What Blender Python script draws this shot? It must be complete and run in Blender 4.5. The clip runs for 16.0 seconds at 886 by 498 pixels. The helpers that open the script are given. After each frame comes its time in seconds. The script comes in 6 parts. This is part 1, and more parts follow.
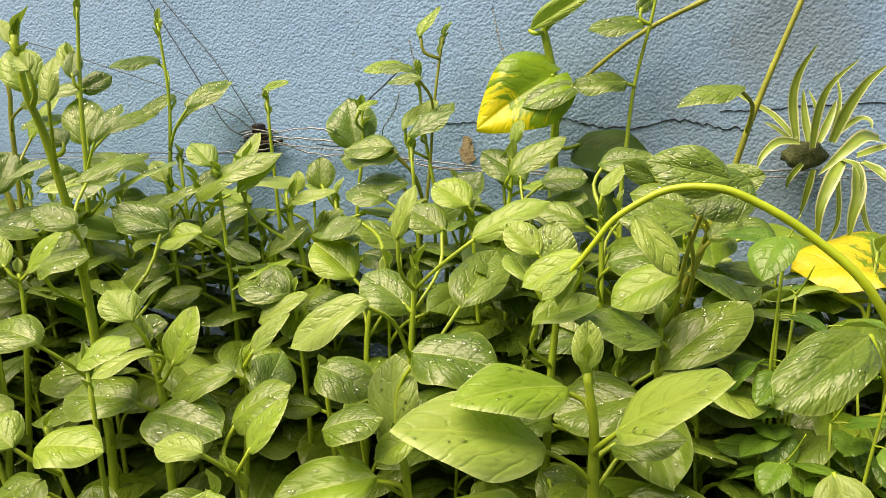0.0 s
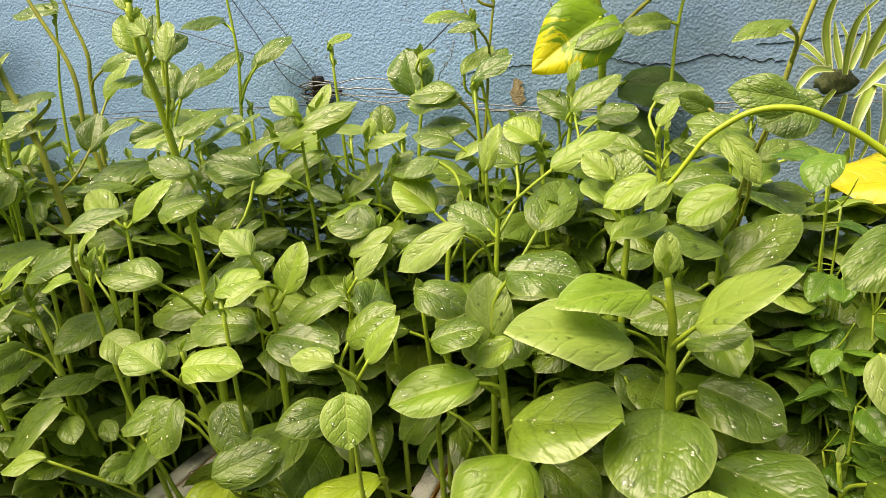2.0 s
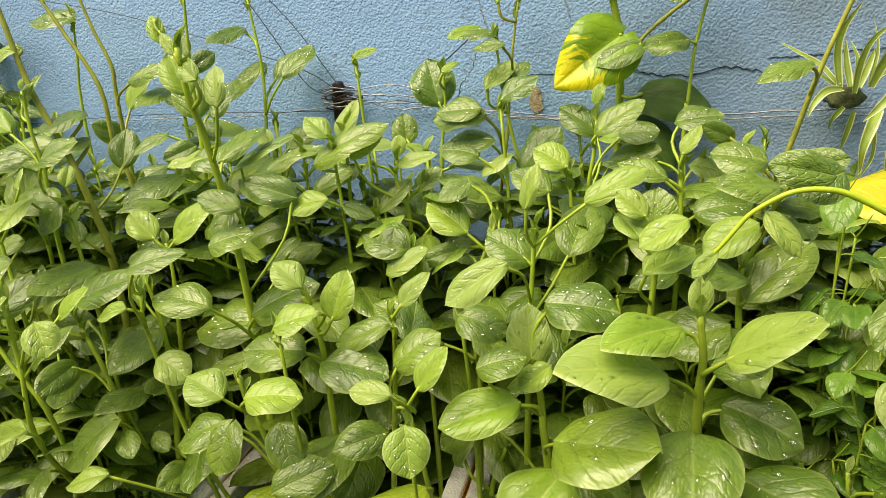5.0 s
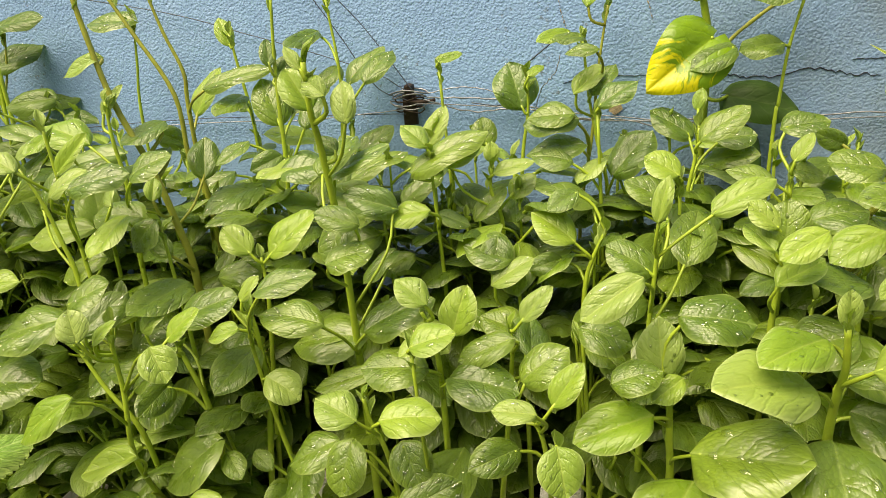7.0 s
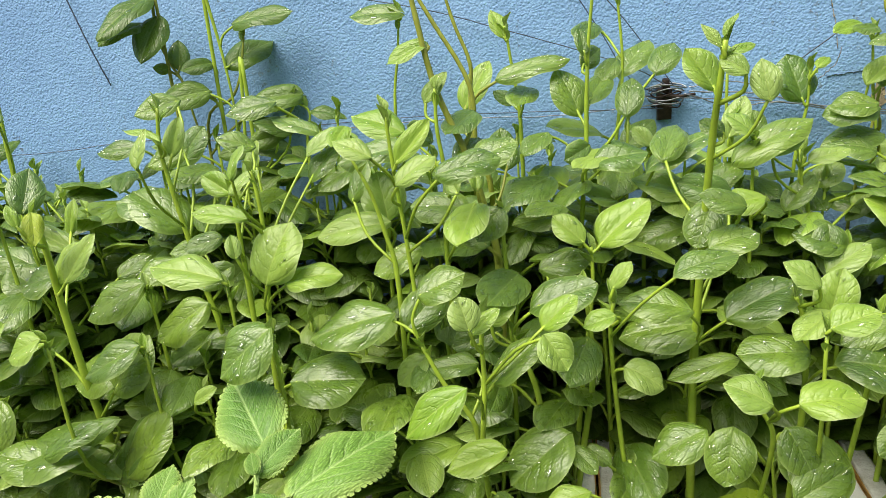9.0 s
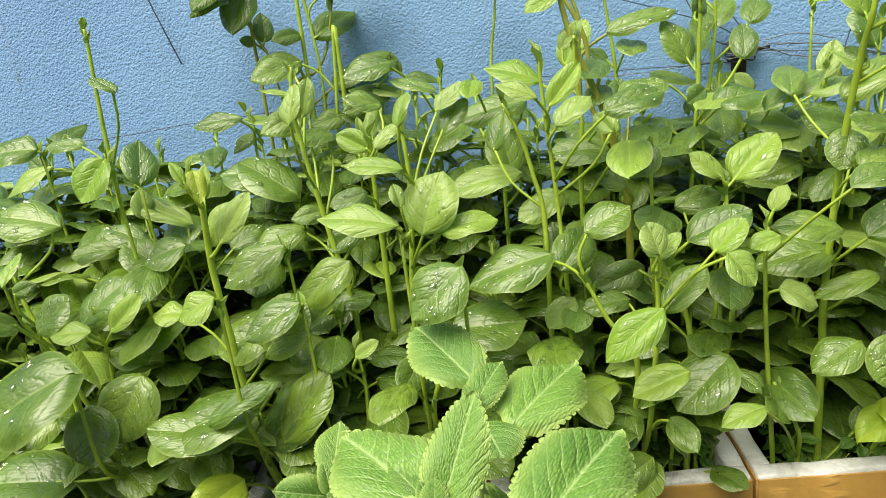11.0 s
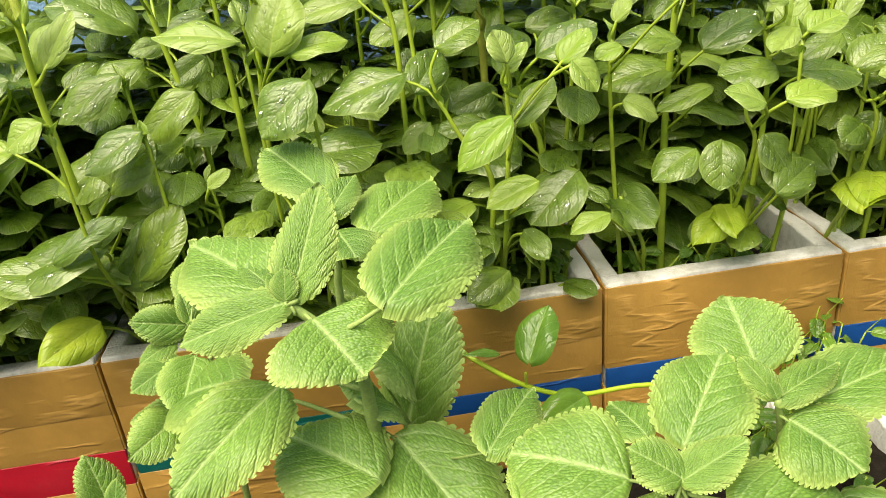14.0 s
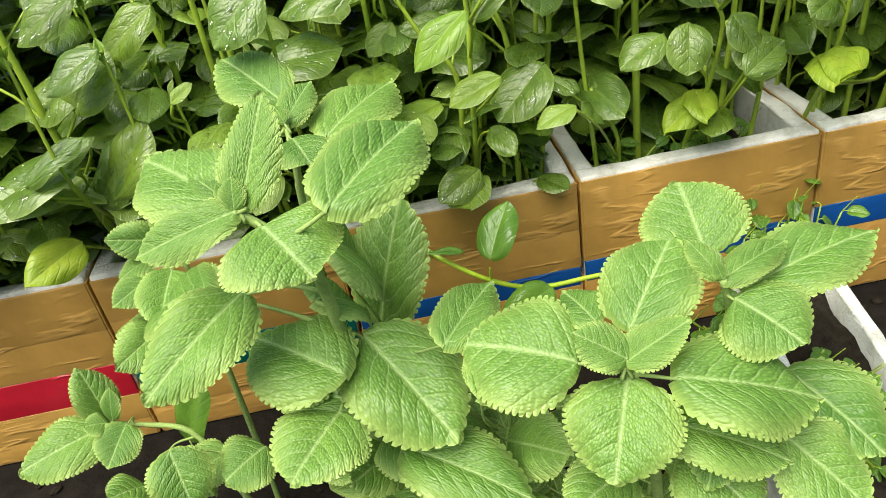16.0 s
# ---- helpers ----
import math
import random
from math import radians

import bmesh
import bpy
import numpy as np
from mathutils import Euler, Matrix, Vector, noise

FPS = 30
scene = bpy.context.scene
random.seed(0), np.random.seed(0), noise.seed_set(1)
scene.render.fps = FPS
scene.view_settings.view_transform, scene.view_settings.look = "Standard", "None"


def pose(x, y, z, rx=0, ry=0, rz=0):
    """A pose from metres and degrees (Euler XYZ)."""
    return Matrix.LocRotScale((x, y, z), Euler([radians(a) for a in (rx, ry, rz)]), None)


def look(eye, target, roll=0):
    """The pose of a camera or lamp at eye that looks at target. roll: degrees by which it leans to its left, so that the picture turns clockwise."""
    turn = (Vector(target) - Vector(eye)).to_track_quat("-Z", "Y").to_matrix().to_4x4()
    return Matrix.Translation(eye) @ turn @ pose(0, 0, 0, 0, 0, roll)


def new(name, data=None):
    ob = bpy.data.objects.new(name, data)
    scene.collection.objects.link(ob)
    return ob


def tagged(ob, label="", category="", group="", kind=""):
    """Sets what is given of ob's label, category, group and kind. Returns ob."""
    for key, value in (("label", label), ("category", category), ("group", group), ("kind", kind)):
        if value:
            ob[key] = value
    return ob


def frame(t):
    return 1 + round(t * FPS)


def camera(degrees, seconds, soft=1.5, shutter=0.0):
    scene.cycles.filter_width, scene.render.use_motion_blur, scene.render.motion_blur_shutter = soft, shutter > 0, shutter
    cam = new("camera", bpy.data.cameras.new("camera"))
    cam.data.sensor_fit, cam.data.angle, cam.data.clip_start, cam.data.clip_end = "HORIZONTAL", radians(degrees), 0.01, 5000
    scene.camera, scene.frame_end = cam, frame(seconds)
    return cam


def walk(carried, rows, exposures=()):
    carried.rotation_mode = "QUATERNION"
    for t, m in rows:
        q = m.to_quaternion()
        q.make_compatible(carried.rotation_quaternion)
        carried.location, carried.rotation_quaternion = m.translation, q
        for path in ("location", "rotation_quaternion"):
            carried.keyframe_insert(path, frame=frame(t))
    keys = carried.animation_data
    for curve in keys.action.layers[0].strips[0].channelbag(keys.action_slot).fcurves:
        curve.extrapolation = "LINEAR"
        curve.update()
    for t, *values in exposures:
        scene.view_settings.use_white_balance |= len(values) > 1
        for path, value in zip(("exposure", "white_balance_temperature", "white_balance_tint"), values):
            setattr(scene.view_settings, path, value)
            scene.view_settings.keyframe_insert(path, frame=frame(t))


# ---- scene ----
cam = camera(59.5, 16.0, soft=0.6)
PATH = [
    (0, (0.085, 0.115, 0.877), (-0.491, 2.001, 0.543), -1.7),
    (0.5, (0.058, 0.08, 0.875), (-0.51, 1.961, 0.504), -2.5),
    (1, (0.049, 0.039, 0.877), (-0.513, 1.914, 0.468), -3.2),
    (1.5, (0.041, 0.012, 0.881), (-0.527, 1.879, 0.442), -3.8),
    (2, (0.026, -0.003, 0.879), (-0.547, 1.857, 0.418), -4.3),
    (2.5, (0.015, -0.014, 0.873), (-0.561, 1.842, 0.402), -4.5),
    (3, (-0.004, -0.033, 0.873), (-0.576, 1.822, 0.393), -4.5),
    (3.5, (-0.007, -0.043, 0.885), (-0.573, 1.81, 0.391), -4.5),
    (3.7, (-0.007, -0.049, 0.899), (-0.565, 1.804, 0.394), -4.4),
    (5.8, (-0.101, -0.035, 1.038), (-0.583, 1.784, 0.362), -5.2),
    (6, (-0.137, -0.046, 1.043), (-0.607, 1.774, 0.361), -5.2),
    (6.5, (-0.213, -0.065, 1.05), (-0.658, 1.761, 0.365), -5.1),
    (7, (-0.215, -0.056, 1.048), (-0.635, 1.778, 0.371), -5.0),
    (7.5, (-0.305, -0.05, 1.038), (-0.702, 1.795, 0.376), -5.2),
    (8, (-0.448, -0.083, 1.03), (-0.837, 1.764, 0.367), -5.2),
    (8.5, (-0.602, -0.131, 1.036), (-0.961, 1.725, 0.382), -5.0),
    (9, (-0.696, -0.135, 1.037), (-1.019, 1.737, 0.41), -4.6),
    (9.2, (-0.7, -0.124, 1.04), (-1.015, 1.751, 0.419), -4.4),
    (11.3, (-1.06, -0.228, 0.964), (-1.117, 1.678, 0.359), -6.7),
    (11.5, (-1.091, -0.241, 0.952), (-1.107, 1.665, 0.347), -7.0),
    (12, (-1.109, -0.265, 0.912), (-1.06, 1.634, 0.286), -7.2),
    (12.5, (-1.098, -0.282, 0.885), (-1.009, 1.598, 0.21), -6.6),
    (13, (-1.128, -0.238, 0.885), (-0.999, 1.615, 0.143), -5.9),
    (13.5, (-1.06, -0.232, 0.89), (-0.904, 1.585, 0.07), -5.3),
    (14, (-0.979, -0.239, 0.895), (-0.821, 1.544, 0.004), -5.8),
    (14.5, (-0.926, -0.237, 0.893), (-0.787, 1.508, -0.074), -6.8),
    (15, (-0.914, -0.233, 0.88), (-0.8, 1.482, -0.143), -8.3),
    (15.5, (-0.914, -0.239, 0.883), (-0.827, 1.444, -0.194), -9.5),
    (16, (-0.921, -0.26, 0.889), (-0.847, 1.411, -0.206), -10.2),
]
EXPOSURES = [(0, 0.425, 8920, 12), (1, 0.425, 8770, 11), (2, 0.465, 8620, 10), (2.5, 0.455, 7920, 8), (3, 0.455, 7270, 6), (3.5, 0.465, 7120, 6), (5.8, 0.435, 8720, 9), (8.4, 0.465, 8520, 8), (9, 0.425, 6820, 6), (11.5, 0.455, 6970, 5), (12, 0.505, 7020, 5), (13, 0.565, 7120, 5), (14.5, 0.52, 7750, 8), (15, 0.48, 6760, 4), (16, 0.47, 6700, 4)]
walk(cam, [(t, look(eye, target, roll)) for t, eye, target, roll in PATH], EXPOSURES)

import itertools

# ---- world and sun ----
world = bpy.data.worlds.new("world")
scene.world = world
world.use_nodes = True
wn, wl = world.node_tree.nodes, world.node_tree.links
sky = wn.new("ShaderNodeTexSky")
sky.sky_type, sky.sun_disc = "NISHITA", False
sky.sun_elevation, sky.sun_rotation = radians(65), radians(232)
sky.air_density, sky.dust_density, sky.ozone_density = 1.0, 4.0, 1.0
wl.new(sky.outputs[0], wn["Background"].inputs[0])
wn["Background"].inputs[1].default_value = 0.088
sun = new("sun", bpy.data.lights.new("sun", "SUN"))
sun.data.energy, sun.data.angle, sun.data.color = 4.5, radians(55), (1.0, 0.95, 0.87)
sun.matrix_world = look((-1.1, -1.35, 3.4), (0, 0, 0))

rnd = random.Random(11)


# ---- materials ----
def mat(name):
    m = bpy.data.materials.new(name)
    m.use_nodes = True
    return m, m.node_tree.nodes, m.node_tree.links, m.node_tree.nodes["Principled BSDF"]


def ramp(n, l, src, stops):
    r = n.new("ShaderNodeValToRGB")
    while len(r.color_ramp.elements) < len(stops):
        r.color_ramp.elements.new(0.5)
    for e, (p, c) in zip(r.color_ramp.elements, stops):
        e.position, e.color = p, (*c, 1) if len(c) == 3 else c
    l.new(src, r.inputs[0])
    return r.outputs[0]


def noise_tex(n, l, vec, scale, detail=3.0, rough=0.55):
    t = n.new("ShaderNodeTexNoise")
    t.inputs["Scale"].default_value, t.inputs["Detail"].default_value, t.inputs["Roughness"].default_value = scale, detail, rough
    if vec is not None:
        l.new(vec, t.inputs["Vector"])
    return t.outputs[0]


def mathn(n, l, op, a, b=None, c=None):
    m = n.new("ShaderNodeMath")
    m.operation = op
    for s, v in zip(m.inputs, (a, b, c)):
        if v is None:
            continue
        if isinstance(v, (int, float)):
            s.default_value = v
        else:
            l.new(v, s)
    return m.outputs[0]


def mixc(n, l, fac, a, b, blend="MIX"):
    m = n.new("ShaderNodeMix")
    m.data_type, m.blend_type = "RGBA", blend
    for s, v in zip((m.inputs[0], m.inputs[6], m.inputs[7]), (fac, a, b)):
        if isinstance(v, (int, float)):
            s.default_value = v
        elif isinstance(v, tuple):
            s.default_value = (*v, 1)
        else:
            l.new(v, s)
    return m.outputs[2]


def bump(n, l, height, strength, dist, bsdf, normal=None):
    b = n.new("ShaderNodeBump")
    b.inputs["Strength"].default_value, b.inputs["Distance"].default_value = strength, dist
    l.new(height, b.inputs["Height"])
    if normal is not None:
        l.new(normal, b.inputs["Normal"])
    if bsdf is not None:
        l.new(b.outputs[0], bsdf.inputs["Normal"])
    return b.outputs[0]


def texco(n, kind="Object"):
    return n.new("ShaderNodeTexCoord").outputs[kind]


def plain(name, colour, rough=0.5, metal=0.0, scale=60.0, vary=0.25, relief=0.0004, shine=0.5):
    """A surface with grain at two scales."""
    m, n, l, b = mat(name)
    co = texco(n)
    f = mathn(n, l, "ADD", mathn(n, l, "MULTIPLY", noise_tex(n, l, co, scale), 0.6), mathn(n, l, "MULTIPLY", noise_tex(n, l, co, scale / 9), 0.4))
    lo = tuple(c * (1 - vary) for c in colour)
    hi = tuple(min(1, c * (1 + vary)) for c in colour)
    l.new(ramp(n, l, f, [(0.3, lo), (0.7, hi)]), b.inputs["Base Color"])
    b.inputs["Roughness"].default_value, b.inputs["Metallic"].default_value = rough, metal
    b.inputs["Specular IOR Level"].default_value = shine
    bump(n, l, noise_tex(n, l, co, scale * 3), 0.6, relief, b)
    return m


def leaf_material(name, dark, light, vein, rough, translucent, veins=4.6, quilt=0.2, cells=11.0, relief=0.0011, net_tone=0.06, edge=None, blotch=0.0, blotch_colour=None, gloss=0.5, vein_tone=0.40, groove_shade=0.0, cool=None, wobble=0.22, skew=0.55, side_tone=0.55, puff=0.0, edge_power=6.0, swells=1.4, side_colour=None, coat=0.0):
    """A leaf blade: midrib, side veins and fine net in the UVs (u across -0.5..0.5, v from the stalk to the tip)."""
    m, n, l, b = mat(name)
    uv = n.new("ShaderNodeUVMap").outputs[0]
    sep = n.new("ShaderNodeSeparateXYZ")
    l.new(uv, sep.inputs[0])
    au = mathn(n, l, "ABSOLUTE", mathn(n, l, "SUBTRACT", sep.outputs[0], 0.5))
    info = n.new("ShaderNodeObjectInfo").outputs["Random"]
    shifted = n.new("ShaderNodeVectorMath")
    shifted.operation = "ADD"
    l.new(uv, shifted.inputs[0])
    comb = n.new("ShaderNodeCombineXYZ")
    l.new(mathn(n, l, "MULTIPLY", info, 37.0), comb.inputs[2])
    l.new(comb.outputs[0], shifted.inputs[1])
    co = shifted.outputs[0]
    wob = mathn(n, l, "MULTIPLY", mathn(n, l, "SUBTRACT", noise_tex(n, l, co, 4.0, 2.0), 0.5), wobble)
    # side veins sweep towards the tip
    q = mathn(n, l, "ADD", mathn(n, l, "SUBTRACT", sep.outputs[1], mathn(n, l, "MULTIPLY", mathn(n, l, "POWER", au, 1.25), 1.15)), wob)
    tri = mathn(n, l, "PINGPONG", mathn(n, l, "MULTIPLY", q, veins), 0.5)
    side = mathn(n, l, "SUBTRACT", 1.0, mathn(n, l, "SMOOTH_MIN", mathn(n, l, "MULTIPLY", tri, 7.0), 1.0, 0.2))
    mid = mathn(n, l, "SUBTRACT", 1.0, mathn(n, l, "SMOOTH_MIN", mathn(n, l, "MULTIPLY", au, 32.0), 1.0, 0.2))
    line = mathn(n, l, "MAXIMUM", mathn(n, l, "MULTIPLY", side, 0.55), mid)
    net = n.new("ShaderNodeTexVoronoi")
    net.feature, net.inputs["Smoothness"].default_value = "SMOOTH_F1", 0.35
    net.inputs["Scale"].default_value = cells
    flow = n.new("ShaderNodeCombineXYZ")
    l.new(mathn(n, l, "MULTIPLY", au, 1.7), flow.inputs[0])
    l.new(mathn(n, l, "ADD", mathn(n, l, "SUBTRACT", mathn(n, l, "MULTIPLY", sep.outputs[1], 1.15), mathn(n, l, "MULTIPLY", au, skew)), wob), flow.inputs[1])
    l.new(mathn(n, l, "ADD", mathn(n, l, "MULTIPLY", info, 37.0), mathn(n, l, "MULTIPLY", sep.outputs[0], 0.25)), flow.inputs[2])
    l.new(flow.outputs[0], net.inputs["Vector"])
    netv = mathn(n, l, "SUBTRACT", 1.0, mathn(n, l, "SMOOTH_MIN", mathn(n, l, "POWER", mathn(n, l, "MULTIPLY", net.outputs["Distance"], 1.35), 2.0), 1.0, 0.3))
    swell = noise_tex(n, l, co, 7.0, 2.0)
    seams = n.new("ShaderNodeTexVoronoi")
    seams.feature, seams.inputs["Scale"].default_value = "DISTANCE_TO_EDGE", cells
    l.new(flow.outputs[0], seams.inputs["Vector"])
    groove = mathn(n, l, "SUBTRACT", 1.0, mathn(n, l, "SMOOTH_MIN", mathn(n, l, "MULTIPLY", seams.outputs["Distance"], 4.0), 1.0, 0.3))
    fine = mathn(n, l, "SUBTRACT", 1.0, mathn(n, l, "SMOOTH_MIN", mathn(n, l, "MULTIPLY", tri, 13.0), 1.0, 0.2))
    pale = mathn(n, l, "MAXIMUM", mathn(n, l, "MULTIPLY", fine, side_tone), mid)
    f = mathn(n, l, "ADD", mathn(n, l, "MULTIPLY", noise_tex(n, l, co, 3.0, 3.0), 0.7), mathn(n, l, "MULTIPLY", info, 0.35))
    col = ramp(n, l, f, [(0.3, dark), (0.75, light)])
    if cool:
        odd = mathn(n, l, "FRACT", mathn(n, l, "MULTIPLY", info, 7.3))
        col = mixc(n, l, mathn(n, l, "MULTIPLY", mathn(n, l, "POWER", odd, 1.6), 0.62), col, cool)
    col = mixc(n, l, mathn(n, l, "MULTIPLY", mathn(n, l, "SUBTRACT", 1.0, netv), net_tone), col, vein)
    # shade in the creases between cells, put into the colour
    if groove_shade:
        col = mixc(n, l, mathn(n, l, "MULTIPLY", groove, groove_shade), col, tuple(c * 0.55 for c in dark))
    if side_colour:
        col = mixc(n, l, mathn(n, l, "MULTIPLY", fine, 0.34), col, side_colour)
        pale = mid
    col = mixc(n, l, mathn(n, l, "MULTIPLY", pale, vein_tone), col, vein)
    if blotch:
        streak = n.new("ShaderNodeCombineXYZ")
        l.new(mathn(n, l, "MULTIPLY", au, 1.3), streak.inputs[0])
        l.new(mathn(n, l, "MULTIPLY", q, 3.2), streak.inputs[1])
        l.new(mathn(n, l, "GREATER_THAN", sep.outputs[0], 0.5), streak.inputs[2])
        patch = mathn(n, l, "ADD", noise_tex(n, l, streak.outputs[0], 3.0, 4.0, 0.7), mathn(n, l, "MULTIPLY", mathn(n, l, "SUBTRACT", sep.outputs[1], 0.5), 0.55))
        k = ramp(n, l, patch, [(blotch - 0.04, (0, 0, 0)), (blotch + 0.04, (1, 1, 1))])
        col = mixc(n, l, k, col, blotch_colour)
    if edge:
        at = n.new("ShaderNodeAttribute")
        at.attribute_name = "rim"
        col = mixc(n, l, mathn(n, l, "MULTIPLY", mathn(n, l, "POWER", at.outputs["Fac"], edge_power), 0.8), col, edge)
    l.new(col, b.inputs["Base Color"])
    # wet and dry patches
    l.new(ramp(n, l, noise_tex(n, l, co, 5.0, 2.0), [(0.35, (rough * 0.75,) * 3), (0.65, (min(1.0, rough * 1.3),) * 3)]), b.inputs["Roughness"])
    b.inputs["Specular IOR Level"].default_value = gloss
    b.inputs["Coat Weight"].default_value, b.inputs["Coat Roughness"].default_value = coat, 0.30
    h = mathn(n, l, "ADD", mathn(n, l, "MULTIPLY", line, -1.0), mathn(n, l, "MULTIPLY", netv, quilt))
    h = mathn(n, l, "ADD", h, mathn(n, l, "MULTIPLY", noise_tex(n, l, co, 40.0), 0.12))
    h = mathn(n, l, "ADD", h, mathn(n, l, "MULTIPLY", swell, swells))
    if puff:
        h = mathn(n, l, "ADD", h, mathn(n, l, "MULTIPLY", mathn(n, l, "SQRT", mathn(n, l, "MULTIPLY", tri, 2.0)), puff))
    bump(n, l, h, 0.6, relief, b)
    tr = n.new("ShaderNodeBsdfTranslucent")
    l.new(mixc(n, l, 0.25, col, (0.40, 0.58, 0.04)), tr.inputs[0])
    mx = n.new("ShaderNodeMixShader")
    mx.inputs[0].default_value = translucent
    l.new(b.outputs[0], mx.inputs[1])
    l.new(tr.outputs[0], mx.inputs[2])
    l.new(mx.outputs[0], n["Material Output"].inputs[0])
    return m


def wall_material():
    m, n, l, b = mat("blue_stucco")
    co = texco(n)
    big = noise_tex(n, l, co, 2.2, 4.0)
    mid = noise_tex(n, l, co, 26.0, 3.0)
    grain = noise_tex(n, l, co, 210.0, 3.0, 0.6)
    f = mathn(n, l, "ADD", mathn(n, l, "MULTIPLY", big, 0.7), mathn(n, l, "MULTIPLY", mid, 0.3))
    col = ramp(n, l, f, [(0.3, (0.205, 0.375, 0.66)), (0.55, (0.26, 0.455, 0.755)), (0.75, (0.32, 0.505, 0.79))])
    pit = ramp(n, l, grain, [(0.34, (0.55, 0.6, 0.7)), (0.48, (1, 1, 1))])
    col = mixc(n, l, 0.42, col, pit, "MULTIPLY")
    # brown weather streaks running down
    sep = n.new("ShaderNodeMapping")
    sep.inputs["Scale"].default_value = (9.0, 9.0, 0.9)
    l.new(co, sep.inputs[0])
    st = ramp(n, l, noise_tex(n, l, sep.outputs[0], 1.0, 5.0, 0.7), [(0.62, (0, 0, 0)), (0.78, (0.55, 0.55, 0.55))])
    col = mixc(n, l, st, col, (0.20, 0.22, 0.24))
    # mottled darker grey that grows towards the right end of the wall
    at = n.new("ShaderNodeSeparateXYZ")
    l.new(co, at.inputs[0])
    end = ramp(n, l, mathn(n, l, "ADD", mathn(n, l, "MULTIPLY", at.outputs[0], 0.8), 0.5), [(0.28, (0, 0, 0)), (0.62, (1, 1, 1))])
    grey_mottle = ramp(n, l, noise_tex(n, l, co, 5.5, 5.0, 0.65), [(0.30, (0.12, 0.12, 0.12)), (0.62, (0.75, 0.75, 0.75))])
    col = mixc(n, l, mathn(n, l, "MULTIPLY", end, grey_mottle), col, (0.185, 0.265, 0.33))
    specks = ramp(n, l, mathn(n, l, "MULTIPLY", noise_tex(n, l, sep.outputs[0], 1.7, 3.0), noise_tex(n, l, co, 90.0, 3.0, 0.7)), [(0.375, (0, 0, 0)), (0.45, (0.7, 0.7, 0.7))])
    col = mixc(n, l, specks, col, (0.13, 0.15, 0.15))
    l.new(col, b.inputs["Base Color"])
    b.inputs["Roughness"].default_value = 0.75
    pebble = n.new("ShaderNodeTexVoronoi")
    pebble.feature, pebble.inputs["Smoothness"].default_value, pebble.inputs["Scale"].default_value = "SMOOTH_F1", 0.6, 250.0
    bent = n.new("ShaderNodeVectorMath")
    bent.operation = "ADD"
    push = n.new("ShaderNodeTexNoise")
    push.inputs["Scale"].default_value = 60.0
    l.new(co, push.inputs["Vector"])
    small = n.new("ShaderNodeVectorMath")
    small.operation, small.inputs[3].default_value = "SCALE", 0.005
    l.new(push.outputs["Color"], small.inputs[0])
    l.new(co, bent.inputs[0])
    l.new(small.outputs[0], bent.inputs[1])
    l.new(bent.outputs[0], pebble.inputs["Vector"])
    h = mathn(n, l, "ADD", mathn(n, l, "MULTIPLY", grain, 0.55), mathn(n, l, "MULTIPLY", pebble.outputs["Distance"], -0.9))
    h = mathn(n, l, "ADD", h, mathn(n, l, "MULTIPLY", noise_tex(n, l, co, 130.0, 2.0), 0.9))
    bump(n, l, h, 0.9, 0.0015, b)
    return m


def tape_material(name, colour, rough=0.32):
    """Packing tape: glossy, creased across, worn in places."""
    m, n, l, b = mat(name)
    co = texco(n)
    mp = n.new("ShaderNodeMapping")
    mp.inputs["Scale"].default_value, mp.inputs["Rotation"].default_value = (3.4, 3.4, 17.0), (0, 0.22, 0)
    l.new(co, mp.inputs[0])
    w = noise_tex(n, l, mp.outputs[0], 1.0, 3.0, 0.6)
    crease = mathn(n, l, "SUBTRACT", 1.0, mathn(n, l, "SMOOTH_MIN", mathn(n, l, "MULTIPLY", mathn(n, l, "ABSOLUTE", mathn(n, l, "SUBTRACT", w, 0.52)), 26.0), 1.0, 0.2))
    mask = ramp(n, l, noise_tex(n, l, co, 11.0, 2.0), [(0.47, (0, 0, 0)), (0.6, (1, 1, 1))])
    crease = mathn(n, l, "MULTIPLY", crease, mask)
    f = noise_tex(n, l, co, 7.0, 5.0, 0.65)
    col = ramp(n, l, f, [(0.3, tuple(c * 0.75 for c in colour)), (0.7, tuple(min(1, c * 1.15) for c in colour))])
    # pale highlight along each crease, mixed into the tape colour
    col = mixc(n, l, mathn(n, l, "MULTIPLY", crease, 0.35), col, tuple(min(1, c * 1.7 + 0.05) for c in colour))
    l.new(col, b.inputs["Base Color"])
    b.inputs["Roughness"].default_value = rough
    h = mathn(n, l, "ADD", crease, mathn(n, l, "MULTIPLY", noise_tex(n, l, co, 30.0, 3.0), 0.8))
    h = mathn(n, l, "ADD", h, mathn(n, l, "MULTIPLY", noise_tex(n, l, co, 150.0, 4.0, 0.7), 0.35))
    bump(n, l, h, 0.6, 0.0025, b)
    return m


def foam_material():
    m, n, l, b = mat("foam")
    co = texco(n)
    bead = n.new("ShaderNodeTexVoronoi")
    bead.inputs["Scale"].default_value = 260.0
    l.new(co, bead.inputs["Vector"])
    f = noise_tex(n, l, co, 14.0, 6.0, 0.7)
    col = ramp(n, l, f, [(0.24, (0.20, 0.19, 0.14)), (0.36, (0.58, 0.57, 0.51)), (0.52, (0.84, 0.84, 0.80))])
    l.new(col, b.inputs["Base Color"])
    b.inputs["Roughness"].default_value = 0.8
    bump(n, l, bead.outputs[0], 0.6, -0.0015, b)
    return m


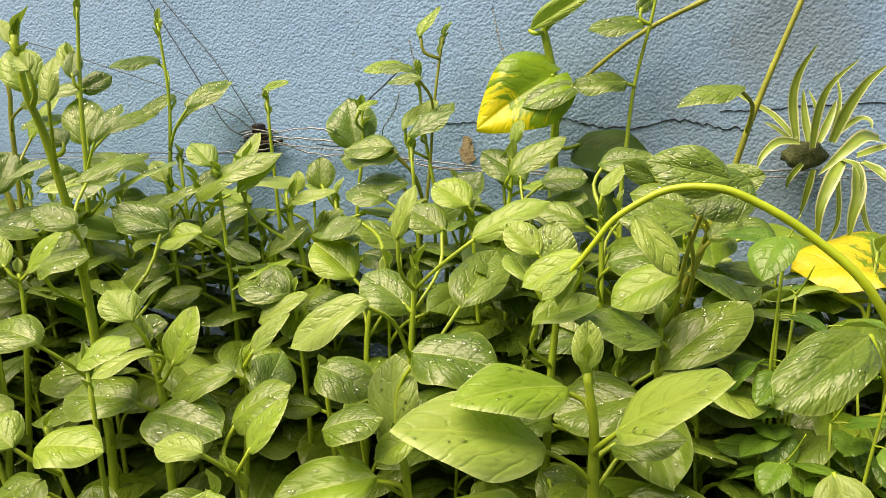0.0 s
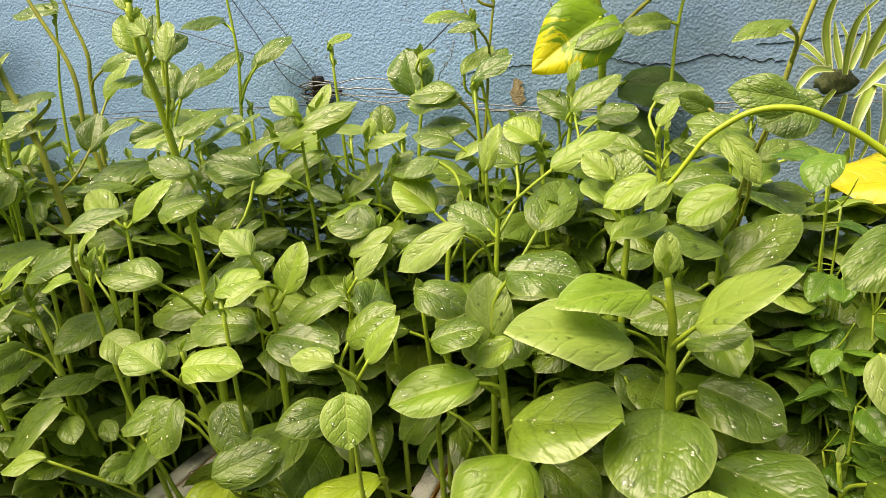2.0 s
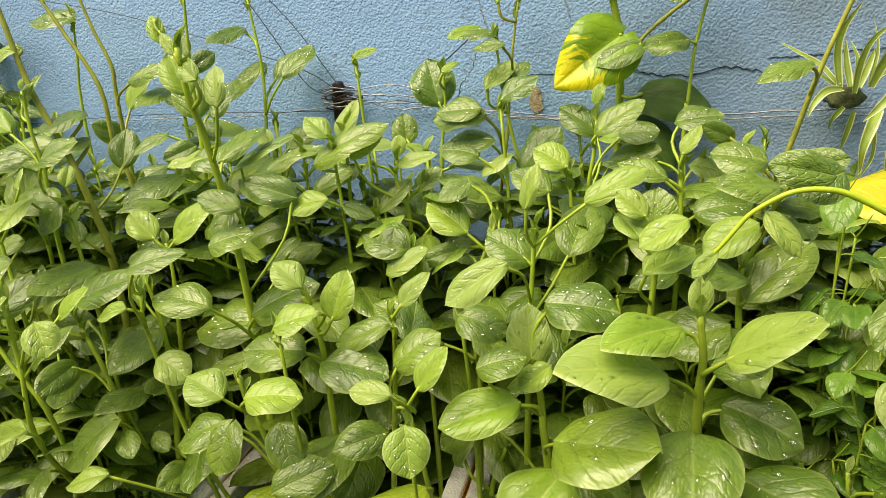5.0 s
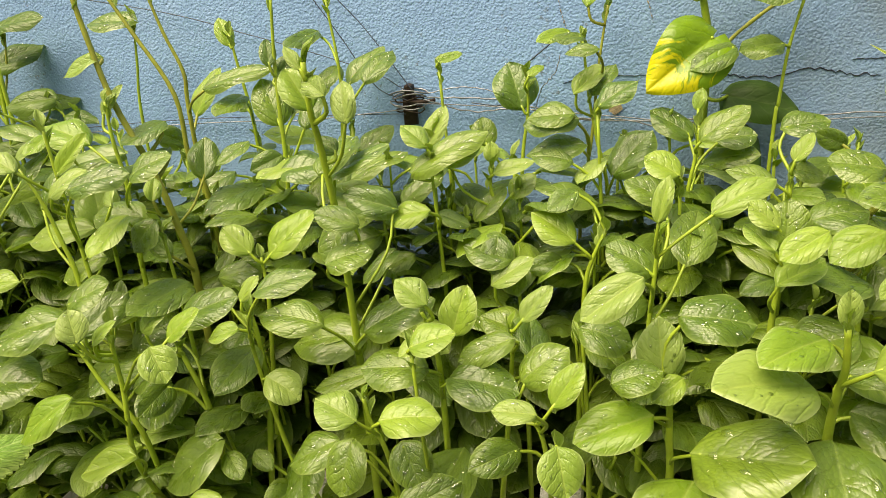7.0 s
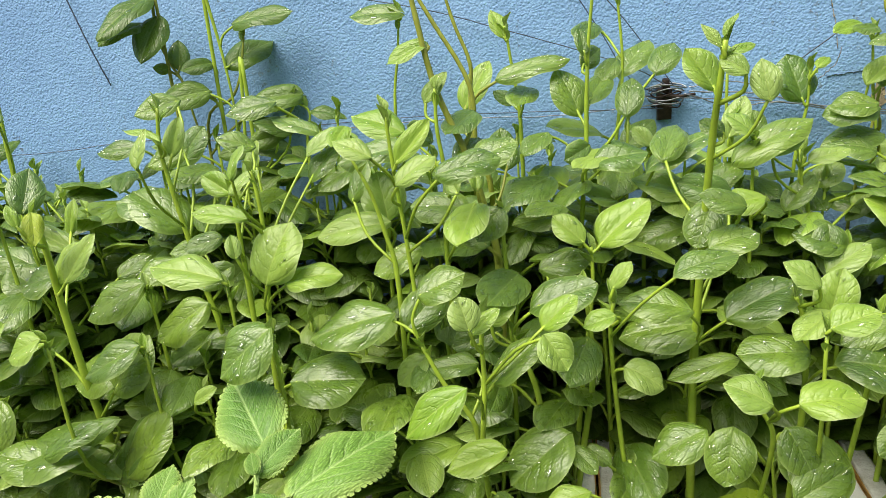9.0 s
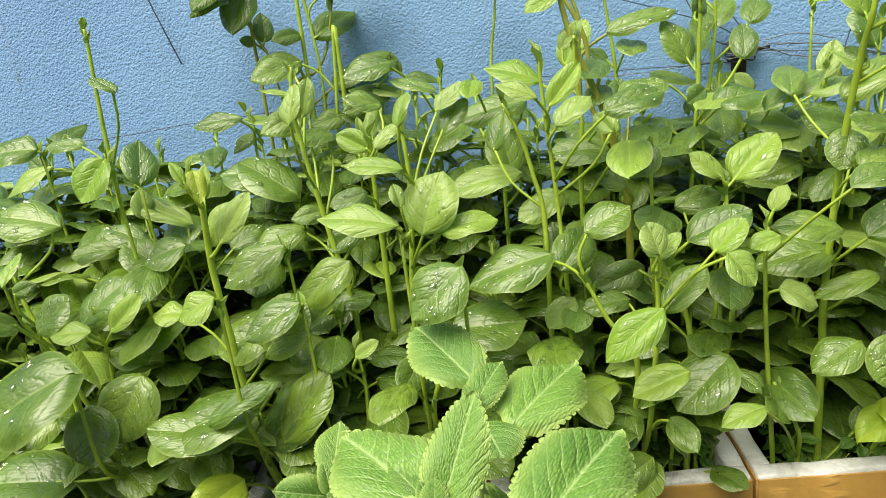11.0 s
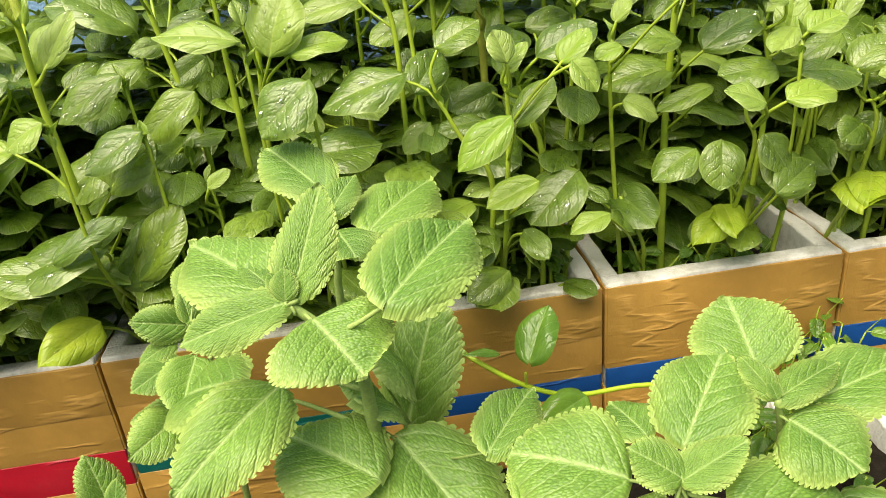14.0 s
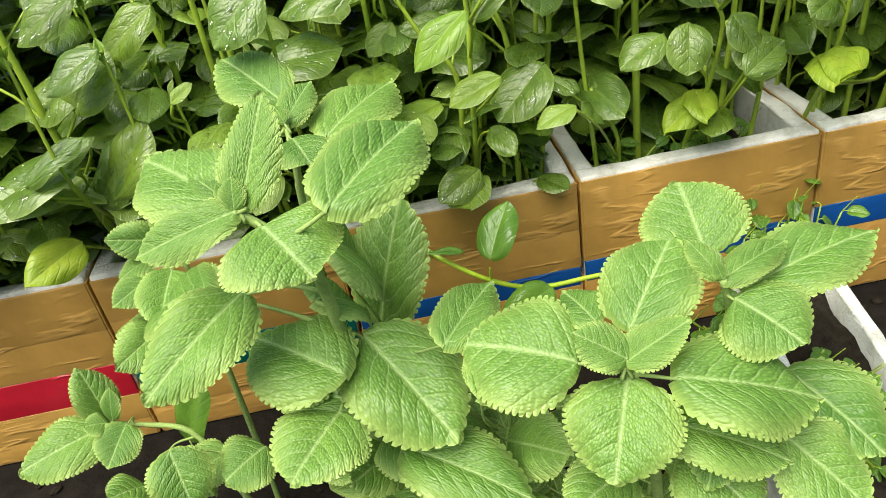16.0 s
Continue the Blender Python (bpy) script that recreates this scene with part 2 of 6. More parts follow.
def water_material():
    m, n, l, b = mat("water")
    clear, gloss, mix = n.new("ShaderNodeBsdfTransparent"), n.new("ShaderNodeBsdfGlossy"), n.new("ShaderNodeMixShader")
    clear.inputs[0].default_value = (1.0, 1.0, 1.0, 1)
    gloss.inputs["Roughness"].default_value = 0.05
    rim = n.new("ShaderNodeFresnel")
    rim.inputs[0].default_value = 1.36
    l.new(mathn(n, l, "ADD", rim.outputs[0], 0.065), mix.inputs[0])
    l.new(clear.outputs[0], mix.inputs[1])
    l.new(gloss.outputs[0], mix.inputs[2])
    l.new(mix.outputs[0], n["Material Output"].inputs[0])
    return m


M = {
    "wall": wall_material(),
    "foam": foam_material(),
    "tape": tape_material("brown_tape", (0.50, 0.285, 0.070)),
    "tape_blue": tape_material("blue_tape", (0.006, 0.075, 0.30)),
    "tape_red": tape_material("red_tape", (0.50, 0.012, 0.03)),
    "tape_teal": tape_material("teal_tape", (0.0, 0.12, 0.10)),
    "soil": plain("soil", (0.02, 0.016, 0.011), 0.95, 0, 70, 0.6, 0.006, 0.12),
    "ground": plain("wet_earth", (0.013, 0.011, 0.009), 0.95, 0, 30, 0.5, 0.006, 0.1),
    "stem": plain("stem_green", (0.33, 0.46, 0.045), 0.42, 0, 40, 0.3, 0.0006),
    "stem_red": plain("stem_reddish", (0.30, 0.33, 0.05), 0.45, 0, 40, 0.35, 0.0006),
    "stem_bor": plain("stem_hairy", (0.30, 0.42, 0.12), 0.75, 0, 300, 0.25, 0.001),
    "shoot": plain("shoot_bright", (0.36, 0.50, 0.03), 0.4, 0, 60, 0.2, 0.0004),
    "wire": plain("galvanised_wire", (0.30, 0.31, 0.33), 0.45, 0.7, 200, 0.4, 0.0002),
    "wire_dark": plain("dark_wire", (0.07, 0.09, 0.125), 0.5, 0.3, 200, 0.4, 0.0002),
    "rust": plain("rusty_iron", (0.05, 0.035, 0.028), 0.7, 0.5, 150, 0.6, 0.0015),
    "plaster": plain("bare_plaster", (0.42, 0.34, 0.22), 0.9, 0, 160, 0.5, 0.003),
    "roots": plain("matted_roots", (0.085, 0.105, 0.04), 0.9, 0, 220, 0.6, 0.003),
    "crack": plain("crack_shadow", (0.02, 0.025, 0.035), 0.95, 0, 200, 0.4, 0.001),
    "water": water_material(),
    "leaf": leaf_material("spinach_leaf", (0.088, 0.172, 0.015), (0.245, 0.375, 0.044), (0.33, 0.45, 0.12), 0.31, 0.30, gloss=0.75, side_colour=(0.055, 0.115, 0.012), coat=0.25, relief=0.0013, quilt=0.6, cells=15.0, groove_shade=0.26, swells=0.35, cool=(0.11, 0.222, 0.042), edge=(0.36, 0.48, 0.14), edge_power=16.0, puff=0.30),
    # darkened copy of the leaf green, standing in for leaves in shade
    "leaf_shaded": leaf_material("spinach_shaded_leaf", (0.065, 0.13, 0.014), (0.14, 0.235, 0.03), (0.22, 0.32, 0.08), 0.34, 0.2, side_colour=(0.05, 0.10, 0.012), quilt=0.6, cells=15.0, groove_shade=0.3, swells=0.4, puff=0.3),
    # cool here is a greyish pale tone, sky sheen painted on some leaves
    "leaf_young": leaf_material("spinach_young_leaf", (0.19, 0.345, 0.026), (0.335, 0.49, 0.066), (0.46, 0.58, 0.14), 0.33, 0.30, side_colour=(0.18, 0.32, 0.025), coat=0.2, relief=0.0012, quilt=0.5, cells=13.0, groove_shade=0.15, swells=0.35, cool=(0.34, 0.45, 0.15), edge=(0.50, 0.62, 0.25), edge_power=16.0, puff=0.30),
    "leaf_yellow": leaf_material("spinach_yellowing_leaf", (0.27, 0.41, 0.03), (0.45, 0.55, 0.06), (0.50, 0.58, 0.12), 0.35, 0.3, side_colour=(0.2, 0.34, 0.03), quilt=0.5, cells=13.0, groove_shade=0.15, swells=0.4, puff=0.3),
    "borage": leaf_material("borage_leaf", (0.116, 0.262, 0.040), (0.248, 0.44, 0.082), (0.46, 0.63, 0.24), 0.42, 0.20, veins=6.5, quilt=0.8, cells=23.0, relief=0.0017, swells=0.4, net_tone=0.0, edge=(0.46, 0.61, 0.17), edge_power=5.0, vein_tone=0.7, groove_shade=0.58, wobble=0.11, side_tone=0.6, puff=0.5, skew=0.75),
    "pothos": leaf_material("pothos_leaf", (0.10, 0.22, 0.015), (0.20, 0.36, 0.02), (0.35, 0.5, 0.04), 0.3, 0.25, veins=5.0, quilt=0.3, side_colour=(0.08, 0.2, 0.01), blotch=0.56, blotch_colour=(0.70, 0.66, 0.03)),
    "pothos_gold": leaf_material("pothos_golden_leaf", (0.12, 0.24, 0.015), (0.22, 0.38, 0.02), (0.45, 0.5, 0.04), 0.35, 0.25, veins=5.0, quilt=0.1, blotch=0.36, blotch_colour=(0.68, 0.58, 0.04)),
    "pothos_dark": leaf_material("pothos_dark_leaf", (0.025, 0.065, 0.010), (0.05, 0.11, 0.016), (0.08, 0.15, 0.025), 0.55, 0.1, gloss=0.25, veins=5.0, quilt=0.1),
    "weed": leaf_material("peperomia_leaf", (0.07, 0.17, 0.02), (0.16, 0.31, 0.04), (0.24, 0.40, 0.09), 0.2, 0.25, veins=4.0, quilt=0.15),
}


def spider_material():
    m, n, l, b = mat("striped_grass_leaf")
    sep = n.new("ShaderNodeSeparateXYZ")
    l.new(n.new("ShaderNodeUVMap").outputs[0], sep.inputs[0])
    au = mathn(n, l, "ABSOLUTE", mathn(n, l, "SUBTRACT", sep.outputs[0], 0.5))
    col = ramp(n, l, au, [(0.0, (0.26, 0.36, 0.06)), (0.33, (0.17, 0.28, 0.045)), (0.40, (0.55, 0.60, 0.28)), (0.5, (0.70, 0.71, 0.42))])
    l.new(mixc(n, l, 0.35, col, noise_tex(n, l, texco(n), 50.0), "OVERLAY"), b.inputs["Base Color"])
    b.inputs["Roughness"].default_value = 0.4
    return m


M["spider"] = spider_material()


# ---- building helpers ----
def part(name, bm, material, parent=None, label="", smooth=True, kind=""):
    me = bpy.data.meshes.new(name)
    bm.to_mesh(me)
    bm.free()
    for mm in (material if isinstance(material, (list, tuple)) else [material]):
        me.materials.append(mm)
    if smooth:
        me.shade_smooth()
    ob = new(name, me)
    ob.parent = parent
    return tagged(ob, label=label, kind=kind)


def thing(name, at, label, category, group="", kind=""):
    ob = new(name)
    ob.location = at
    ob.empty_display_size = 0.05
    return tagged(ob, label, category, group, kind)


def box(bm, x0, y0, z0, x1, y1, z1, bevel=0.0):
    r = bmesh.ops.create_cube(bm, size=1, matrix=Matrix.Translation(((x0 + x1) / 2, (y0 + y1) / 2, (z0 + z1) / 2)) @ Matrix.Diagonal((x1 - x0, y1 - y0, z1 - z0, 1)))
    if bevel:
        es = {e for v in r["verts"] for e in v.link_edges}
        bmesh.ops.bevel(bm, geom=list(es), offset=bevel, segments=2, profile=0.6, affect="EDGES")


def smooth_way(pts, steps):
    """A Catmull-Rom line through the points."""
    pts = [Vector(p) for p in pts]
    if len(pts) == 2:
        pts = [pts[0], (pts[0] + pts[1]) / 2, pts[1]]
    p = [2 * pts[0] - pts[1], *pts, 2 * pts[-1] - pts[-2]]
    out = []
    for i in range(1, len(p) - 2):
        for k in range(steps):
            t = k / steps
            out.append(0.5 * (2 * p[i] + (p[i + 1] - p[i - 1]) * t + (2 * p[i - 1] - 5 * p[i] + 4 * p[i + 1] - p[i + 2]) * t * t + (3 * p[i] - p[i - 1] - 3 * p[i + 1] + p[i + 2]) * t ** 3))
    return out + [pts[-1]]


def tube(bm, pts, r0, r1, sides=7, steps=4, knots=0.0):
    """A round tapered tube along a smooth line."""
    way = smooth_way(pts, steps)
    rings, side = [], None
    for i, c in enumerate(way):
        d = (way[min(i + 1, len(way) - 1)] - way[max(i - 1, 0)]).normalized()
        side = d.orthogonal().normalized() if side is None else (side - d * side.dot(d)).normalized()
        up = d.cross(side)
        t = i / (len(way) - 1)
        r = r0 + (r1 - r0) * t
        if knots and i % steps == 0:
            r *= 1 + knots
        rings.append([bm.verts.new(c + r * (math.cos(a) * side + math.sin(a) * up)) for a in (2 * math.pi * k / sides for k in range(sides))])
    for a, b in zip(rings, rings[1:]):
        for k in range(sides):
            bm.faces.new((a[k], a[(k + 1) % sides], b[(k + 1) % sides], b[k]))
    bm.faces.new(rings[0][::-1])
    bm.faces.new(rings[-1])


def blade(name, material, half, rows=18, cols=7, droop=0.15, cup=0.10, wave=0.03, quilt=0.004, veins=4.6, heart=0.0, teeth=0, drops=0, seed=0, tooth=0.03):
    """A leaf of length 1 along y and width 1 across x; half(v) is its half width, 0.5 at most."""
    r = random.Random(seed)
    bm = bmesh.new()
    uvl = bm.loops.layers.uv.new("UVMap")
    rim = bm.verts.layers.float.new("rim")
    ph, ph2 = r.uniform(0, 6), r.uniform(0, 6)
    twist, bulge = r.uniform(-0.14, 0.14), r.uniform(0.035, 0.065)

    def surface(u, v):
        w = half(v)
        x = u * 2 * w
        au = abs(x)
        y = v - heart * (abs(u) * 2) ** 2 * (1 - v) ** 3
        z = -droop * v ** 2.0 + cup * au * (1 - 0.5 * v) * 1.6 + wave * math.sin(9 * v + ph + (2 if u > 0 else 0)) * (abs(u) * 2) ** 2
        z += twist * x * v + bulge * math.sin(math.pi * min(1, abs(u) * 2)) * math.sin(math.pi * min(1, v * 1.1)) - 0.07 * (abs(u) * 2) ** 4 * min(1, 4 * (1 - v))
        q = (v - 1.15 * au ** 1.25) * veins
        z += quilt * (abs(math.sin(math.pi * q)) - 0.5) * min(1, au * 9) * min(1, 8 * w)
        x += 0.03 * math.sin(3 * v + ph2) * v
        return Vector((x, y, z))

    grid = []
    nr = rows if not teeth else teeth * 3
    for i in range(nr + 1):
        v = i / nr
        line = []
        for j in range(-cols, cols + 1):
            u = 0.5 * j / cols
            p = surface(u, v)
            if teeth and abs(j) == cols and 0 < i < nr:
                s = (-1, 0.75, 0.6)[i % 3]
                p.x += (1 if j > 0 else -1) * tooth * s * 0.6
                p.y += (0.0, -0.004, 0.006)[i % 3]
            vert = bm.verts.new(p)
            vert[rim] = max(abs(u) * 2, (v - 0.8) * 5 if v > 0.8 else 0)
            line.append((vert, (p.x + 0.5, v)))
        grid.append(line)
    for a, b in zip(grid, grid[1:]):
        for k in range(2 * cols):
            c = (a[k], a[k + 1], b[k + 1], b[k])
            f = bm.faces.new([x[0] for x in c])
            f.smooth = True
            for lp, x in zip(f.loops, c):
                lp[uvl].uv = x[1]
    for _ in range(int(drops * 1.5)):
        u, v = r.uniform(-0.42, 0.42), r.betavariate(2.2, 1.5) * 0.9 + 0.05
        c = surface(u, v)
        rad = r.choice((0.011, 0.013, 0.015, 0.018, 0.023, 0.028, 0.036, 0.048)) * r.uniform(0.8, 1.2)
        st = r.uniform(1.0, 1.8)
        prev = None
        for h, k in ((0.0, 1.0), (0.26, 0.8), (0.4, 0.4)):
            ring = [bm.verts.new(c + Vector((rad * k * math.cos(a), rad * st * k * math.sin(a), rad * h))) for a in (math.pi * q / 3 for q in range(6))]
            if prev:
                for q in range(6):
                    f = bm.faces.new((prev[q], prev[(q + 1) % 6], ring[(q + 1) % 6], ring[q]))
                    f.material_index, f.smooth = 1, True
            prev = ring
        f = bm.faces.new(prev)
        f.material_index, f.smooth = 1, True
    bmesh.ops.remove_doubles(bm, verts=[x for x in bm.verts if x.co.y < 0.001 or x.co.y > 0.999], dist=0.0005)
    me = bpy.data.meshes.new(name)
    bm.to_mesh(me)
    bm.free()
    me.materials.append(material)
    me.materials.append(M["water"])
    me["droop"] = droop
    return me


def broad(c, tip=0.8, base=0.55):
    """A rounded outline, widest at c, with a narrow neck at the stalk and a short blunt point."""
    def half(v):
        w = 0.5 * (1 - ((c - v) / c) ** 2) ** base if v < c else 0.5 * max(0.0, 1 - ((v - c) / (1 - c)) ** 2) ** tip
        return w * (1 - 0.30 * max(0.0, 1 - v / 0.10)) * (1 - 0.28 * max(0.0, (v - 0.86) / 0.14))
    return half


def ovate(a, b, floor=0.0):
    top = (a / (a + b)) ** a * (b / (a + b)) ** b
    return lambda v: 0.5 * max(max(v, 0.0) ** a * max(1 - v, 0.0) ** b / top, floor * (1 - v))


def leaf_at(mesh, name, parent, x, y, z, heading, pitch, roll, length, width, label=""):
    """A leaf from its stalk end; heading, pitch and length are those of the straight line to its tip."""
    ob = new(name, mesh)
    ob.parent = parent
    sag = math.atan(mesh["droop"] * (width + length) / 2 / length)
    pitch, length = pitch + math.degrees(sag), length * math.cos(sag)
    m = Matrix.Rotation(radians(heading), 4, "Z") @ Matrix.Rotation(radians(pitch), 4, "X") @ Matrix.Rotation(radians(roll), 4, "Y")
    m = Matrix.Translation((x, y, z)) @ m @ Matrix.Diagonal((width, length, (width + length) / 2, 1))
    ob.matrix_basis = Matrix.Translation(-parent.location) @ m
    return tagged(ob, label) if label else ob


LEAVES = [blade("leaf", M["leaf"], broad(c, tip), droop=d, cup=k, wave=w, heart=h, drops=n, seed=s)
          for s, (c, tip, d, k, w, h, n) in enumerate([(0.46, 0.70, 0.12, 0.07, 0.03, 0.06, 10), (0.48, 0.76, 0.24, 0.05, 0.045, 0.02, 14), (0.44, 0.64, 0.08, 0.11, 0.025, 0.10, 8), (0.47, 0.72, 0.18, 0.06, 0.055, 0.05, 16),
                                                       (0.45, 0.78, 0.30, 0.04, 0.035, 0.07, 11), (0.50, 0.80, 0.14, 0.10, 0.05, 0.0, 6), (0.43, 0.66, 0.20, 0.07, 0.04, 0.12, 12), (0.51, 0.86, 0.06, 0.12, 0.03, 0.0, 8)])]
YOUNG = [blade("leaf", M["leaf_young"], broad(c, tip, 0.6), droop=d, cup=k, wave=w, drops=n, seed=20 + s)
         for s, (c, tip, d, k, w, n) in enumerate([(0.47, 0.70, 0.10, 0.18, 0.03, 4), (0.49, 0.78, 0.28, 0.10, 0.05, 6), (0.50, 0.76, -0.05, 0.28, 0.03, 1), (0.46, 0.66, 0.15, 0.16, 0.02, 8)])]
YELLOW = [blade("leaf", M["leaf_yellow"], broad(0.40, 0.78), droop=0.2, cup=0.10, wave=0.07, drops=2, seed=31)]
KINDS = {"m": LEAVES, "y": YOUNG, "d": YELLOW}
LOW = [blade("leaf", M["leaf"], broad(c, tip), rows=12, cols=5, droop=d, cup=k, wave=w, heart=h, drops=n, seed=50 + s)
       for s, (c, tip, d, k, w, h, n) in enumerate([(0.46, 0.70, 0.12, 0.06, 0.03, 0.05, 6), (0.48, 0.76, 0.22, 0.05, 0.045, 0.0, 7), (0.44, 0.64, 0.08, 0.10, 0.025, 0.10, 5), (0.46, 0.70, 0.28, 0.06, 0.05, 0.06, 2)])]
KINDS["u"] = LOW
KINDS["w"] = [blade("leaf", M["leaf_shaded"], broad(c, 0.85), droop=d, cup=0.07, wave=0.04, heart=0.05, drops=5, seed=44 + s) for s, (c, d) in enumerate([(0.42, 0.2), (0.45, 0.1), (0.40, 0.28)])]
SPROUT = blade("sprout", M["leaf_young"], ovate(0.7, 0.9, 0.05), rows=8, cols=3, droop=-0.15, cup=0.6, seed=41)


def spinach(way, leaves, r=0.0055, label="", red=False, tip=True):
    """A climbing spinach plant: stem through the points of way, leaves as (kind, x, y, z, heading, pitch, roll, length, width)."""
    way = [Vector(p) for p in way]
    base = way[0]
    if way[1].y < 0.76:
        # the stem clears the rim of the box before it leans out
        way = [base, Vector((base.x, 0.785, 0.30)), *(p for p in way[1:] if p.z > 0.35)]
        if way[2].y < 0.75 and way[2].z > 0.42:
            way.insert(2, Vector((way[1].x * 0.6 + way[2].x * 0.4, 0.765, 0.365)))
    plant = thing("spinach_plant", base, label or "green climbing spinach with broad wet leaves growing in a foam box", "plant", "spinach plants")
    bm = bmesh.new()
    off = -base
    fine = smooth_way(way, 6)
    tube(bm, [p + off for p in way], r * 0.85, r * 0.42, 8, 5, 0.06)
    for kind, x, y, z, heading, pitch, roll, length, width in leaves:
        b = Vector((x, y, z))
        near = min(fine, key=lambda p: (p - b).length + 2.2 * max(0, p.z - b.z + 1.0 * (p - b).xy.length))
        near_d = (near - b).length
        if near_d > 0.003:
            out = (Matrix.Rotation(radians(heading), 3, "Z") @ Matrix.Rotation(radians(pitch), 3, "X")) @ Vector((0, 1, 0))
            ctrl = b - out * min(0.3 * near_d, 0.014)
            tube(bm, [near + off, (near * 0.4 + ctrl * 0.6) + off + Vector((0, 0, -0.002)), b + off + out * length * 0.10], max(0.0023, r * 0.42) if near_d < 0.07 else 0.0021, 0.0020, 6, 3)
    part("stem", bm, M["stem_red"] if red else M["stem"], plant)
    for kind, x, y, z, heading, pitch, roll, length, width in leaves:
        leaf_at(rnd.choice(KINDS[kind]), "leaf", plant, x, y, z, heading, pitch, roll, length, min(width * 0.93, length * 0.92), {"m": "", "u": "", "y": "pale young leaf", "d": "yellowing leaf", "w": "dark green leaf with shade in its colour"}[kind])
    if tip:
        d = (way[-1] - way[-2]).normalized()
        for k in range(3):
            h = rnd.uniform(0, 360)
            leaf_at(SPROUT, "shoot_leaf", plant, *(way[-1] - d * 0.012 * k), h, rnd.uniform(45, 80), 0, rnd.uniform(0.018, 0.032), rnd.uniform(0.008, 0.014))
    return plant


# ---- wall, ground ----
bm = bmesh.new()
box(bm, -6.0, 1.2, -0.1, 5.0, 1.4, 2.6, 0.004)
wall = part("wall_north", bm, M["wall"], label="blue painted rough stucco garden wall with a crack", smooth=False, kind="structure")
bm = bmesh.new()
bmesh.ops.create_grid(bm, x_segments=2, y_segments=2, size=400, matrix=Matrix.Translation((0, 0, 0)))
part("ground", bm, M["ground"], label="dark damp earth with scattered debris", smooth=False, kind="structure")

# ---- foam boxes in a row against the wall ----
TOP, FRONT, BACK, THICK = 0.319, 0.722, 1.185, 0.027
SEAMS = (-2.13, -1.76, -1.391, -1.03, -0.664, -0.287, 0.085, 0.455)


def foam_box(x, y0, y1, width, top, bands, label, tape=True, fill=0.075, thick=THICK):
    """A foam fish box without its lid, taped round; x is its left edge."""
    b = thing("foam_box", (x, y0, 0), label, "planter box", "foam planter boxes")
    w, d, g = width, y1 - y0, 0.004
    for x0, ya, x1, yb, lift in ((g, 0, w - g, thick, top), (g, d - thick, w - g, d, top), (g, thick - 0.002, g + thick, d - thick + 0.002, top),
                                 (w - g - thick, thick - 0.002, w - g, d - thick + 0.002, top), (g + 0.002, 0.002, w - g - 0.002, d - 0.002, 0.03)):
        bm = bmesh.new()
        box(bm, x0, ya, 0 if lift == top else 0.001, x1, yb, lift, 0.004 if lift == top else 0.0)
        long = [e for e in bm.edges if e.calc_length() > 0.1 and abs(e.verts[0].co.z - e.verts[1].co.z) < 0.001 and e.verts[0].co.z > 0.2]
        if long:
            bmesh.ops.subdivide_edges(bm, edges=long, cuts=18)
        for v in bm.verts:
            if v.co.z > 0.2:
                p = v.co + Vector((x, y0, 0))
                v.co += 0.0035 * Vector((0.5 * noise.noise(p * 40), 0.5 * noise.noise(p * 40 + Vector((7, 0, 0))), noise.noise(p * 18) + 0.5 * noise.noise(p * 60)))
        part("side" if lift == top else "bottom", bm, M["foam"], b, "white foam with dirty worn rim" if lift == top else "")
    if tape:
        z = [0.004, *sorted({k for lo, hi, _ in bands for k in (lo, hi)}), top - 0.006]
        for lo, hi in zip(z, z[1:]):
            if not any(abs(lo - q[0]) < 1e-6 for q in bands):
                laps = 2 if hi - lo > 0.07 and x < -1.0 else 1
                for lap, (x0, y0t, x1, y1t) in itertools.product(range(laps), ((g + 0.001, -0.0025, w - g - 0.001, 0.012), (g - 0.002, -0.001, g + 0.01, d), (w - g - 0.01, -0.001, w - g + 0.002, d))):
                    bm = bmesh.new()
                    cut = lo + (hi - lo) * 0.46 + 0.004 * math.sin(x * 40)
                    z0, z1 = (lo, hi) if laps == 1 else ((lo, cut), (cut, hi))[lap]
                    box(bm, x0, y0t - 0.0007 * lap, z0, x1, y1t, z1, 0.0008)
                    part("tape_wrap", bm, M["tape"], b, "creased brown packing tape")
        for lo, hi, k in bands:
            bm = bmesh.new()
            box(bm, g + 0.0005, -0.003, lo, w - g - 0.0005, 0.012, hi, 0.001)
            part("tape_band", bm, M[k], b, k.split("_")[1] + " tape band")
    bm = bmesh.new()
    bmesh.ops.create_grid(bm, x_segments=24, y_segments=24, size=0.5, matrix=Matrix.Translation((w / 2, d / 2, top - fill)) @ Matrix.Diagonal((w - 2 * thick - 0.006, d - 2 * thick + 0.002, 1, 1)))
    for v in bm.verts:
        v.co.z += 0.02 * noise.noise((v.co + Vector((x * 3, y0, 0))) * 22) + 0.012 * noise.noise(v.co * 70)
    part("soil", bm, M["soil"], b, "dark potting soil")
    return b


BANDS = {-4: (0.11, 0.165, "tape_red"), -3: (0.095, 0.16, "tape_red"), -2: (0.112, 0.168, "tape_teal"), -1: (0.127, 0.162, "tape_blue"),
         0: (0.132, 0.17, "tape_blue"), 1: (0.133, 0.182, "tape_blue"), 2: (0.135, 0.175, "tape_blue")}
for k, band in BANDS.items():
    bands = [band]
    x = SEAMS[k + 4]
    colour = bands[0][2].split("_")[1]
    foam_box(x, FRONT, BACK, SEAMS[k + 5] - x, TOP, bands, "white foam box wrapped in brown tape with a %s band" % colour)
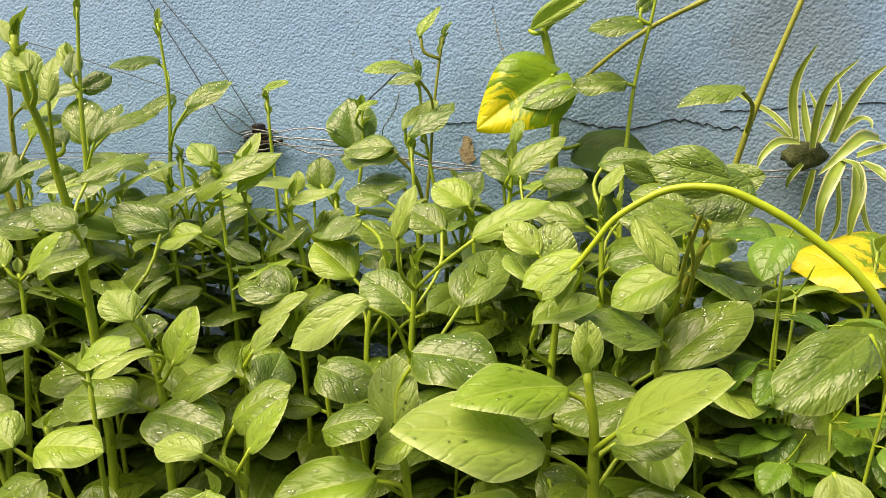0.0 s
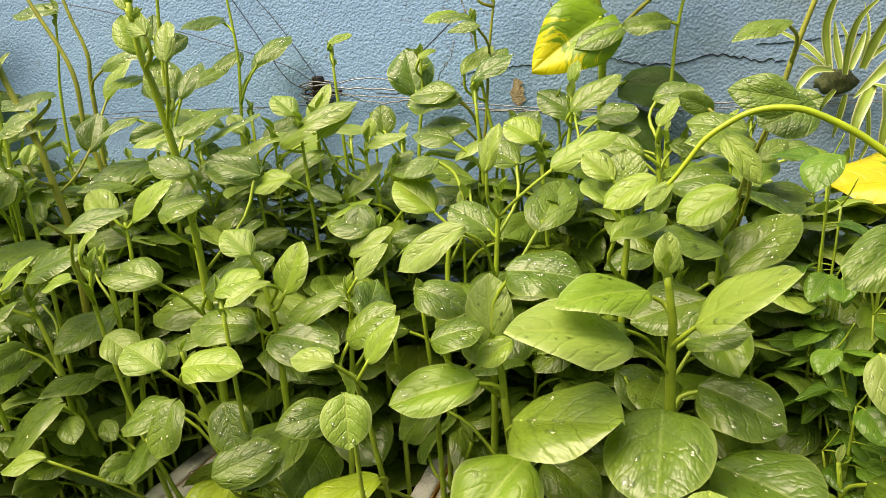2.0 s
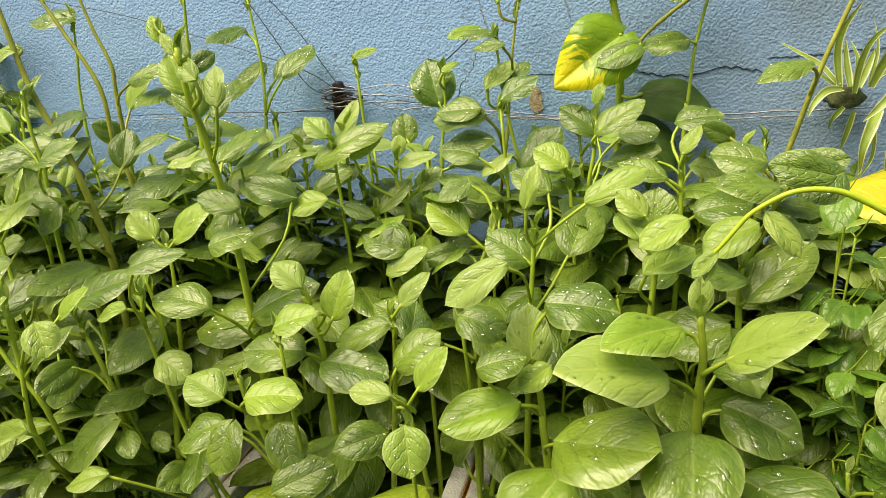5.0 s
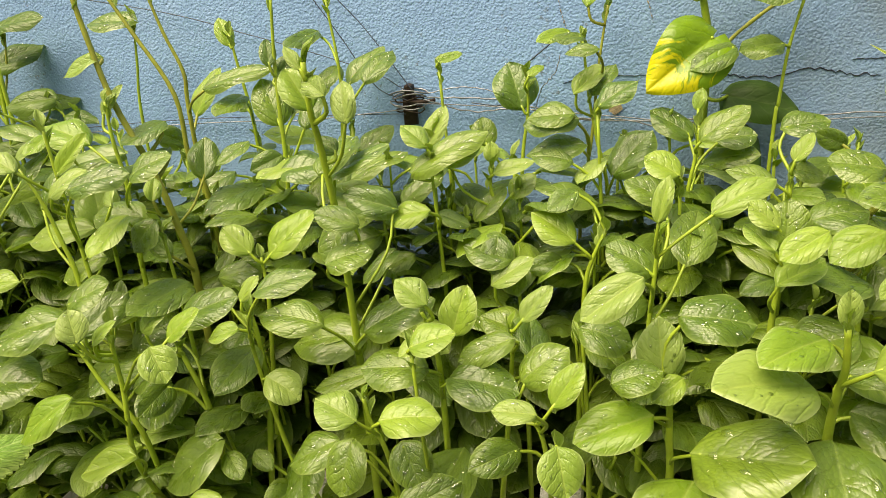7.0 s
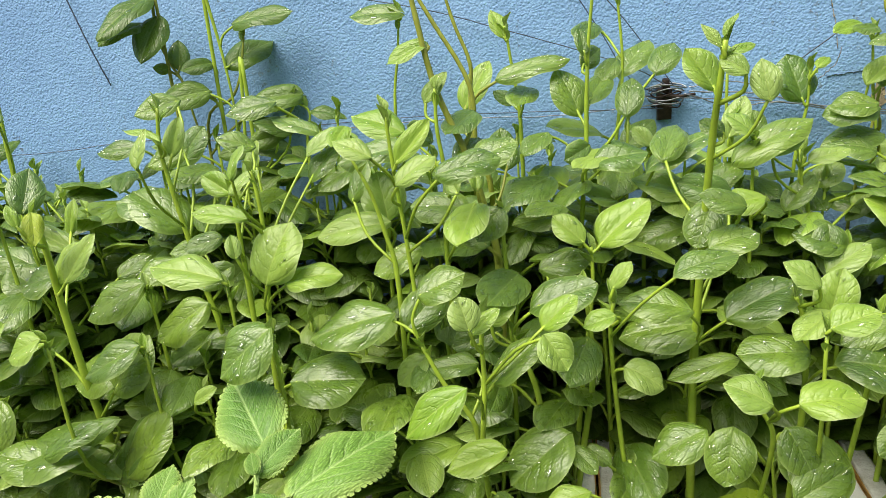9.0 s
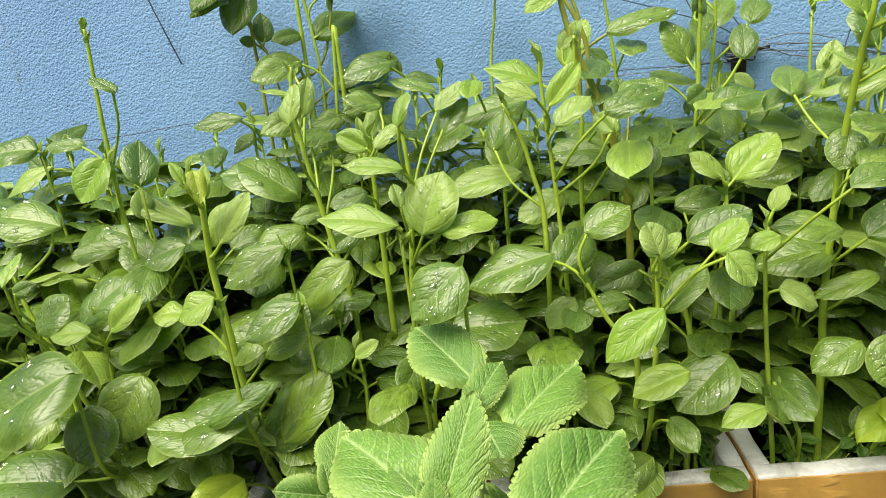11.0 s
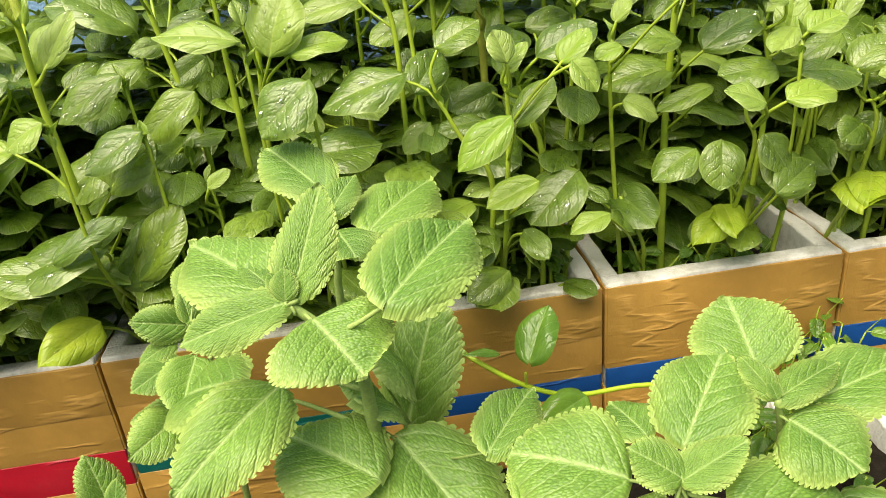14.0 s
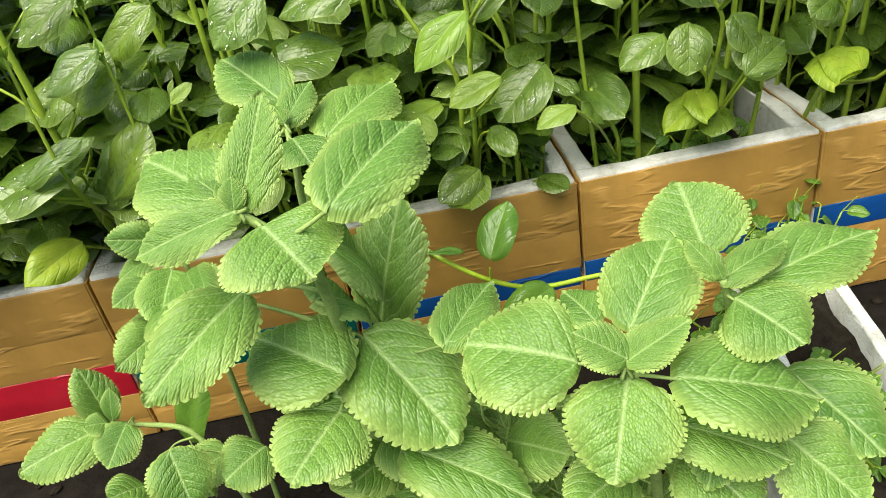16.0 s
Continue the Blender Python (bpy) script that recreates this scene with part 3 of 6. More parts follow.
front = foam_box(-0.80, 0.03, 0.50, 0.13, 0.285, [], "white foam box with a pale rim holding borage and weeds", tape=False, fill=0.03, thick=0.015)
front.location, front.rotation_euler = (-0.623, 0.0125, 0.0), (0, 0, radians(-9.5))


# ---- cracks, bare patches and wires on the wall ----
def ribbon(name, pts, width, material, label, seed, depth=0.0015, jag=0.5, steps=14):
    """A ragged narrow strip lying on the wall's face."""
    r = random.Random(seed)
    bm = bmesh.new()
    way = smooth_way([(x, 0, z) for x, z in pts], steps)
    rows = []
    for i, p in enumerate(way):
        w = width * r.uniform(0.25, 1.0) * (0.25 if i in (0, len(way) - 1) else 1)
        c = p + Vector((0, 0, r.uniform(-1, 1) * width * jag * 2.2))
        rows.append([bm.verts.new((c.x, 1.2 - depth * d, c.z + s * w)) for s, d in ((-0.5, 0), (-0.3, 1), (0.3, 1), (0.5, 0))])
    for a, b in zip(rows, rows[1:]):
        for k in range(3):
            bm.faces.new((a[k], b[k], b[k + 1], a[k + 1]))
    return part(name, bm, material, None, label, kind="structure")


ribbon("wall_crack", [(-0.062, 0.871), (-0.024, 0.86), (0.021, 0.856), (0.086, 0.864), (0.135, 0.854), (0.176, 0.851)], 0.0021, M["crack"], "dark jagged crack in the blue stucco", 3, steps=9)
ribbon("wall_crack", [(-0.285, 0.864), (-0.221, 0.869), (-0.144, 0.869), (-0.062, 0.871)], 0.0012, M["crack"], "fine dark crack in the blue stucco", 4)
ribbon("wall_crack", [(0.136, 0.874), (0.223, 0.877), (0.329, 0.88), (0.507, 0.873)], 0.0013, M["crack"], "fine dark crack in the blue stucco", 5)
ribbon("wall_streak", [(-0.165, 1.026), (-0.156, 0.981), (-0.147, 0.95)], 0.004, M["plaster"], "thin brown streak of flaked paint", 6)
ribbon("wall_streak", [(-0.288, 0.988), (-0.276, 0.937), (-0.272, 0.907)], 0.005, M["plaster"], "thin brown streak of flaked paint", 9)
bm = bmesh.new()
r2 = random.Random(8)
c0 = bm.verts.new((-0.205, 1.1965, 0.831))
ring = [bm.verts.new((-0.205 + (0.013 + r2.uniform(-0.005, 0.005)) * math.cos(a), 1.1975, 0.831 + (0.02 + r2.uniform(-0.007, 0.006)) * math.sin(a))) for a in (2 * math.pi * k / 18 for k in range(18))]
for k in range(18):
    bm.faces.new((c0, ring[(k + 1) % 18], ring[k]))
part("bare_patch", bm, M["plaster"], None, "small patch of bare plaster where paint has flaked", kind="structure")


def wire(pts, r=0.0011, material="wire", label="thin galvanised wire stretched along the blue wall", wob=0.0006, seed=0):
    q = random.Random(seed)
    fine = smooth_way(pts, 8)
    fine = [p + Vector((0, q.uniform(-wob, wob) * 0.5, q.uniform(-wob, wob))) for p in fine]
    at = fine[0].copy()
    bm = bmesh.new()
    tube(bm, [p - at for p in fine], r, r, 6, 2)
    ob = part("support_wire", bm, M[material], None, label)
    ob.location = at
    return tagged(ob, category="wire", group="support wires")


wire([(-2.6, 1.186, 0.8), (-1.745, 1.186, 0.805), (-1.53, 1.186, 0.817), (-1.327, 1.186, 0.824), (-0.93, 1.186, 0.837), (-0.54, 1.176, 0.83)], 0.0008, "wire_dark", "thin dark wire stretched along the blue wall", seed=1)
wire([(-1.4, 1.186, 0.812), (-0.92, 1.186, 0.829), (-0.717, 1.186, 0.826), (-0.541, 1.171, 0.838)], 0.0009, seed=2)
wire([(-0.5, 1.171, 0.856), (-0.393, 1.186, 0.845), (-0.305, 1.186, 0.821), (-0.22, 1.186, 0.802), (-0.022, 1.186, 0.799), (0.143, 1.186, 0.798), (0.332, 1.186, 0.796), (0.902, 1.186, 0.77)], 0.0013, seed=3, wob=0.0012)
wire([(-0.507, 1.176, 0.853), (-0.431, 1.186, 0.827), (-0.357, 1.186, 0.829), (-0.254, 1.186, 0.808), (-0.188, 1.186, 0.803), (-0.115, 1.186, 0.784), (-0.06, 1.186, 0.799)], 0.0012, seed=4, wob=0.0012)
wire([(-0.52, 1.176, 0.846), (-0.398, 1.186, 0.834), (-0.248, 1.186, 0.814), (-0.049, 1.186, 0.792), (0.202, 1.186, 0.79), (0.502, 1.186, 0.778)], 0.001, seed=5)
wire([(-0.5, 1.176, 0.862), (-0.438, 1.186, 0.867), (-0.377, 1.186, 0.853)], 0.001, seed=6, wob=0.0012)
DARK = "dark thin wire slanting up the blue wall"
wire([(-0.525, 1.176, 0.868), (-0.599, 1.186, 0.972), (-0.674, 1.186, 1.059), (-0.86, 1.186, 1.28)], 0.0009, "wire_dark", DARK, 0.0002, 7)
wire([(-0.535, 1.176, 0.852), (-0.588, 1.186, 0.876), (-0.639, 1.186, 0.959), (-0.702, 1.186, 1.059), (-0.8, 1.186, 1.22)], 0.0009, "wire_dark", DARK, 0.0002, 8)
wire([(-1.5, 1.186, 1.13), (-0.995, 1.186, 1.03), (-0.781, 1.186, 0.967), (-0.6, 1.186, 0.903), (-0.533, 1.176, 0.866)], 0.0009, "wire_dark", DARK, 0.0003, 9)
wire([(-1.62, 1.186, 1.28), (-1.558, 1.186, 1.075), (-1.534, 1.186, 0.996), (-1.514, 1.196, 0.923)], 0.0013, "wire_dark", DARK, 0.0006, 10)
wire([(-0.428, 1.17, 0.844), (-0.382, 1.15, 0.841), (-0.373, 1.15, 0.852), (-0.357, 1.15, 0.884), (-0.284, 1.14, 0.942)], 0.0011, "wire_dark", "black string pulled tight between wire and stem", 0.0004, 11)
wire([(-0.327, 1.17, 0.831), (-0.313, 1.15, 0.865), (-0.293, 1.14, 0.888), (-0.284, 1.14, 0.913)], 0.0008, "wire", "loose end of pale twine", 0.002, 12)

# iron peg with wire wound round it
peg = thing("wall_peg", (-0.534, 1.2, 0.83), "rusty iron peg in the wall wound with wire", "peg")
bm = bmesh.new()
box(bm, -0.013, -0.012, -0.022, 0.010, 0.004, 0.030, 0.003)
box(bm, -0.006, -0.020, 0.022, 0.006, 0.0, 0.046, 0.003)
for v in bm.verts:
    v.co += Vector((1, 1, 1)) * 0.003 * noise.noise(v.co * 120)
part("iron", bm, M["rust"], peg, "rusty flat iron")
for k in range(6):
    bm = bmesh.new()
    z, rr = 0.004 + 0.006 * k, 0.016 + 0.003 * ((k * 7) % 3)
    tube(bm, [(rr * 1.5 * math.cos(a), -0.012 + 0.012 * math.sin(a), z + 0.004 * math.sin(2 * a + k)) for a in (2 * math.pi * q / 8 for q in range(9))], 0.0012, 0.0012, 6, 3)
    part("winding", bm, M["wire" if k % 3 else "rust"], peg)
bm = bmesh.new()
tube(bm, [(0.0, -0.02, 0.02), (0.02, -0.022, 0.018), (0.045, -0.02, 0.02)], 0.003, 0.0026, 8, 3)
part("nail", bm, M["rust"], peg, "bent rusty nail")


# ---- spinach plants ----
spinach([(0.022, 0.79, 0.31), (0.021, 0.75, 0.512), (0.022, 0.735, 0.58), (0.024, 0.72, 0.627), (0.019, 0.71, 0.675)], [
    ("y", 0.019, 0.71, 0.676, 108, 85, -101, 0.041, 0.027),
    ("y", 0.043, 0.7, 0.632, -122, 33, 35, 0.112, 0.075),
    ("m", 0.033, 0.75, 0.599, -107, 14, 29, 0.069, 0.047),
    ("y", 0.002, 0.72, 0.658, 139, 3, -21, 0.106, 0.066),
    ("y", -0.012, 0.7, 0.614, 129, 13, -26, 0.13, 0.092),
    ("m", 0.058, 0.8, 0.627, 105, -15, -27, 0.082, 0.08),
    ("m", 0.014, 0.7, 0.545, 178, -23, 0, 0.108, 0.117),
    ("m", 0.049, 0.77, 0.543, -118, -18, 25, 0.091, 0.091),
    ("m", 0.062, 0.72, 0.484, -133, 0, 21, 0.117, 0.106),
    ("y", 0.053, 0.6, 0.525, 177, -32, 1, 0.047, 0.054),
    ("m", -0.031, 0.8, 0.54, -102, -38, 30, 0.059, 0.068),
    ("m", -0.113, 0.77, 0.448, -117, -30, 21, 0.077, 0.075),
    ], 0.008)
spinach([(-0.155, 0.79, 0.289), (-0.147, 0.76, 0.443), (-0.149, 0.75, 0.51), (-0.15, 0.745, 0.558), (-0.157, 0.745, 0.585)], [
    ("y", -0.157, 0.745, 0.586, -63, 82, 61, 0.079, 0.058),
    ("y", -0.135, 0.74, 0.598, 120, -30, -27, 0.046, 0.037),
    ("y", -0.168, 0.72, 0.561, 115, -12, -26, 0.098, 0.067),
    ("m", -0.231, 0.77, 0.512, 102, -49, -38, 0.071, 0.054),
    ("m", -0.131, 0.7, 0.527, -122, 15, 23, 0.135, 0.12),
    ("y", -0.124, 0.72, 0.476, 151, -29, -15, 0.105, 0.107),
    ("m", -0.139, 0.748, 0.67, -95, -8, 26, 0.08, 0.088),
    ("m", -0.213, 0.709, 0.606, -87, 11, 24, 0.056, 0.062),
    ], 0.0075)
spinach([(0.083, 0.95, 0.215), (0.083, 0.95, 0.489), (0.084, 0.95, 0.655), (0.108, 0.95, 0.728), (0.133, 0.95, 0.798), (0.159, 0.95, 0.882), (0.194, 0.95, 0.975), (0.205, 0.95, 1.005)], [
    ("m", 0.143, 0.906, 0.898, 121, -15, -16, 0.07, 0.04),
    ("m", 0.105, 0.742, 0.814, -128, 12, 74, 0.05, 0.035),
    ("m", 0.1, 0.795, 0.785, 115, 3, -30, 0.068, 0.048),
    ("m", 0.118, 0.921, 0.751, -61, 25, 35, 0.042, 0.029),
    ("m", 0.067, 0.949, 0.807, 113, 16, -93, 0.042, 0.029),
    ("u", 0.114, 0.924, 0.682, -63, 11, 15, 0.066, 0.047),
    ("m", 0.102, 0.91, 0.786, 88, 7, -30, 0.065, 0.075),
    ], 0.0055, red=True)
spinach([(-0.017, 1.12, 0.215), (0.006, 1.12, 0.588), (0.018, 1.12, 0.803), (0.022, 1.12, 0.831), (0.031, 1.12, 0.907), (0.052, 1.12, 0.993), (0.059, 1.12, 1.038)], [
    ("m", 0.024, 1.112, 0.914, 117, -5, -34, 0.07, 0.049),
    ("m", 0.04, 1.12, 0.986, 120, -11, -32, 0.07, 0.049),
    ("m", 0.036, 1.12, 1, -58, 27, 83, 0.03, 0.022),
    ], 0.004)
spinach([(0.083, 0.85, 0.215), (0.075, 0.85, 0.463), (0.071, 0.85, 0.615), (0.072, 0.85, 0.654), (0.073, 0.85, 0.676)], [
    ("m", 0.082, 0.837, 0.648, -59, 28, 30, 0.096, 0.067),
    ("m", 0.075, 0.828, 0.672, 114, 13, -19, 0.085, 0.06),
    ("m", 0.082, 0.83, 0.652, -57, 26, 20, 0.098, 0.069),
    ("y", 0.088, 0.843, 0.732, 110, -28, -22, 0.07, 0.059),
    ], 0.006)
spinach([(-1.093, 0.79, 0.215), (-1.093, 0.757, 0.372), (-1.093, 0.74, 0.456), (-1.077, 0.74, 0.509), (-1.077, 0.74, 0.586)], [
    ("m", -1.107, 0.76, 0.515, 163, -13, -44, 0.066, 0.049),
    ("m", -1.119, 0.658, 0.534, 163, -4, 0, 0.086, 0.06),
    ("m", -1.059, 0.723, 0.573, -90, 1, 24, 0.102, 0.112),
    ], 0.006)
spinach([(-1.337, 0.79, 0.215), (-1.343, 0.748, 0.40), (-1.345, 0.73, 0.513), (-1.347, 0.72, 0.588), (-1.351, 0.715, 0.689), (-1.343, 0.70, 0.774), (-1.351, 0.70, 0.815)], [
    ("d", -1.341, 0.689, 0.822, -153, -59, -7, 0.044, 0.028),
    ("d", -1.351, 0.676, 0.402, 148, -8, -43, 0.094, 0.066),
    ("y", -1.331, 0.704, 0.723, -69, 50, 45, 0.075, 0.044),
    ("m", -1.3, 0.71, 0.568, -70, 51, 42, 0.089, 0.087),
    ("m", -1.321, 0.665, 0.515, 96, -16, -23, 0.123, 0.104),
    ("m", -1.289, 0.681, 0.539, 105, -31, -29, 0.096, 0.043),
    ("y", -1.377, 0.8, 0.758, -35, 69, 34, 0.051, 0.023),
    ("y", -1.343, 0.662, 0.81, 68, 53, -27, 0.033, 0.016),
    ("y", -1.347, 0.712, 0.718, -66, 52, 40, 0.064, 0.045),
    ("y", -1.409, 0.739, 0.622, 94, -3, -27, 0.046, 0.052),
    ("m", -1.315, 0.69, 0.442, -74, 42, 32, 0.111, 0.089),
    ("m", -1.295, 0.746, 0.594, 105, -25, -30, 0.088, 0.085),
    ], 0.0085)
spinach([(-1.513, 0.79, 0.215), (-1.513, 0.72, 0.313), (-1.536, 0.72, 0.418), (-1.557, 0.72, 0.492), (-1.573, 0.72, 0.545)], [
    ("m", -1.534, 0.674, 0.524, -168, -67, -9, 0.074, 0.085),
    ("m", -1.477, 0.718, 0.409, -100, -28, 21, 0.061, 0.07),
    ("m", -1.507, 0.732, 0.404, 119, -47, -33, 0.075, 0.085),
    ], 0.007)
spinach([(-1.548, 0.79, 0.215), (-1.548, 0.77, 0.381), (-1.548, 0.76, 0.47), (-1.539, 0.76, 0.539), (-1.54, 0.76, 0.615)], [
    ("y", -1.506, 0.72, 0.612, -74, 42, 38, 0.067, 0.042),
    ("y", -1.511, 0.685, 0.628, 95, -4, -27, 0.056, 0.039),
    ("m", -1.565, 0.761, 0.61, -77, 33, 35, 0.091, 0.086),
    ("m", -1.529, 0.751, 0.573, -97, -22, 23, 0.056, 0.064),
    ], 0.005)
spinach([(-1.48, 0.86, 0.215), (-1.48, 0.86, 0.429), (-1.48, 0.86, 0.544), (-1.475, 0.86, 0.607), (-1.474, 0.86, 0.646)], [
    ("m", -1.385, 0.897, 0.659, -56, 21, 37, 0.061, 0.043),
    ("m", -1.48, 0.847, 0.778, 9, 47, 33, 0.078, 0.058),
    ("m", -1.495, 0.868, 0.687, 81, 19, -16, 0.079, 0.055),
    ("m", -1.471, 0.814, 0.672, -176, -22, -12, 0.09, 0.064),
    ("m", -1.484, 0.872, 0.478, 174, 5, 0, 0.116, 0.082),
    ("y", -1.496, 0.875, 0.722, -2, 73, 28, 0.046, 0.035),
    ("m", -1.418, 0.809, 0.696, 100, -20, -30, 0.065, 0.075),
    ("y", -1.432, 0.816, 0.596, 104, -28, -31, 0.1, 0.075),
    ("m", -1.463, 0.829, 0.657, 80, 34, -26, 0.074, 0.084),
    ("m", -1.544, 0.876, 0.683, 96, -6, -29, 0.076, 0.05),
    ("y", -1.427, 0.877, 0.708, 85, 23, -28, 0.099, 0.045),
    ], 0.005)
spinach([(-1.57, 0.96, 0.215), (-1.57, 0.96, 0.516), (-1.57, 0.96, 0.678), (-1.568, 0.96, 0.773), (-1.567, 0.96, 0.859), (-1.562, 0.96, 0.964), (-1.561, 0.96, 0.996)], [
    ("m", -1.491, 0.861, 0.911, 68, 24, -9, 0.047, 0.033),
    ("m", -1.573, 1.065, 0.754, -22, 1, 18, 0.077, 0.054),
    ("m", -1.614, 0.973, 0.828, 94, -2, -31, 0.058, 0.038),
    ], 0.006)
spinach([(-1.607, 0.79, 0.215), (-1.607, 0.77, 0.432), (-1.607, 0.76, 0.549), (-1.633, 0.76, 0.637), (-1.639, 0.76, 0.692)], [
    ("y", -1.579, 0.64, 0.711, -14, 38, -14, 0.05, 0.035),
    ("m", -1.578, 0.649, 0.659, 158, 27, -50, 0.06, 0.043),
    ("m", -1.603, 0.693, 0.685, -101, 8, 81, 0.033, 0.024),
    ("m", -1.574, 0.787, 0.745, 89, 9, -27, 0.107, 0.08),
    ("m", -1.593, 0.703, 0.625, -74, 41, 38, 0.065, 0.073),
    ], 0.0055)
spinach([(-1.343, 1.02, 0.215), (-1.343, 1.02, 0.444), (-1.343, 1.02, 0.568), (-1.327, 1.02, 0.703)], [
    ("m", -1.383, 1.031, 0.661, 156, -8, -23, 0.077, 0.055),
    ("u", -1.419, 0.989, 0.676, 78, 29, -9, 0.078, 0.055),
    ("m", -1.323, 0.959, 0.753, 90, 6, -30, 0.08, 0.092),
    ], 0.0045)
spinach([(-1.186, 0.79, 0.215), (-1.186, 0.757, 0.352), (-1.186, 0.74, 0.425), (-1.183, 0.74, 0.495), (-1.188, 0.74, 0.547)], [
    ("m", -1.205, 0.739, 0.52, 87, 18, -26, 0.061, 0.052),
    ("y", -1.183, 0.696, 0.557, -79, 30, 29, 0.038, 0.025),
    ], 0.005)
spinach([(-0.762, 0.76, 0.234), (-0.764, 0.76, 0.341), (-0.757, 0.76, 0.424)], [
    ("m", -0.827, 0.72, 0.362, 174, -2, 17, 0.095, 0.073),
    ("m", -0.72, 0.73, 0.331, -150, 0, 16, 0.062, 0.044),
    ("m", -0.72, 0.74, 0.416, 175, 9, 1, 0.077, 0.054),
    ("m", -0.771, 0.75, 0.374, -173, 10, -59, 0.071, 0.053),
    ], 0.005)
spinach([(-0.581, 0.79, 0.215), (-0.581, 0.76, 0.265), (-0.592, 0.76, 0.362), (-0.627, 0.76, 0.44)], [
    ("m", -0.494, 0.8, 0.329, -66, 24, 38, 0.056, 0.04),
    ("m", -0.68, 0.748, 0.466, -121, -26, 27, 0.037, 0.028),
    ("y", -0.678, 0.651, 0.468, 107, -15, -12, 0.061, 0.043),
    ("m", -0.63, 0.79, 0.443, -164, -15, 28, 0.105, 0.074),
    ("m", -0.623, 0.76, 0.413, 168, 3, -39, 0.073, 0.051),
    ], 0.0055)
spinach([(-0.895, 0.8, 0.215), (-0.895, 0.8, 0.435), (-0.895, 0.8, 0.553), (-0.898, 0.8, 0.63), (-0.903, 0.8, 0.72), (-0.913, 0.8, 0.843), (-0.916, 0.8, 0.901)], [
    ("y", -0.903, 0.763, 0.819, -74, 29, 31, 0.06, 0.043),
    ("m", -0.845, 0.729, 0.838, -80, 9, 31, 0.077, 0.054),
    ("y", -0.829, 0.779, 0.801, 27, 33, -54, 0.041, 0.031),
    ("y", -0.908, 0.792, 0.839, -68, 47, 38, 0.07, 0.036),
    ("y", -0.924, 0.744, 0.858, 84, 20, -29, 0.055, 0.037),
    ("y", -0.887, 0.789, 0.577, 115, -41, -29, 0.057, 0.043),
    ("m", -0.926, 0.758, 0.534, 179, 2, 2, 0.111, 0.078),
    ("m", -0.907, 0.759, 0.629, -48, 26, 45, 0.082, 0.061),
    ("m", -0.897, 0.821, 0.616, 20, 46, -33, 0.067, 0.047),
    ("m", -0.897, 0.823, 0.716, 107, -29, -31, 0.067, 0.052),
    ], 0.005)
spinach([(-0.425, 0.8, 0.238), (-0.43, 0.8, 0.338), (-0.439, 0.8, 0.423)], [
    ("m", -0.453, 0.645, 0.466, -72, 14, 50, 0.079, 0.057),
    ("d", -0.48, 0.719, 0.412, 119, -23, -22, 0.078, 0.055),
    ("m", -0.439, 0.74, 0.379, 147, -8, -12, 0.075, 0.056),
    ("m", -0.406, 0.82, 0.418, -173, -10, -24, 0.108, 0.08),
    ("d", -0.481, 0.74, 0.415, 170, -11, -2, 0.078, 0.055),
    ("m", -0.465, 0.76, 0.385, -164, -26, -14, 0.051, 0.038),
    ], 0.005)
spinach([(-0.234, 0.82, 0.215), (-0.229, 0.82, 0.28), (-0.232, 0.82, 0.367), (-0.21, 0.82, 0.434)], [
    ("d", -0.297, 0.706, 0.444, 150, -6, 4, 0.098, 0.078),
    ("m", -0.271, 0.82, 0.414, -2, 5, -45, 0.092, 0.069),
    ("m", -0.189, 0.82, 0.393, -48, 6, 27, 0.076, 0.061),
    ], 0.006)
spinach([(-0.804, 0.79, 0.215), (-0.804, 0.76, 0.318), (-0.792, 0.76, 0.409), (-0.788, 0.76, 0.478)], [
    ("m", -0.811, 0.674, 0.392, 126, -20, -45, 0.074, 0.055),
    ("m", -0.829, 0.8, 0.404, 142, -6, -45, 0.069, 0.051),
    ], 0.005)
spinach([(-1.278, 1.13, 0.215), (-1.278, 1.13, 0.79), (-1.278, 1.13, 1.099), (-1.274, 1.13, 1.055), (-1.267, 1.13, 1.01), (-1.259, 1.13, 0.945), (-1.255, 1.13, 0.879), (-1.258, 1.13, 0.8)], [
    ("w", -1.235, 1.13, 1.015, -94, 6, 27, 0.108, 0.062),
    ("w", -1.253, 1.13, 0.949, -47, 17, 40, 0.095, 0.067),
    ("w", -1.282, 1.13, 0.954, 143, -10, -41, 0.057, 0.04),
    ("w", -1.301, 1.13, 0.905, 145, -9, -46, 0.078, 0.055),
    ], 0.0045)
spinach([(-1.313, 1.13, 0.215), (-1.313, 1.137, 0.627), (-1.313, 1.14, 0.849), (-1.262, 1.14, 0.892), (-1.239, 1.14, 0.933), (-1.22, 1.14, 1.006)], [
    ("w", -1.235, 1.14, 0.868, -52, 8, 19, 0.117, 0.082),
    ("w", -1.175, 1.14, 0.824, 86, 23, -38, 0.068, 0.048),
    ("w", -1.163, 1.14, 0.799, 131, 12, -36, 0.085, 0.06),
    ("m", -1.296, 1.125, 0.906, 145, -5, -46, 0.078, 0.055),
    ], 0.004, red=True)
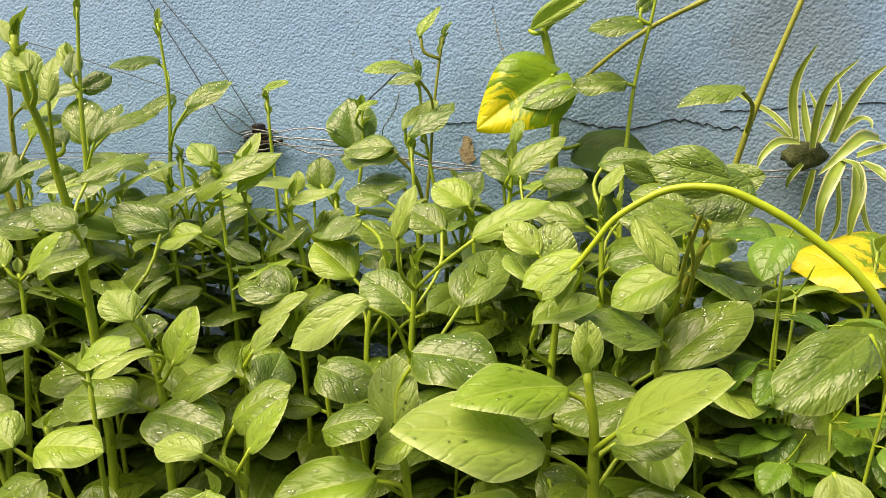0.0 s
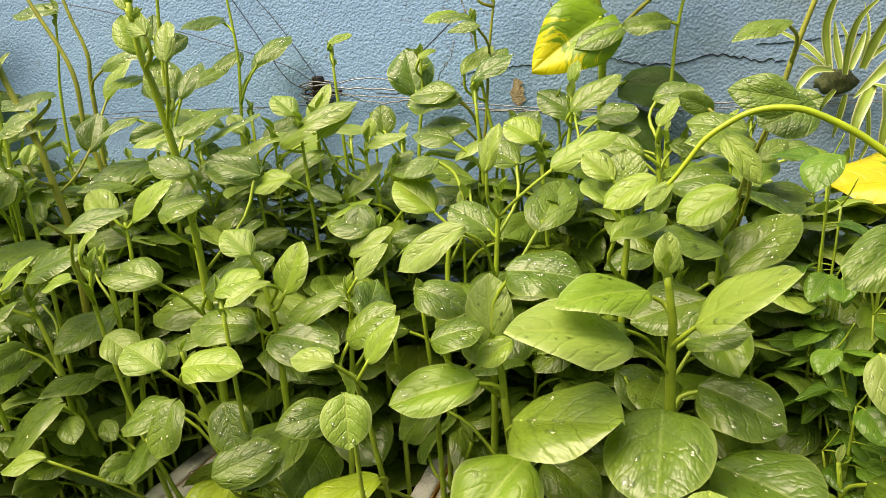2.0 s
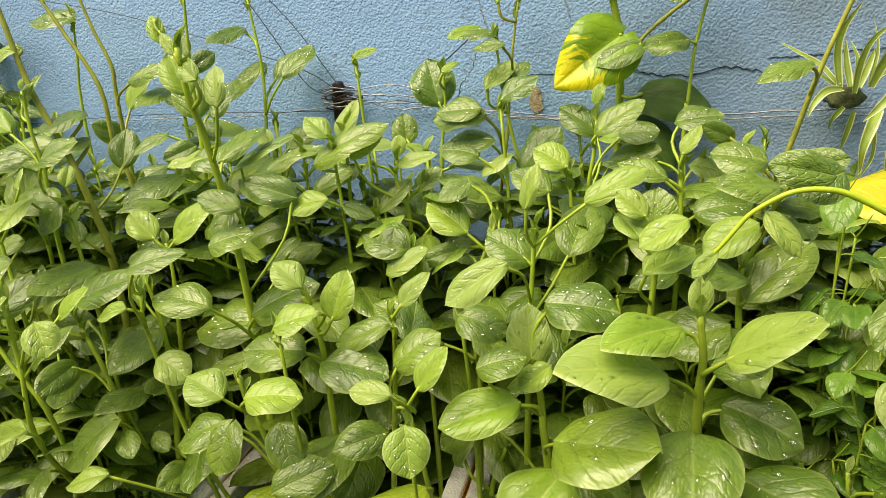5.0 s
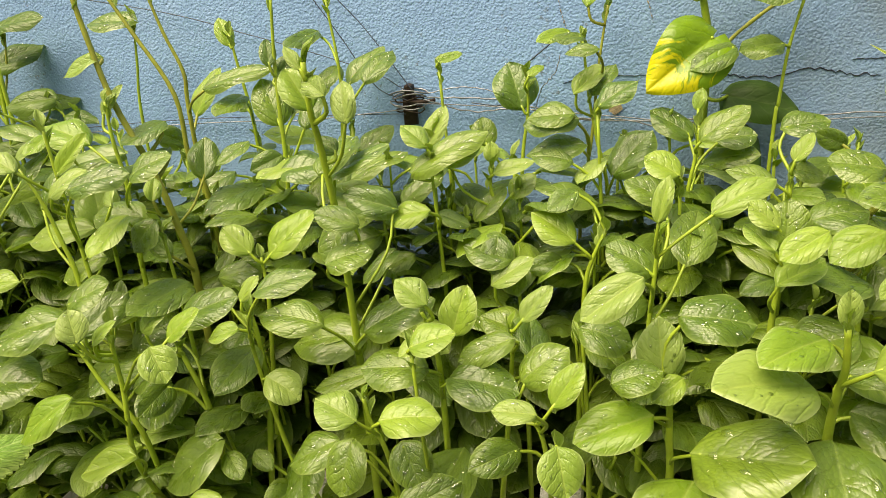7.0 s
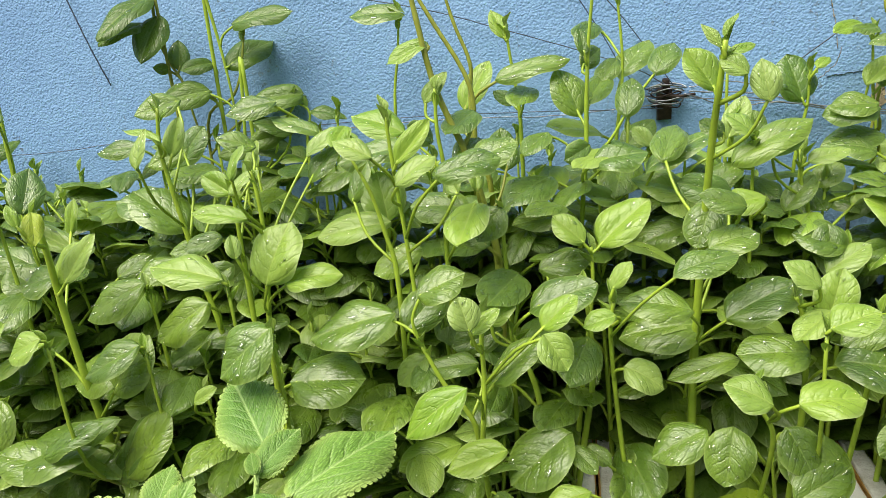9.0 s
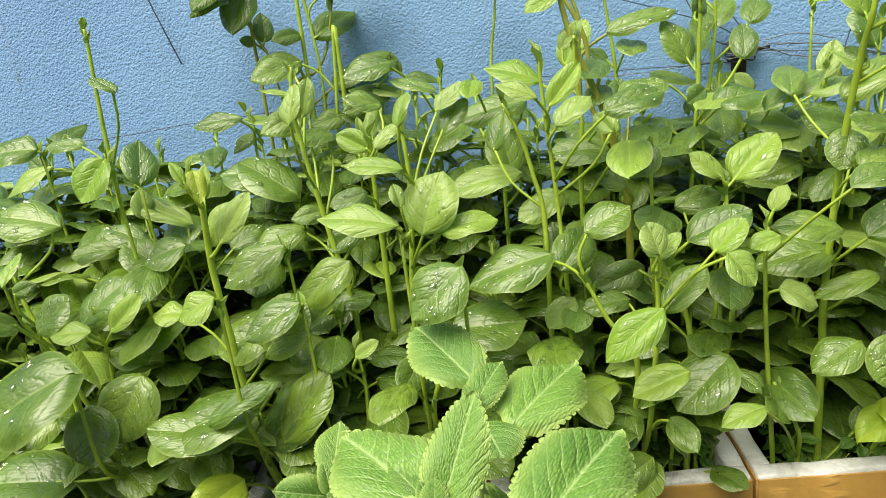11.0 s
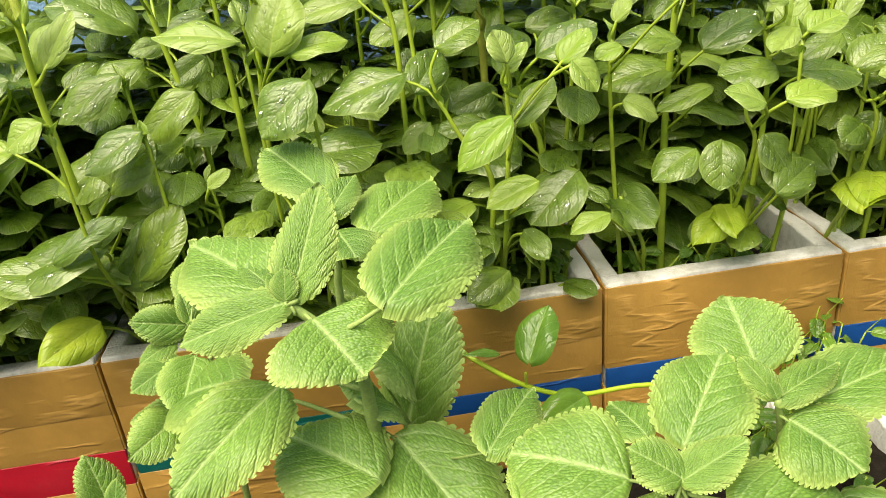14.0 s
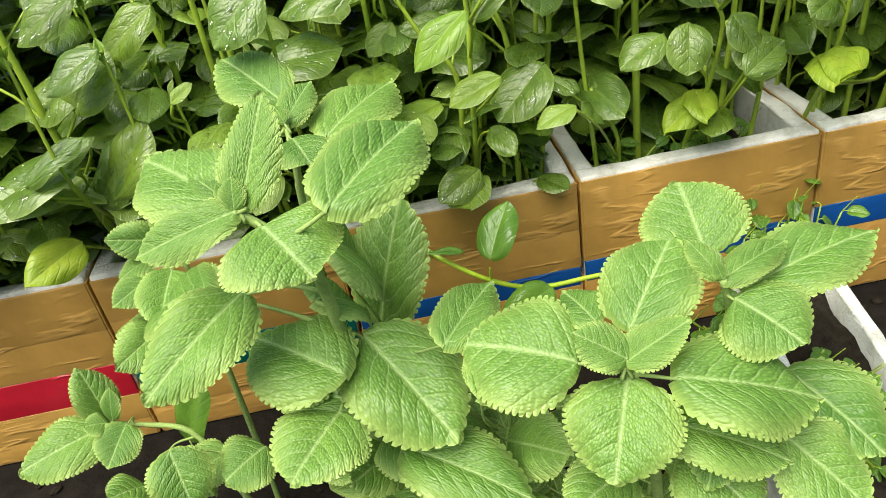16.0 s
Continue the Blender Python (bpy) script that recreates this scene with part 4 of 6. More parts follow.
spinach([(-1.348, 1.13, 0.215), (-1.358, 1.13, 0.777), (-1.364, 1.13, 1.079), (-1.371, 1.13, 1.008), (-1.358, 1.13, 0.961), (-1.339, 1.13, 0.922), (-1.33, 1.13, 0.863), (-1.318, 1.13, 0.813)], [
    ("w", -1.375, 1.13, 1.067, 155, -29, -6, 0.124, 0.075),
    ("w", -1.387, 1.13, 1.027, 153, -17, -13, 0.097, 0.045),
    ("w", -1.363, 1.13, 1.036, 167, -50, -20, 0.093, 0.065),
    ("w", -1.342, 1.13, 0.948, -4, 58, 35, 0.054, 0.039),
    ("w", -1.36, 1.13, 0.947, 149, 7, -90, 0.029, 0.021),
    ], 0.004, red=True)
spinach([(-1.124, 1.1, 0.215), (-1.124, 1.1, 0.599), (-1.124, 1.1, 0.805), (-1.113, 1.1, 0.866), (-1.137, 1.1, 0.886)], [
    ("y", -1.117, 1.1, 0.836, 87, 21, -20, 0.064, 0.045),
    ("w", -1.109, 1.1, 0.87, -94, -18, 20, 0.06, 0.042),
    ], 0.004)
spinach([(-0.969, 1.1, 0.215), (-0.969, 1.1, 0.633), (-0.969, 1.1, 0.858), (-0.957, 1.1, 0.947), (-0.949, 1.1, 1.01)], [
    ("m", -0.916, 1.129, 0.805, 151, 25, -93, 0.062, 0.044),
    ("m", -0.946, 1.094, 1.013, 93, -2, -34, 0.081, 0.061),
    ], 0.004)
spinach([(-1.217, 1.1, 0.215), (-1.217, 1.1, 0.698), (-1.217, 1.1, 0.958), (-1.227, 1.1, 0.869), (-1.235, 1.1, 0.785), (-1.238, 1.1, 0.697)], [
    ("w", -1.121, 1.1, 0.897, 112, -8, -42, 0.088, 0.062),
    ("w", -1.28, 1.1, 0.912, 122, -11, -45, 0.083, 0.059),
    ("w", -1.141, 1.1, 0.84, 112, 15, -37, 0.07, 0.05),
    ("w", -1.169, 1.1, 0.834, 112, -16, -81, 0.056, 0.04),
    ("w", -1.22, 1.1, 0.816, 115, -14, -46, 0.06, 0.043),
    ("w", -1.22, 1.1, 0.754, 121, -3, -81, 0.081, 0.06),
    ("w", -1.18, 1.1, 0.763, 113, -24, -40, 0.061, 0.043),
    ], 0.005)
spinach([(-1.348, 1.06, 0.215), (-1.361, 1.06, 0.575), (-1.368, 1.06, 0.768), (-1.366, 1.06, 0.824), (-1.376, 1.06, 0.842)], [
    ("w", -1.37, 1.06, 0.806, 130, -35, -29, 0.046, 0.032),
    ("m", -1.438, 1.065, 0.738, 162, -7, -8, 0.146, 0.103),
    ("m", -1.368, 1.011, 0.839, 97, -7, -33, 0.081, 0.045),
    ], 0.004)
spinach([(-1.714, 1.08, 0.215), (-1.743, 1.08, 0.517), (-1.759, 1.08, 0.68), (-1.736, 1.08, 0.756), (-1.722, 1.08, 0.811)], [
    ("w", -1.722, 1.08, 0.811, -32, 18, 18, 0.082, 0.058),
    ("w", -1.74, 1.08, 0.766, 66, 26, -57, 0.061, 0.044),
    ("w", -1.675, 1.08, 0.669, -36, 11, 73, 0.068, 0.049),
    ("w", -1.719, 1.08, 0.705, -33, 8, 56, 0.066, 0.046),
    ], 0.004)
spinach([(-0.54, 0.815, 0.215), (-0.54, 0.815, 0.434), (-0.54, 0.815, 0.551), (-0.536, 0.795, 0.743), (-0.534, 0.765, 0.864), (-0.533, 0.745, 0.913), (-0.53, 0.735, 0.968)], [
    ("m", -0.484, 0.881, 0.758, 99, 15, -47, 0.077, 0.054),
    ("m", -0.5, 0.888, 0.697, 124, -40, -9, 0.06, 0.042),
    ("y", -0.485, 0.721, 0.903, 41, 61, -46, 0.048, 0.034),
    ("y", -0.507, 0.725, 0.933, 74, 25, -56, 0.037, 0.027),
    ("m", -0.578, 0.856, 0.816, -19, 17, 10, 0.097, 0.05),
    ("m", -0.498, 0.751, 0.782, 93, 13, -43, 0.054, 0.038),
    ("y", -0.535, 0.753, 0.914, 61, 54, -38, 0.057, 0.047),
    ("m", -0.539, 0.739, 0.737, -85, 12, 27, 0.059, 0.066),
    ("m", -0.529, 0.791, 0.772, 146, -56, -13, 0.055, 0.054),
    ("y", -0.532, 0.733, 0.959, 71, 44, -39, 0.036, 0.016),
    ("m", -0.519, 0.774, 0.862, 82, 23, -33, 0.032, 0.036),
    ("m", -0.557, 0.741, 0.66, 89, 3, -26, 0.084, 0.063),
    ("m", -0.533, 0.821, 0.604, 96, -11, -25, 0.103, 0.092),
    ("m", -0.511, 0.764, 0.638, -82, 22, 25, 0.097, 0.079),
    ("m", -0.503, 0.759, 0.586, 99, -17, -24, 0.083, 0.042),
    ], 0.0075)
spinach([(-0.794, 0.88, 0.215), (-0.794, 0.88, 0.512), (-0.794, 0.88, 0.673), (-0.806, 0.88, 0.741), (-0.827, 0.88, 0.823), (-0.864, 0.88, 0.918), (-0.882, 0.88, 1.007), (-0.89, 0.88, 1.057)], [
    ("m", -0.82, 0.921, 0.881, 156, -16, -13, 0.074, 0.052),
    ("m", -0.779, 0.927, 0.795, 12, 50, 20, 0.068, 0.05),
    ("y", -0.814, 0.844, 0.788, 7, 50, 28, 0.035, 0.026),
    ("m", -0.817, 0.915, 0.845, 156, -20, -13, 0.059, 0.042),
    ("m", -0.804, 0.843, 0.713, 78, 18, -53, 0.045, 0.033),
    ("y", -0.871, 0.889, 0.977, 104, -22, -35, 0.061, 0.042),
    ], 0.0075, red=True)
spinach([(-0.808, 0.98, 0.215), (-0.808, 0.98, 0.564), (-0.808, 0.98, 0.752), (-0.827, 0.98, 0.814), (-0.831, 0.98, 0.908), (-0.877, 0.98, 0.998), (-0.908, 0.98, 1.054)], [
    ], 0.006, red=True)
spinach([(-0.836, 1.02, 0.215), (-0.836, 1.02, 0.644), (-0.836, 1.02, 0.875), (-0.833, 1.02, 0.934), (-0.853, 1.02, 0.993), (-0.87, 1.02, 1.057)], [
    ("m", -0.795, 1, 0.913, -87, 10, 32, 0.109, 0.054),
    ("y", -0.854, 1.067, 0.861, -61, 53, 36, 0.087, 0.054),
    ], 0.005, red=True)
spinach([(-0.921, 0.8, 0.215), (-0.921, 0.8, 0.523), (-0.921, 0.8, 0.689), (-0.931, 0.8, 0.746), (-0.945, 0.8, 0.802), (-0.966, 0.8, 0.849)], [
    ("m", -0.982, 0.837, 0.78, -44, 60, 6, 0.061, 0.043),
    ], 0.005)
spinach([(-0.862, 0.86, 0.215), (-0.862, 0.86, 0.551), (-0.862, 0.86, 0.732), (-0.857, 0.86, 0.806), (-0.863, 0.86, 0.868), (-0.862, 0.86, 0.921)], [
    ("y", -0.81, 0.781, 0.789, 169, -24, 10, 0.08, 0.062),
    ("y", -0.907, 0.871, 0.863, 86, 16, -30, 0.082, 0.06),
    ("m", -0.811, 0.807, 0.834, -82, 20, 32, 0.06, 0.065),
    ("m", -0.831, 0.835, 0.769, 91, -1, -29, 0.074, 0.068),
    ("y", -0.88, 0.872, 0.901, -67, 47, 38, 0.051, 0.03),
    ], 0.005)
spinach([(-0.767, 1.09, 0.215), (-0.767, 1.09, 0.586), (-0.767, 1.09, 0.785), (-0.769, 1.09, 0.859), (-0.777, 1.09, 0.921), (-0.785, 1.09, 0.982)], [
    ("m", -0.777, 1.101, 0.861, 81, 33, -44, 0.04, 0.028),
    ("m", -0.754, 1.035, 0.895, 173, -15, -12, 0.072, 0.051),
    ("y", -0.785, 1.088, 0.962, 61, 55, -32, 0.053, 0.031),
    ], 0.005)
spinach([(-0.712, 0.97, 0.215), (-0.685, 0.97, 0.603), (-0.67, 0.97, 0.811), (-0.668, 0.97, 0.877), (-0.664, 0.97, 0.954), (-0.656, 0.97, 1.035)], [
    ("y", -0.632, 0.958, 0.808, 135, -7, -9, 0.08, 0.049),
    ("m", -0.664, 0.949, 0.821, 139, -19, -58, 0.052, 0.037),
    ("m", -0.67, 0.962, 0.945, 20, 61, 7, 0.037, 0.026),
    ("m", -0.616, 0.928, 0.864, -13, 44, -2, 0.062, 0.043),
    ("m", -0.664, 1.013, 0.872, -23, 21, 12, 0.085, 0.046),
    ("m", -0.673, 0.98, 0.927, -51, 20, 68, 0.044, 0.033),
    ("m", -0.723, 0.972, 0.838, 145, -22, -6, 0.062, 0.044),
    ("m", -0.721, 0.99, 0.769, 145, -13, -12, 0.103, 0.073),
    ("m", -0.704, 0.914, 0.745, 142, 2, -11, 0.074, 0.052),
    ("m", -0.663, 0.921, 0.802, -87, 6, 30, 0.077, 0.072),
    ("m", -0.678, 0.987, 0.859, 62, 54, -34, 0.075, 0.062),
    ], 0.005)
spinach([(-0.616, 1.08, 0.215), (-0.62, 1.08, 0.572), (-0.623, 1.08, 0.764), (-0.615, 1.08, 0.854), (-0.611, 1.08, 0.922), (-0.619, 1.08, 1.02)], [
    ("m", -0.606, 1.116, 0.781, -57, 29, 34, 0.071, 0.05),
    ("m", -0.65, 1.116, 0.975, 160, -13, -20, 0.079, 0.045),
    ("m", -0.564, 1.054, 0.904, -34, 29, 14, 0.072, 0.05),
    ("m", -0.657, 1.066, 0.78, 167, -15, -71, 0.035, 0.026),
    ("m", -0.609, 1.12, 0.898, -45, 31, 16, 0.08, 0.057),
    ("m", -0.617, 1.1, 0.921, 144, -30, -21, 0.057, 0.04),
    ], 0.0045)
spinach([(-0.47, 1.02, 0.215), (-0.465, 1.02, 0.468), (-0.463, 1.02, 0.605), (-0.466, 1.02, 0.705), (-0.462, 1.02, 0.807), (-0.461, 1.02, 0.828)], [
    ("m", -0.446, 0.945, 0.73, -90, -23, 26, 0.046, 0.032),
    ("m", -0.484, 0.939, 0.674, 123, -20, -26, 0.064, 0.045),
    ("m", -0.506, 0.977, 0.737, -63, 29, 25, 0.076, 0.053),
    ("y", -0.469, 1.011, 0.809, -55, 57, 37, 0.066, 0.04),
    ], 0.005)
spinach([(-0.376, 1.12, 0.215), (-0.357, 1.12, 0.563), (-0.346, 1.12, 0.755), (-0.334, 1.12, 0.833), (-0.333, 1.12, 0.892)], [
    ("y", -0.33, 1.1, 0.89, -58, 23, 26, 0.031, 0.022),
    ("m", -0.402, 1.124, 0.784, 31, 67, -14, 0.046, 0.053),
    ("m", -0.341, 1.116, 0.838, 47, 62, -24, 0.078, 0.088),
    ], 0.0045)
spinach([(-0.283, 1.12, 0.215), (-0.266, 1.12, 0.508), (-0.258, 1.12, 0.674), (-0.24, 1.12, 0.788), (-0.228, 1.12, 0.896), (-0.214, 1.12, 0.981)], [
    ("y", -0.244, 1.11, 0.981, -51, 51, 11, 0.052, 0.037),
    ("m", -0.249, 1.051, 0.797, 97, -10, -27, 0.084, 0.062),
    ("m", -0.26, 1.043, 0.843, 94, -3, -29, 0.067, 0.059),
    ("m", -0.255, 1.048, 0.835, 96, -7, -31, 0.08, 0.059),
    ("m", -0.228, 1.065, 0.928, 97, -8, -32, 0.046, 0.031),
    ], 0.004, red=True)
spinach([(-0.246, 1.12, 0.215), (-0.227, 1.12, 0.523), (-0.217, 1.12, 0.698), (-0.232, 1.12, 0.788), (-0.243, 1.12, 0.856), (-0.25, 1.12, 0.938)], [
    ("m", -0.193, 1.046, 0.712, 121, -24, -46, 0.061, 0.043),
    ("y", -0.267, 1.117, 0.949, 126, -11, -25, 0.058, 0.032),
    ("y", -0.264, 1.087, 0.863, -60, 35, 19, 0.062, 0.044),
    ("m", -0.239, 1.1, 0.861, -55, 38, 19, 0.058, 0.041),
    ("m", -0.25, 1.1, 0.942, 122, -3, -27, 0.047, 0.032),
    ("m", -0.209, 1.046, 0.752, -70, 41, 31, 0.084, 0.07),
    ], 0.0045)
spinach([(-0.134, 1, 0.215), (-0.12, 1, 0.435), (-0.113, 1, 0.565), (-0.107, 1, 0.666), (-0.111, 1, 0.731), (-0.102, 1, 0.784), (-0.098, 1, 0.825)], [
    ("m", -0.084, 1.069, 0.76, -128, 13, 32, 0.084, 0.059),
    ("m", -0.101, 1.009, 0.646, -150, -14, 47, 0.076, 0.056),
    ("m", -0.131, 0.982, 0.629, 145, -20, -39, 0.054, 0.04),
    ("m", -0.097, 0.979, 0.815, -76, 29, 29, 0.073, 0.051),
    ("y", -0.099, 1.014, 0.844, -36, 64, 18, 0.032, 0.021),
    ("m", -0.099, 1.075, 0.798, 79, 29, -33, 0.07, 0.058),
    ("m", -0.068, 1.041, 0.8, -88, 2, 30, 0.051, 0.059),
    ], 0.005)
spinach([(-0.195, 0.82, 0.215), (-0.18, 0.82, 0.455), (-0.172, 0.82, 0.594), (-0.159, 0.82, 0.734)], [
    ("m", -0.122, 0.862, 0.692, -15, 27, 13, 0.085, 0.063),
    ("y", -0.179, 0.742, 0.719, 111, -32, -26, 0.084, 0.053),
    ("m", -0.169, 0.819, 0.695, 80, 25, -29, 0.06, 0.069),
    ("y", -0.163, 0.778, 0.767, -41, 63, 21, 0.055, 0.025),
    ("y", -0.102, 0.822, 0.762, -79, 24, 28, 0.082, 0.047),
    ("m", -0.146, 0.884, 0.761, 81, 25, -30, 0.057, 0.05),
    ], 0.006)
spinach([(-0.054, 0.83, 0.215), (-0.038, 0.83, 0.469), (-0.029, 0.83, 0.62), (-0.022, 0.83, 0.691), (-0.02, 0.83, 0.724)], [
    ("y", -0.038, 0.787, 0.73, 39, 24, -6, 0.05, 0.035),
    ("y", -0.037, 0.777, 0.694, -60, 15, 12, 0.067, 0.047),
    ("y", -0.033, 0.799, 0.752, 74, 37, -33, 0.044, 0.038),
    ("m", -0.026, 0.797, 0.729, -10, 69, -1, 0.056, 0.057),
    ("y", 0.01, 0.769, 0.759, 110, -28, -23, 0.06, 0.044),
    ], 0.006)
spinach([(-0.021, 0.95, 0.215), (-0.003, 0.95, 0.504), (0.007, 0.95, 0.675), (0.008, 0.95, 0.749), (0.009, 0.95, 0.771)], [
    ("y", 0.011, 1.01, 0.726, -139, 5, 26, 0.062, 0.044),
    ("m", 0.04, 1.003, 0.678, -146, 1, 30, 0.093, 0.065),
    ("m", 0.003, 0.927, 0.645, 121, -12, -22, 0.066, 0.046),
    ("y", 0.008, 0.939, 0.79, -61, 50, 24, 0.043, 0.026),
    ("m", 0.024, 1.011, 0.762, -101, -18, 31, 0.042, 0.04),
    ("m", -0.01, 0.939, 0.763, 85, 14, -30, 0.063, 0.043),
    ("m", 0.023, 0.89, 0.731, -88, 4, 27, 0.066, 0.068),
    ("m", 0.003, 0.99, 0.823, -87, 4, 29, 0.058, 0.06),
    ], 0.005)
spinach([(-0.273, 0.9, 0.215), (-0.257, 0.9, 0.481), (-0.248, 0.9, 0.631), (-0.237, 0.9, 0.679), (-0.22, 0.9, 0.716)], [
    ("m", -0.275, 0.915, 0.675, 115, -15, -46, 0.05, 0.035),
    ("m", -0.231, 0.997, 0.726, 105, 19, -19, 0.089, 0.062),
    ("m", -0.266, 0.949, 0.561, 119, -14, -59, 0.068, 0.048),
    ("m", -0.254, 0.916, 0.767, 130, -20, -30, 0.051, 0.036),
    ("y", -0.257, 0.894, 0.704, 79, 29, -29, 0.071, 0.06),
    ], 0.005)
spinach([(-0.712, 0.8, 0.215), (-0.686, 0.8, 0.42), (-0.671, 0.8, 0.53), (-0.673, 0.8, 0.616), (-0.683, 0.8, 0.673)], [
    ("m", -0.703, 0.789, 0.513, 158, -1, -6, 0.084, 0.059),
    ("m", -0.675, 0.798, 0.6, 163, -18, -16, 0.092, 0.065),
    ("m", -0.735, 0.84, 0.679, -83, 6, 40, 0.068, 0.048),
    ], 0.006)
spinach([(-0.82, 0.79, 0.215), (-0.82, 0.744, 0.409), (-0.82, 0.72, 0.513), (-0.855, 0.72, 0.571), (-0.881, 0.72, 0.628)], [
    ("m", -0.816, 0.768, 0.577, 98, -6, -21, 0.066, 0.047),
    ("m", -0.88, 0.717, 0.692, -82, 22, 29, 0.066, 0.067),
    ("m", -0.92, 0.746, 0.658, 99, -17, -27, 0.113, 0.086),
    ], 0.006)
spinach([(-0.74, 0.79, 0.215), (-0.74, 0.77, 0.417), (-0.74, 0.76, 0.526), (-0.759, 0.76, 0.593), (-0.769, 0.76, 0.622)], [
    ("m", -0.786, 0.754, 0.562, 173, -12, -47, 0.066, 0.046),
    ("m", -0.763, 0.804, 0.686, 160, -6, -25, 0.094, 0.066),
    ("m", -0.79, 0.808, 0.605, 104, -21, -63, 0.07, 0.05),
    ("y", -0.798, 0.737, 0.645, -73, 42, 31, 0.048, 0.055),
    ("m", -0.741, 0.742, 0.665, -84, 18, 27, 0.082, 0.066),
    ("m", -0.708, 0.709, 0.506, 112, -39, -24, 0.092, 0.098),
    ("m", -0.701, 0.717, 0.486, -135, -23, 13, 0.047, 0.034),
    ], 0.006)
spinach([(-0.428, 0.79, 0.215), (-0.421, 0.77, 0.411), (-0.418, 0.76, 0.519), (-0.419, 0.76, 0.598), (-0.427, 0.76, 0.645), (-0.435, 0.76, 0.667)], [
    ("y", -0.403, 0.733, 0.66, 129, -19, 1, 0.064, 0.045),
    ("m", -0.394, 0.75, 0.487, 162, -17, -10, 0.116, 0.081),
    ("y", -0.418, 0.725, 0.692, 79, 30, -31, 0.049, 0.042),
    ("m", -0.428, 0.723, 0.613, 92, -4, -24, 0.08, 0.073),
    ("m", -0.393, 0.712, 0.606, -97, -11, 23, 0.079, 0.09),
    ("y", -0.399, 0.753, 0.638, -49, 63, 33, 0.065, 0.053),
    ], 0.006)
spinach([(-0.376, 0.79, 0.215), (-0.352, 0.783, 0.421), (-0.338, 0.78, 0.536), (-0.331, 0.78, 0.613), (-0.332, 0.78, 0.636)], [
    ("m", -0.306, 0.759, 0.608, 5, 23, 28, 0.073, 0.054),
    ("y", -0.318, 0.769, 0.651, -71, 44, 31, 0.057, 0.035),
    ("m", -0.321, 0.839, 0.601, 83, 19, -25, 0.063, 0.067),
    ("m", -0.327, 0.745, 0.641, 103, -23, -27, 0.069, 0.048),
    ], 0.005)
spinach([(-0.283, 0.79, 0.215), (-0.286, 0.731, 0.406), (-0.288, 0.7, 0.515), (-0.297, 0.7, 0.553), (-0.309, 0.7, 0.557)], [
    ("m", -0.318, 0.687, 0.532, 136, -10, -47, 0.065, 0.048),
    ("d", -0.283, 0.7, 0.452, 145, -6, -1, 0.094, 0.066),
    ("y", -0.278, 0.686, 0.587, -67, 50, 29, 0.061, 0.041),
    ("y", -0.29, 0.639, 0.607, 89, 1, -23, 0.049, 0.035),
    ("m", -0.314, 0.723, 0.598, -79, 30, 27, 0.066, 0.064),
    ], 0.005)
spinach([(-0.476, 0.79, 0.215), (-0.473, 0.719, 0.416), (-0.472, 0.68, 0.524), (-0.486, 0.68, 0.562), (-0.492, 0.68, 0.595)], [
    ("y", -0.486, 0.634, 0.594, 83, 19, -26, 0.055, 0.058),
    ("y", -0.461, 0.634, 0.596, -90, 1, 23, 0.069, 0.061),
    ("m", -0.543, 0.706, 0.519, 105, -28, -22, 0.071, 0.062),
    ("m", -0.516, 0.682, 0.531, 161, -62, -3, 0.063, 0.072),
    ("m", -0.454, 0.688, 0.532, -139, -55, 26, 0.057, 0.066),
    ], 0.005)
spinach([(-0.386, 0.98, 0.215), (-0.37, 0.98, 0.523), (-0.362, 0.98, 0.693), (-0.376, 0.98, 0.752), (-0.373, 0.98, 0.784)], [
    ("m", -0.397, 0.961, 0.718, -59, 38, 13, 0.061, 0.043),
    ("y", -0.308, 0.973, 0.713, -60, 32, -3, 0.054, 0.03),
    ("y", -0.371, 0.971, 0.779, -85, 12, 28, 0.059, 0.039),
    ("y", -0.43, 0.946, 0.795, -74, 36, 35, 0.063, 0.043),
    ("y", -0.375, 0.996, 0.788, 7, 70, 1, 0.03, 0.025),
    ("m", -0.36, 0.902, 0.71, -179, -61, -4, 0.051, 0.059),
    ("m", -0.35, 0.991, 0.742, -76, 33, 32, 0.045, 0.044),
    ], 0.005)
spinach([(-0.584, 1.02, 0.215), (-0.584, 1.02, 0.53), (-0.584, 1.02, 0.699), (-0.577, 1.02, 0.779), (-0.578, 1.02, 0.8)], [
    ("y", -0.626, 0.98, 0.731, 126, 20, -40, 0.07, 0.05),
    ("y", -0.576, 1.007, 0.803, 63, 46, -46, 0.039, 0.029),
    ("m", -0.583, 0.992, 0.771, -62, 18, 10, 0.093, 0.065),
    ("m", -0.587, 0.91, 0.794, -72, 24, 1, 0.095, 0.067),
    ], 0.0045)
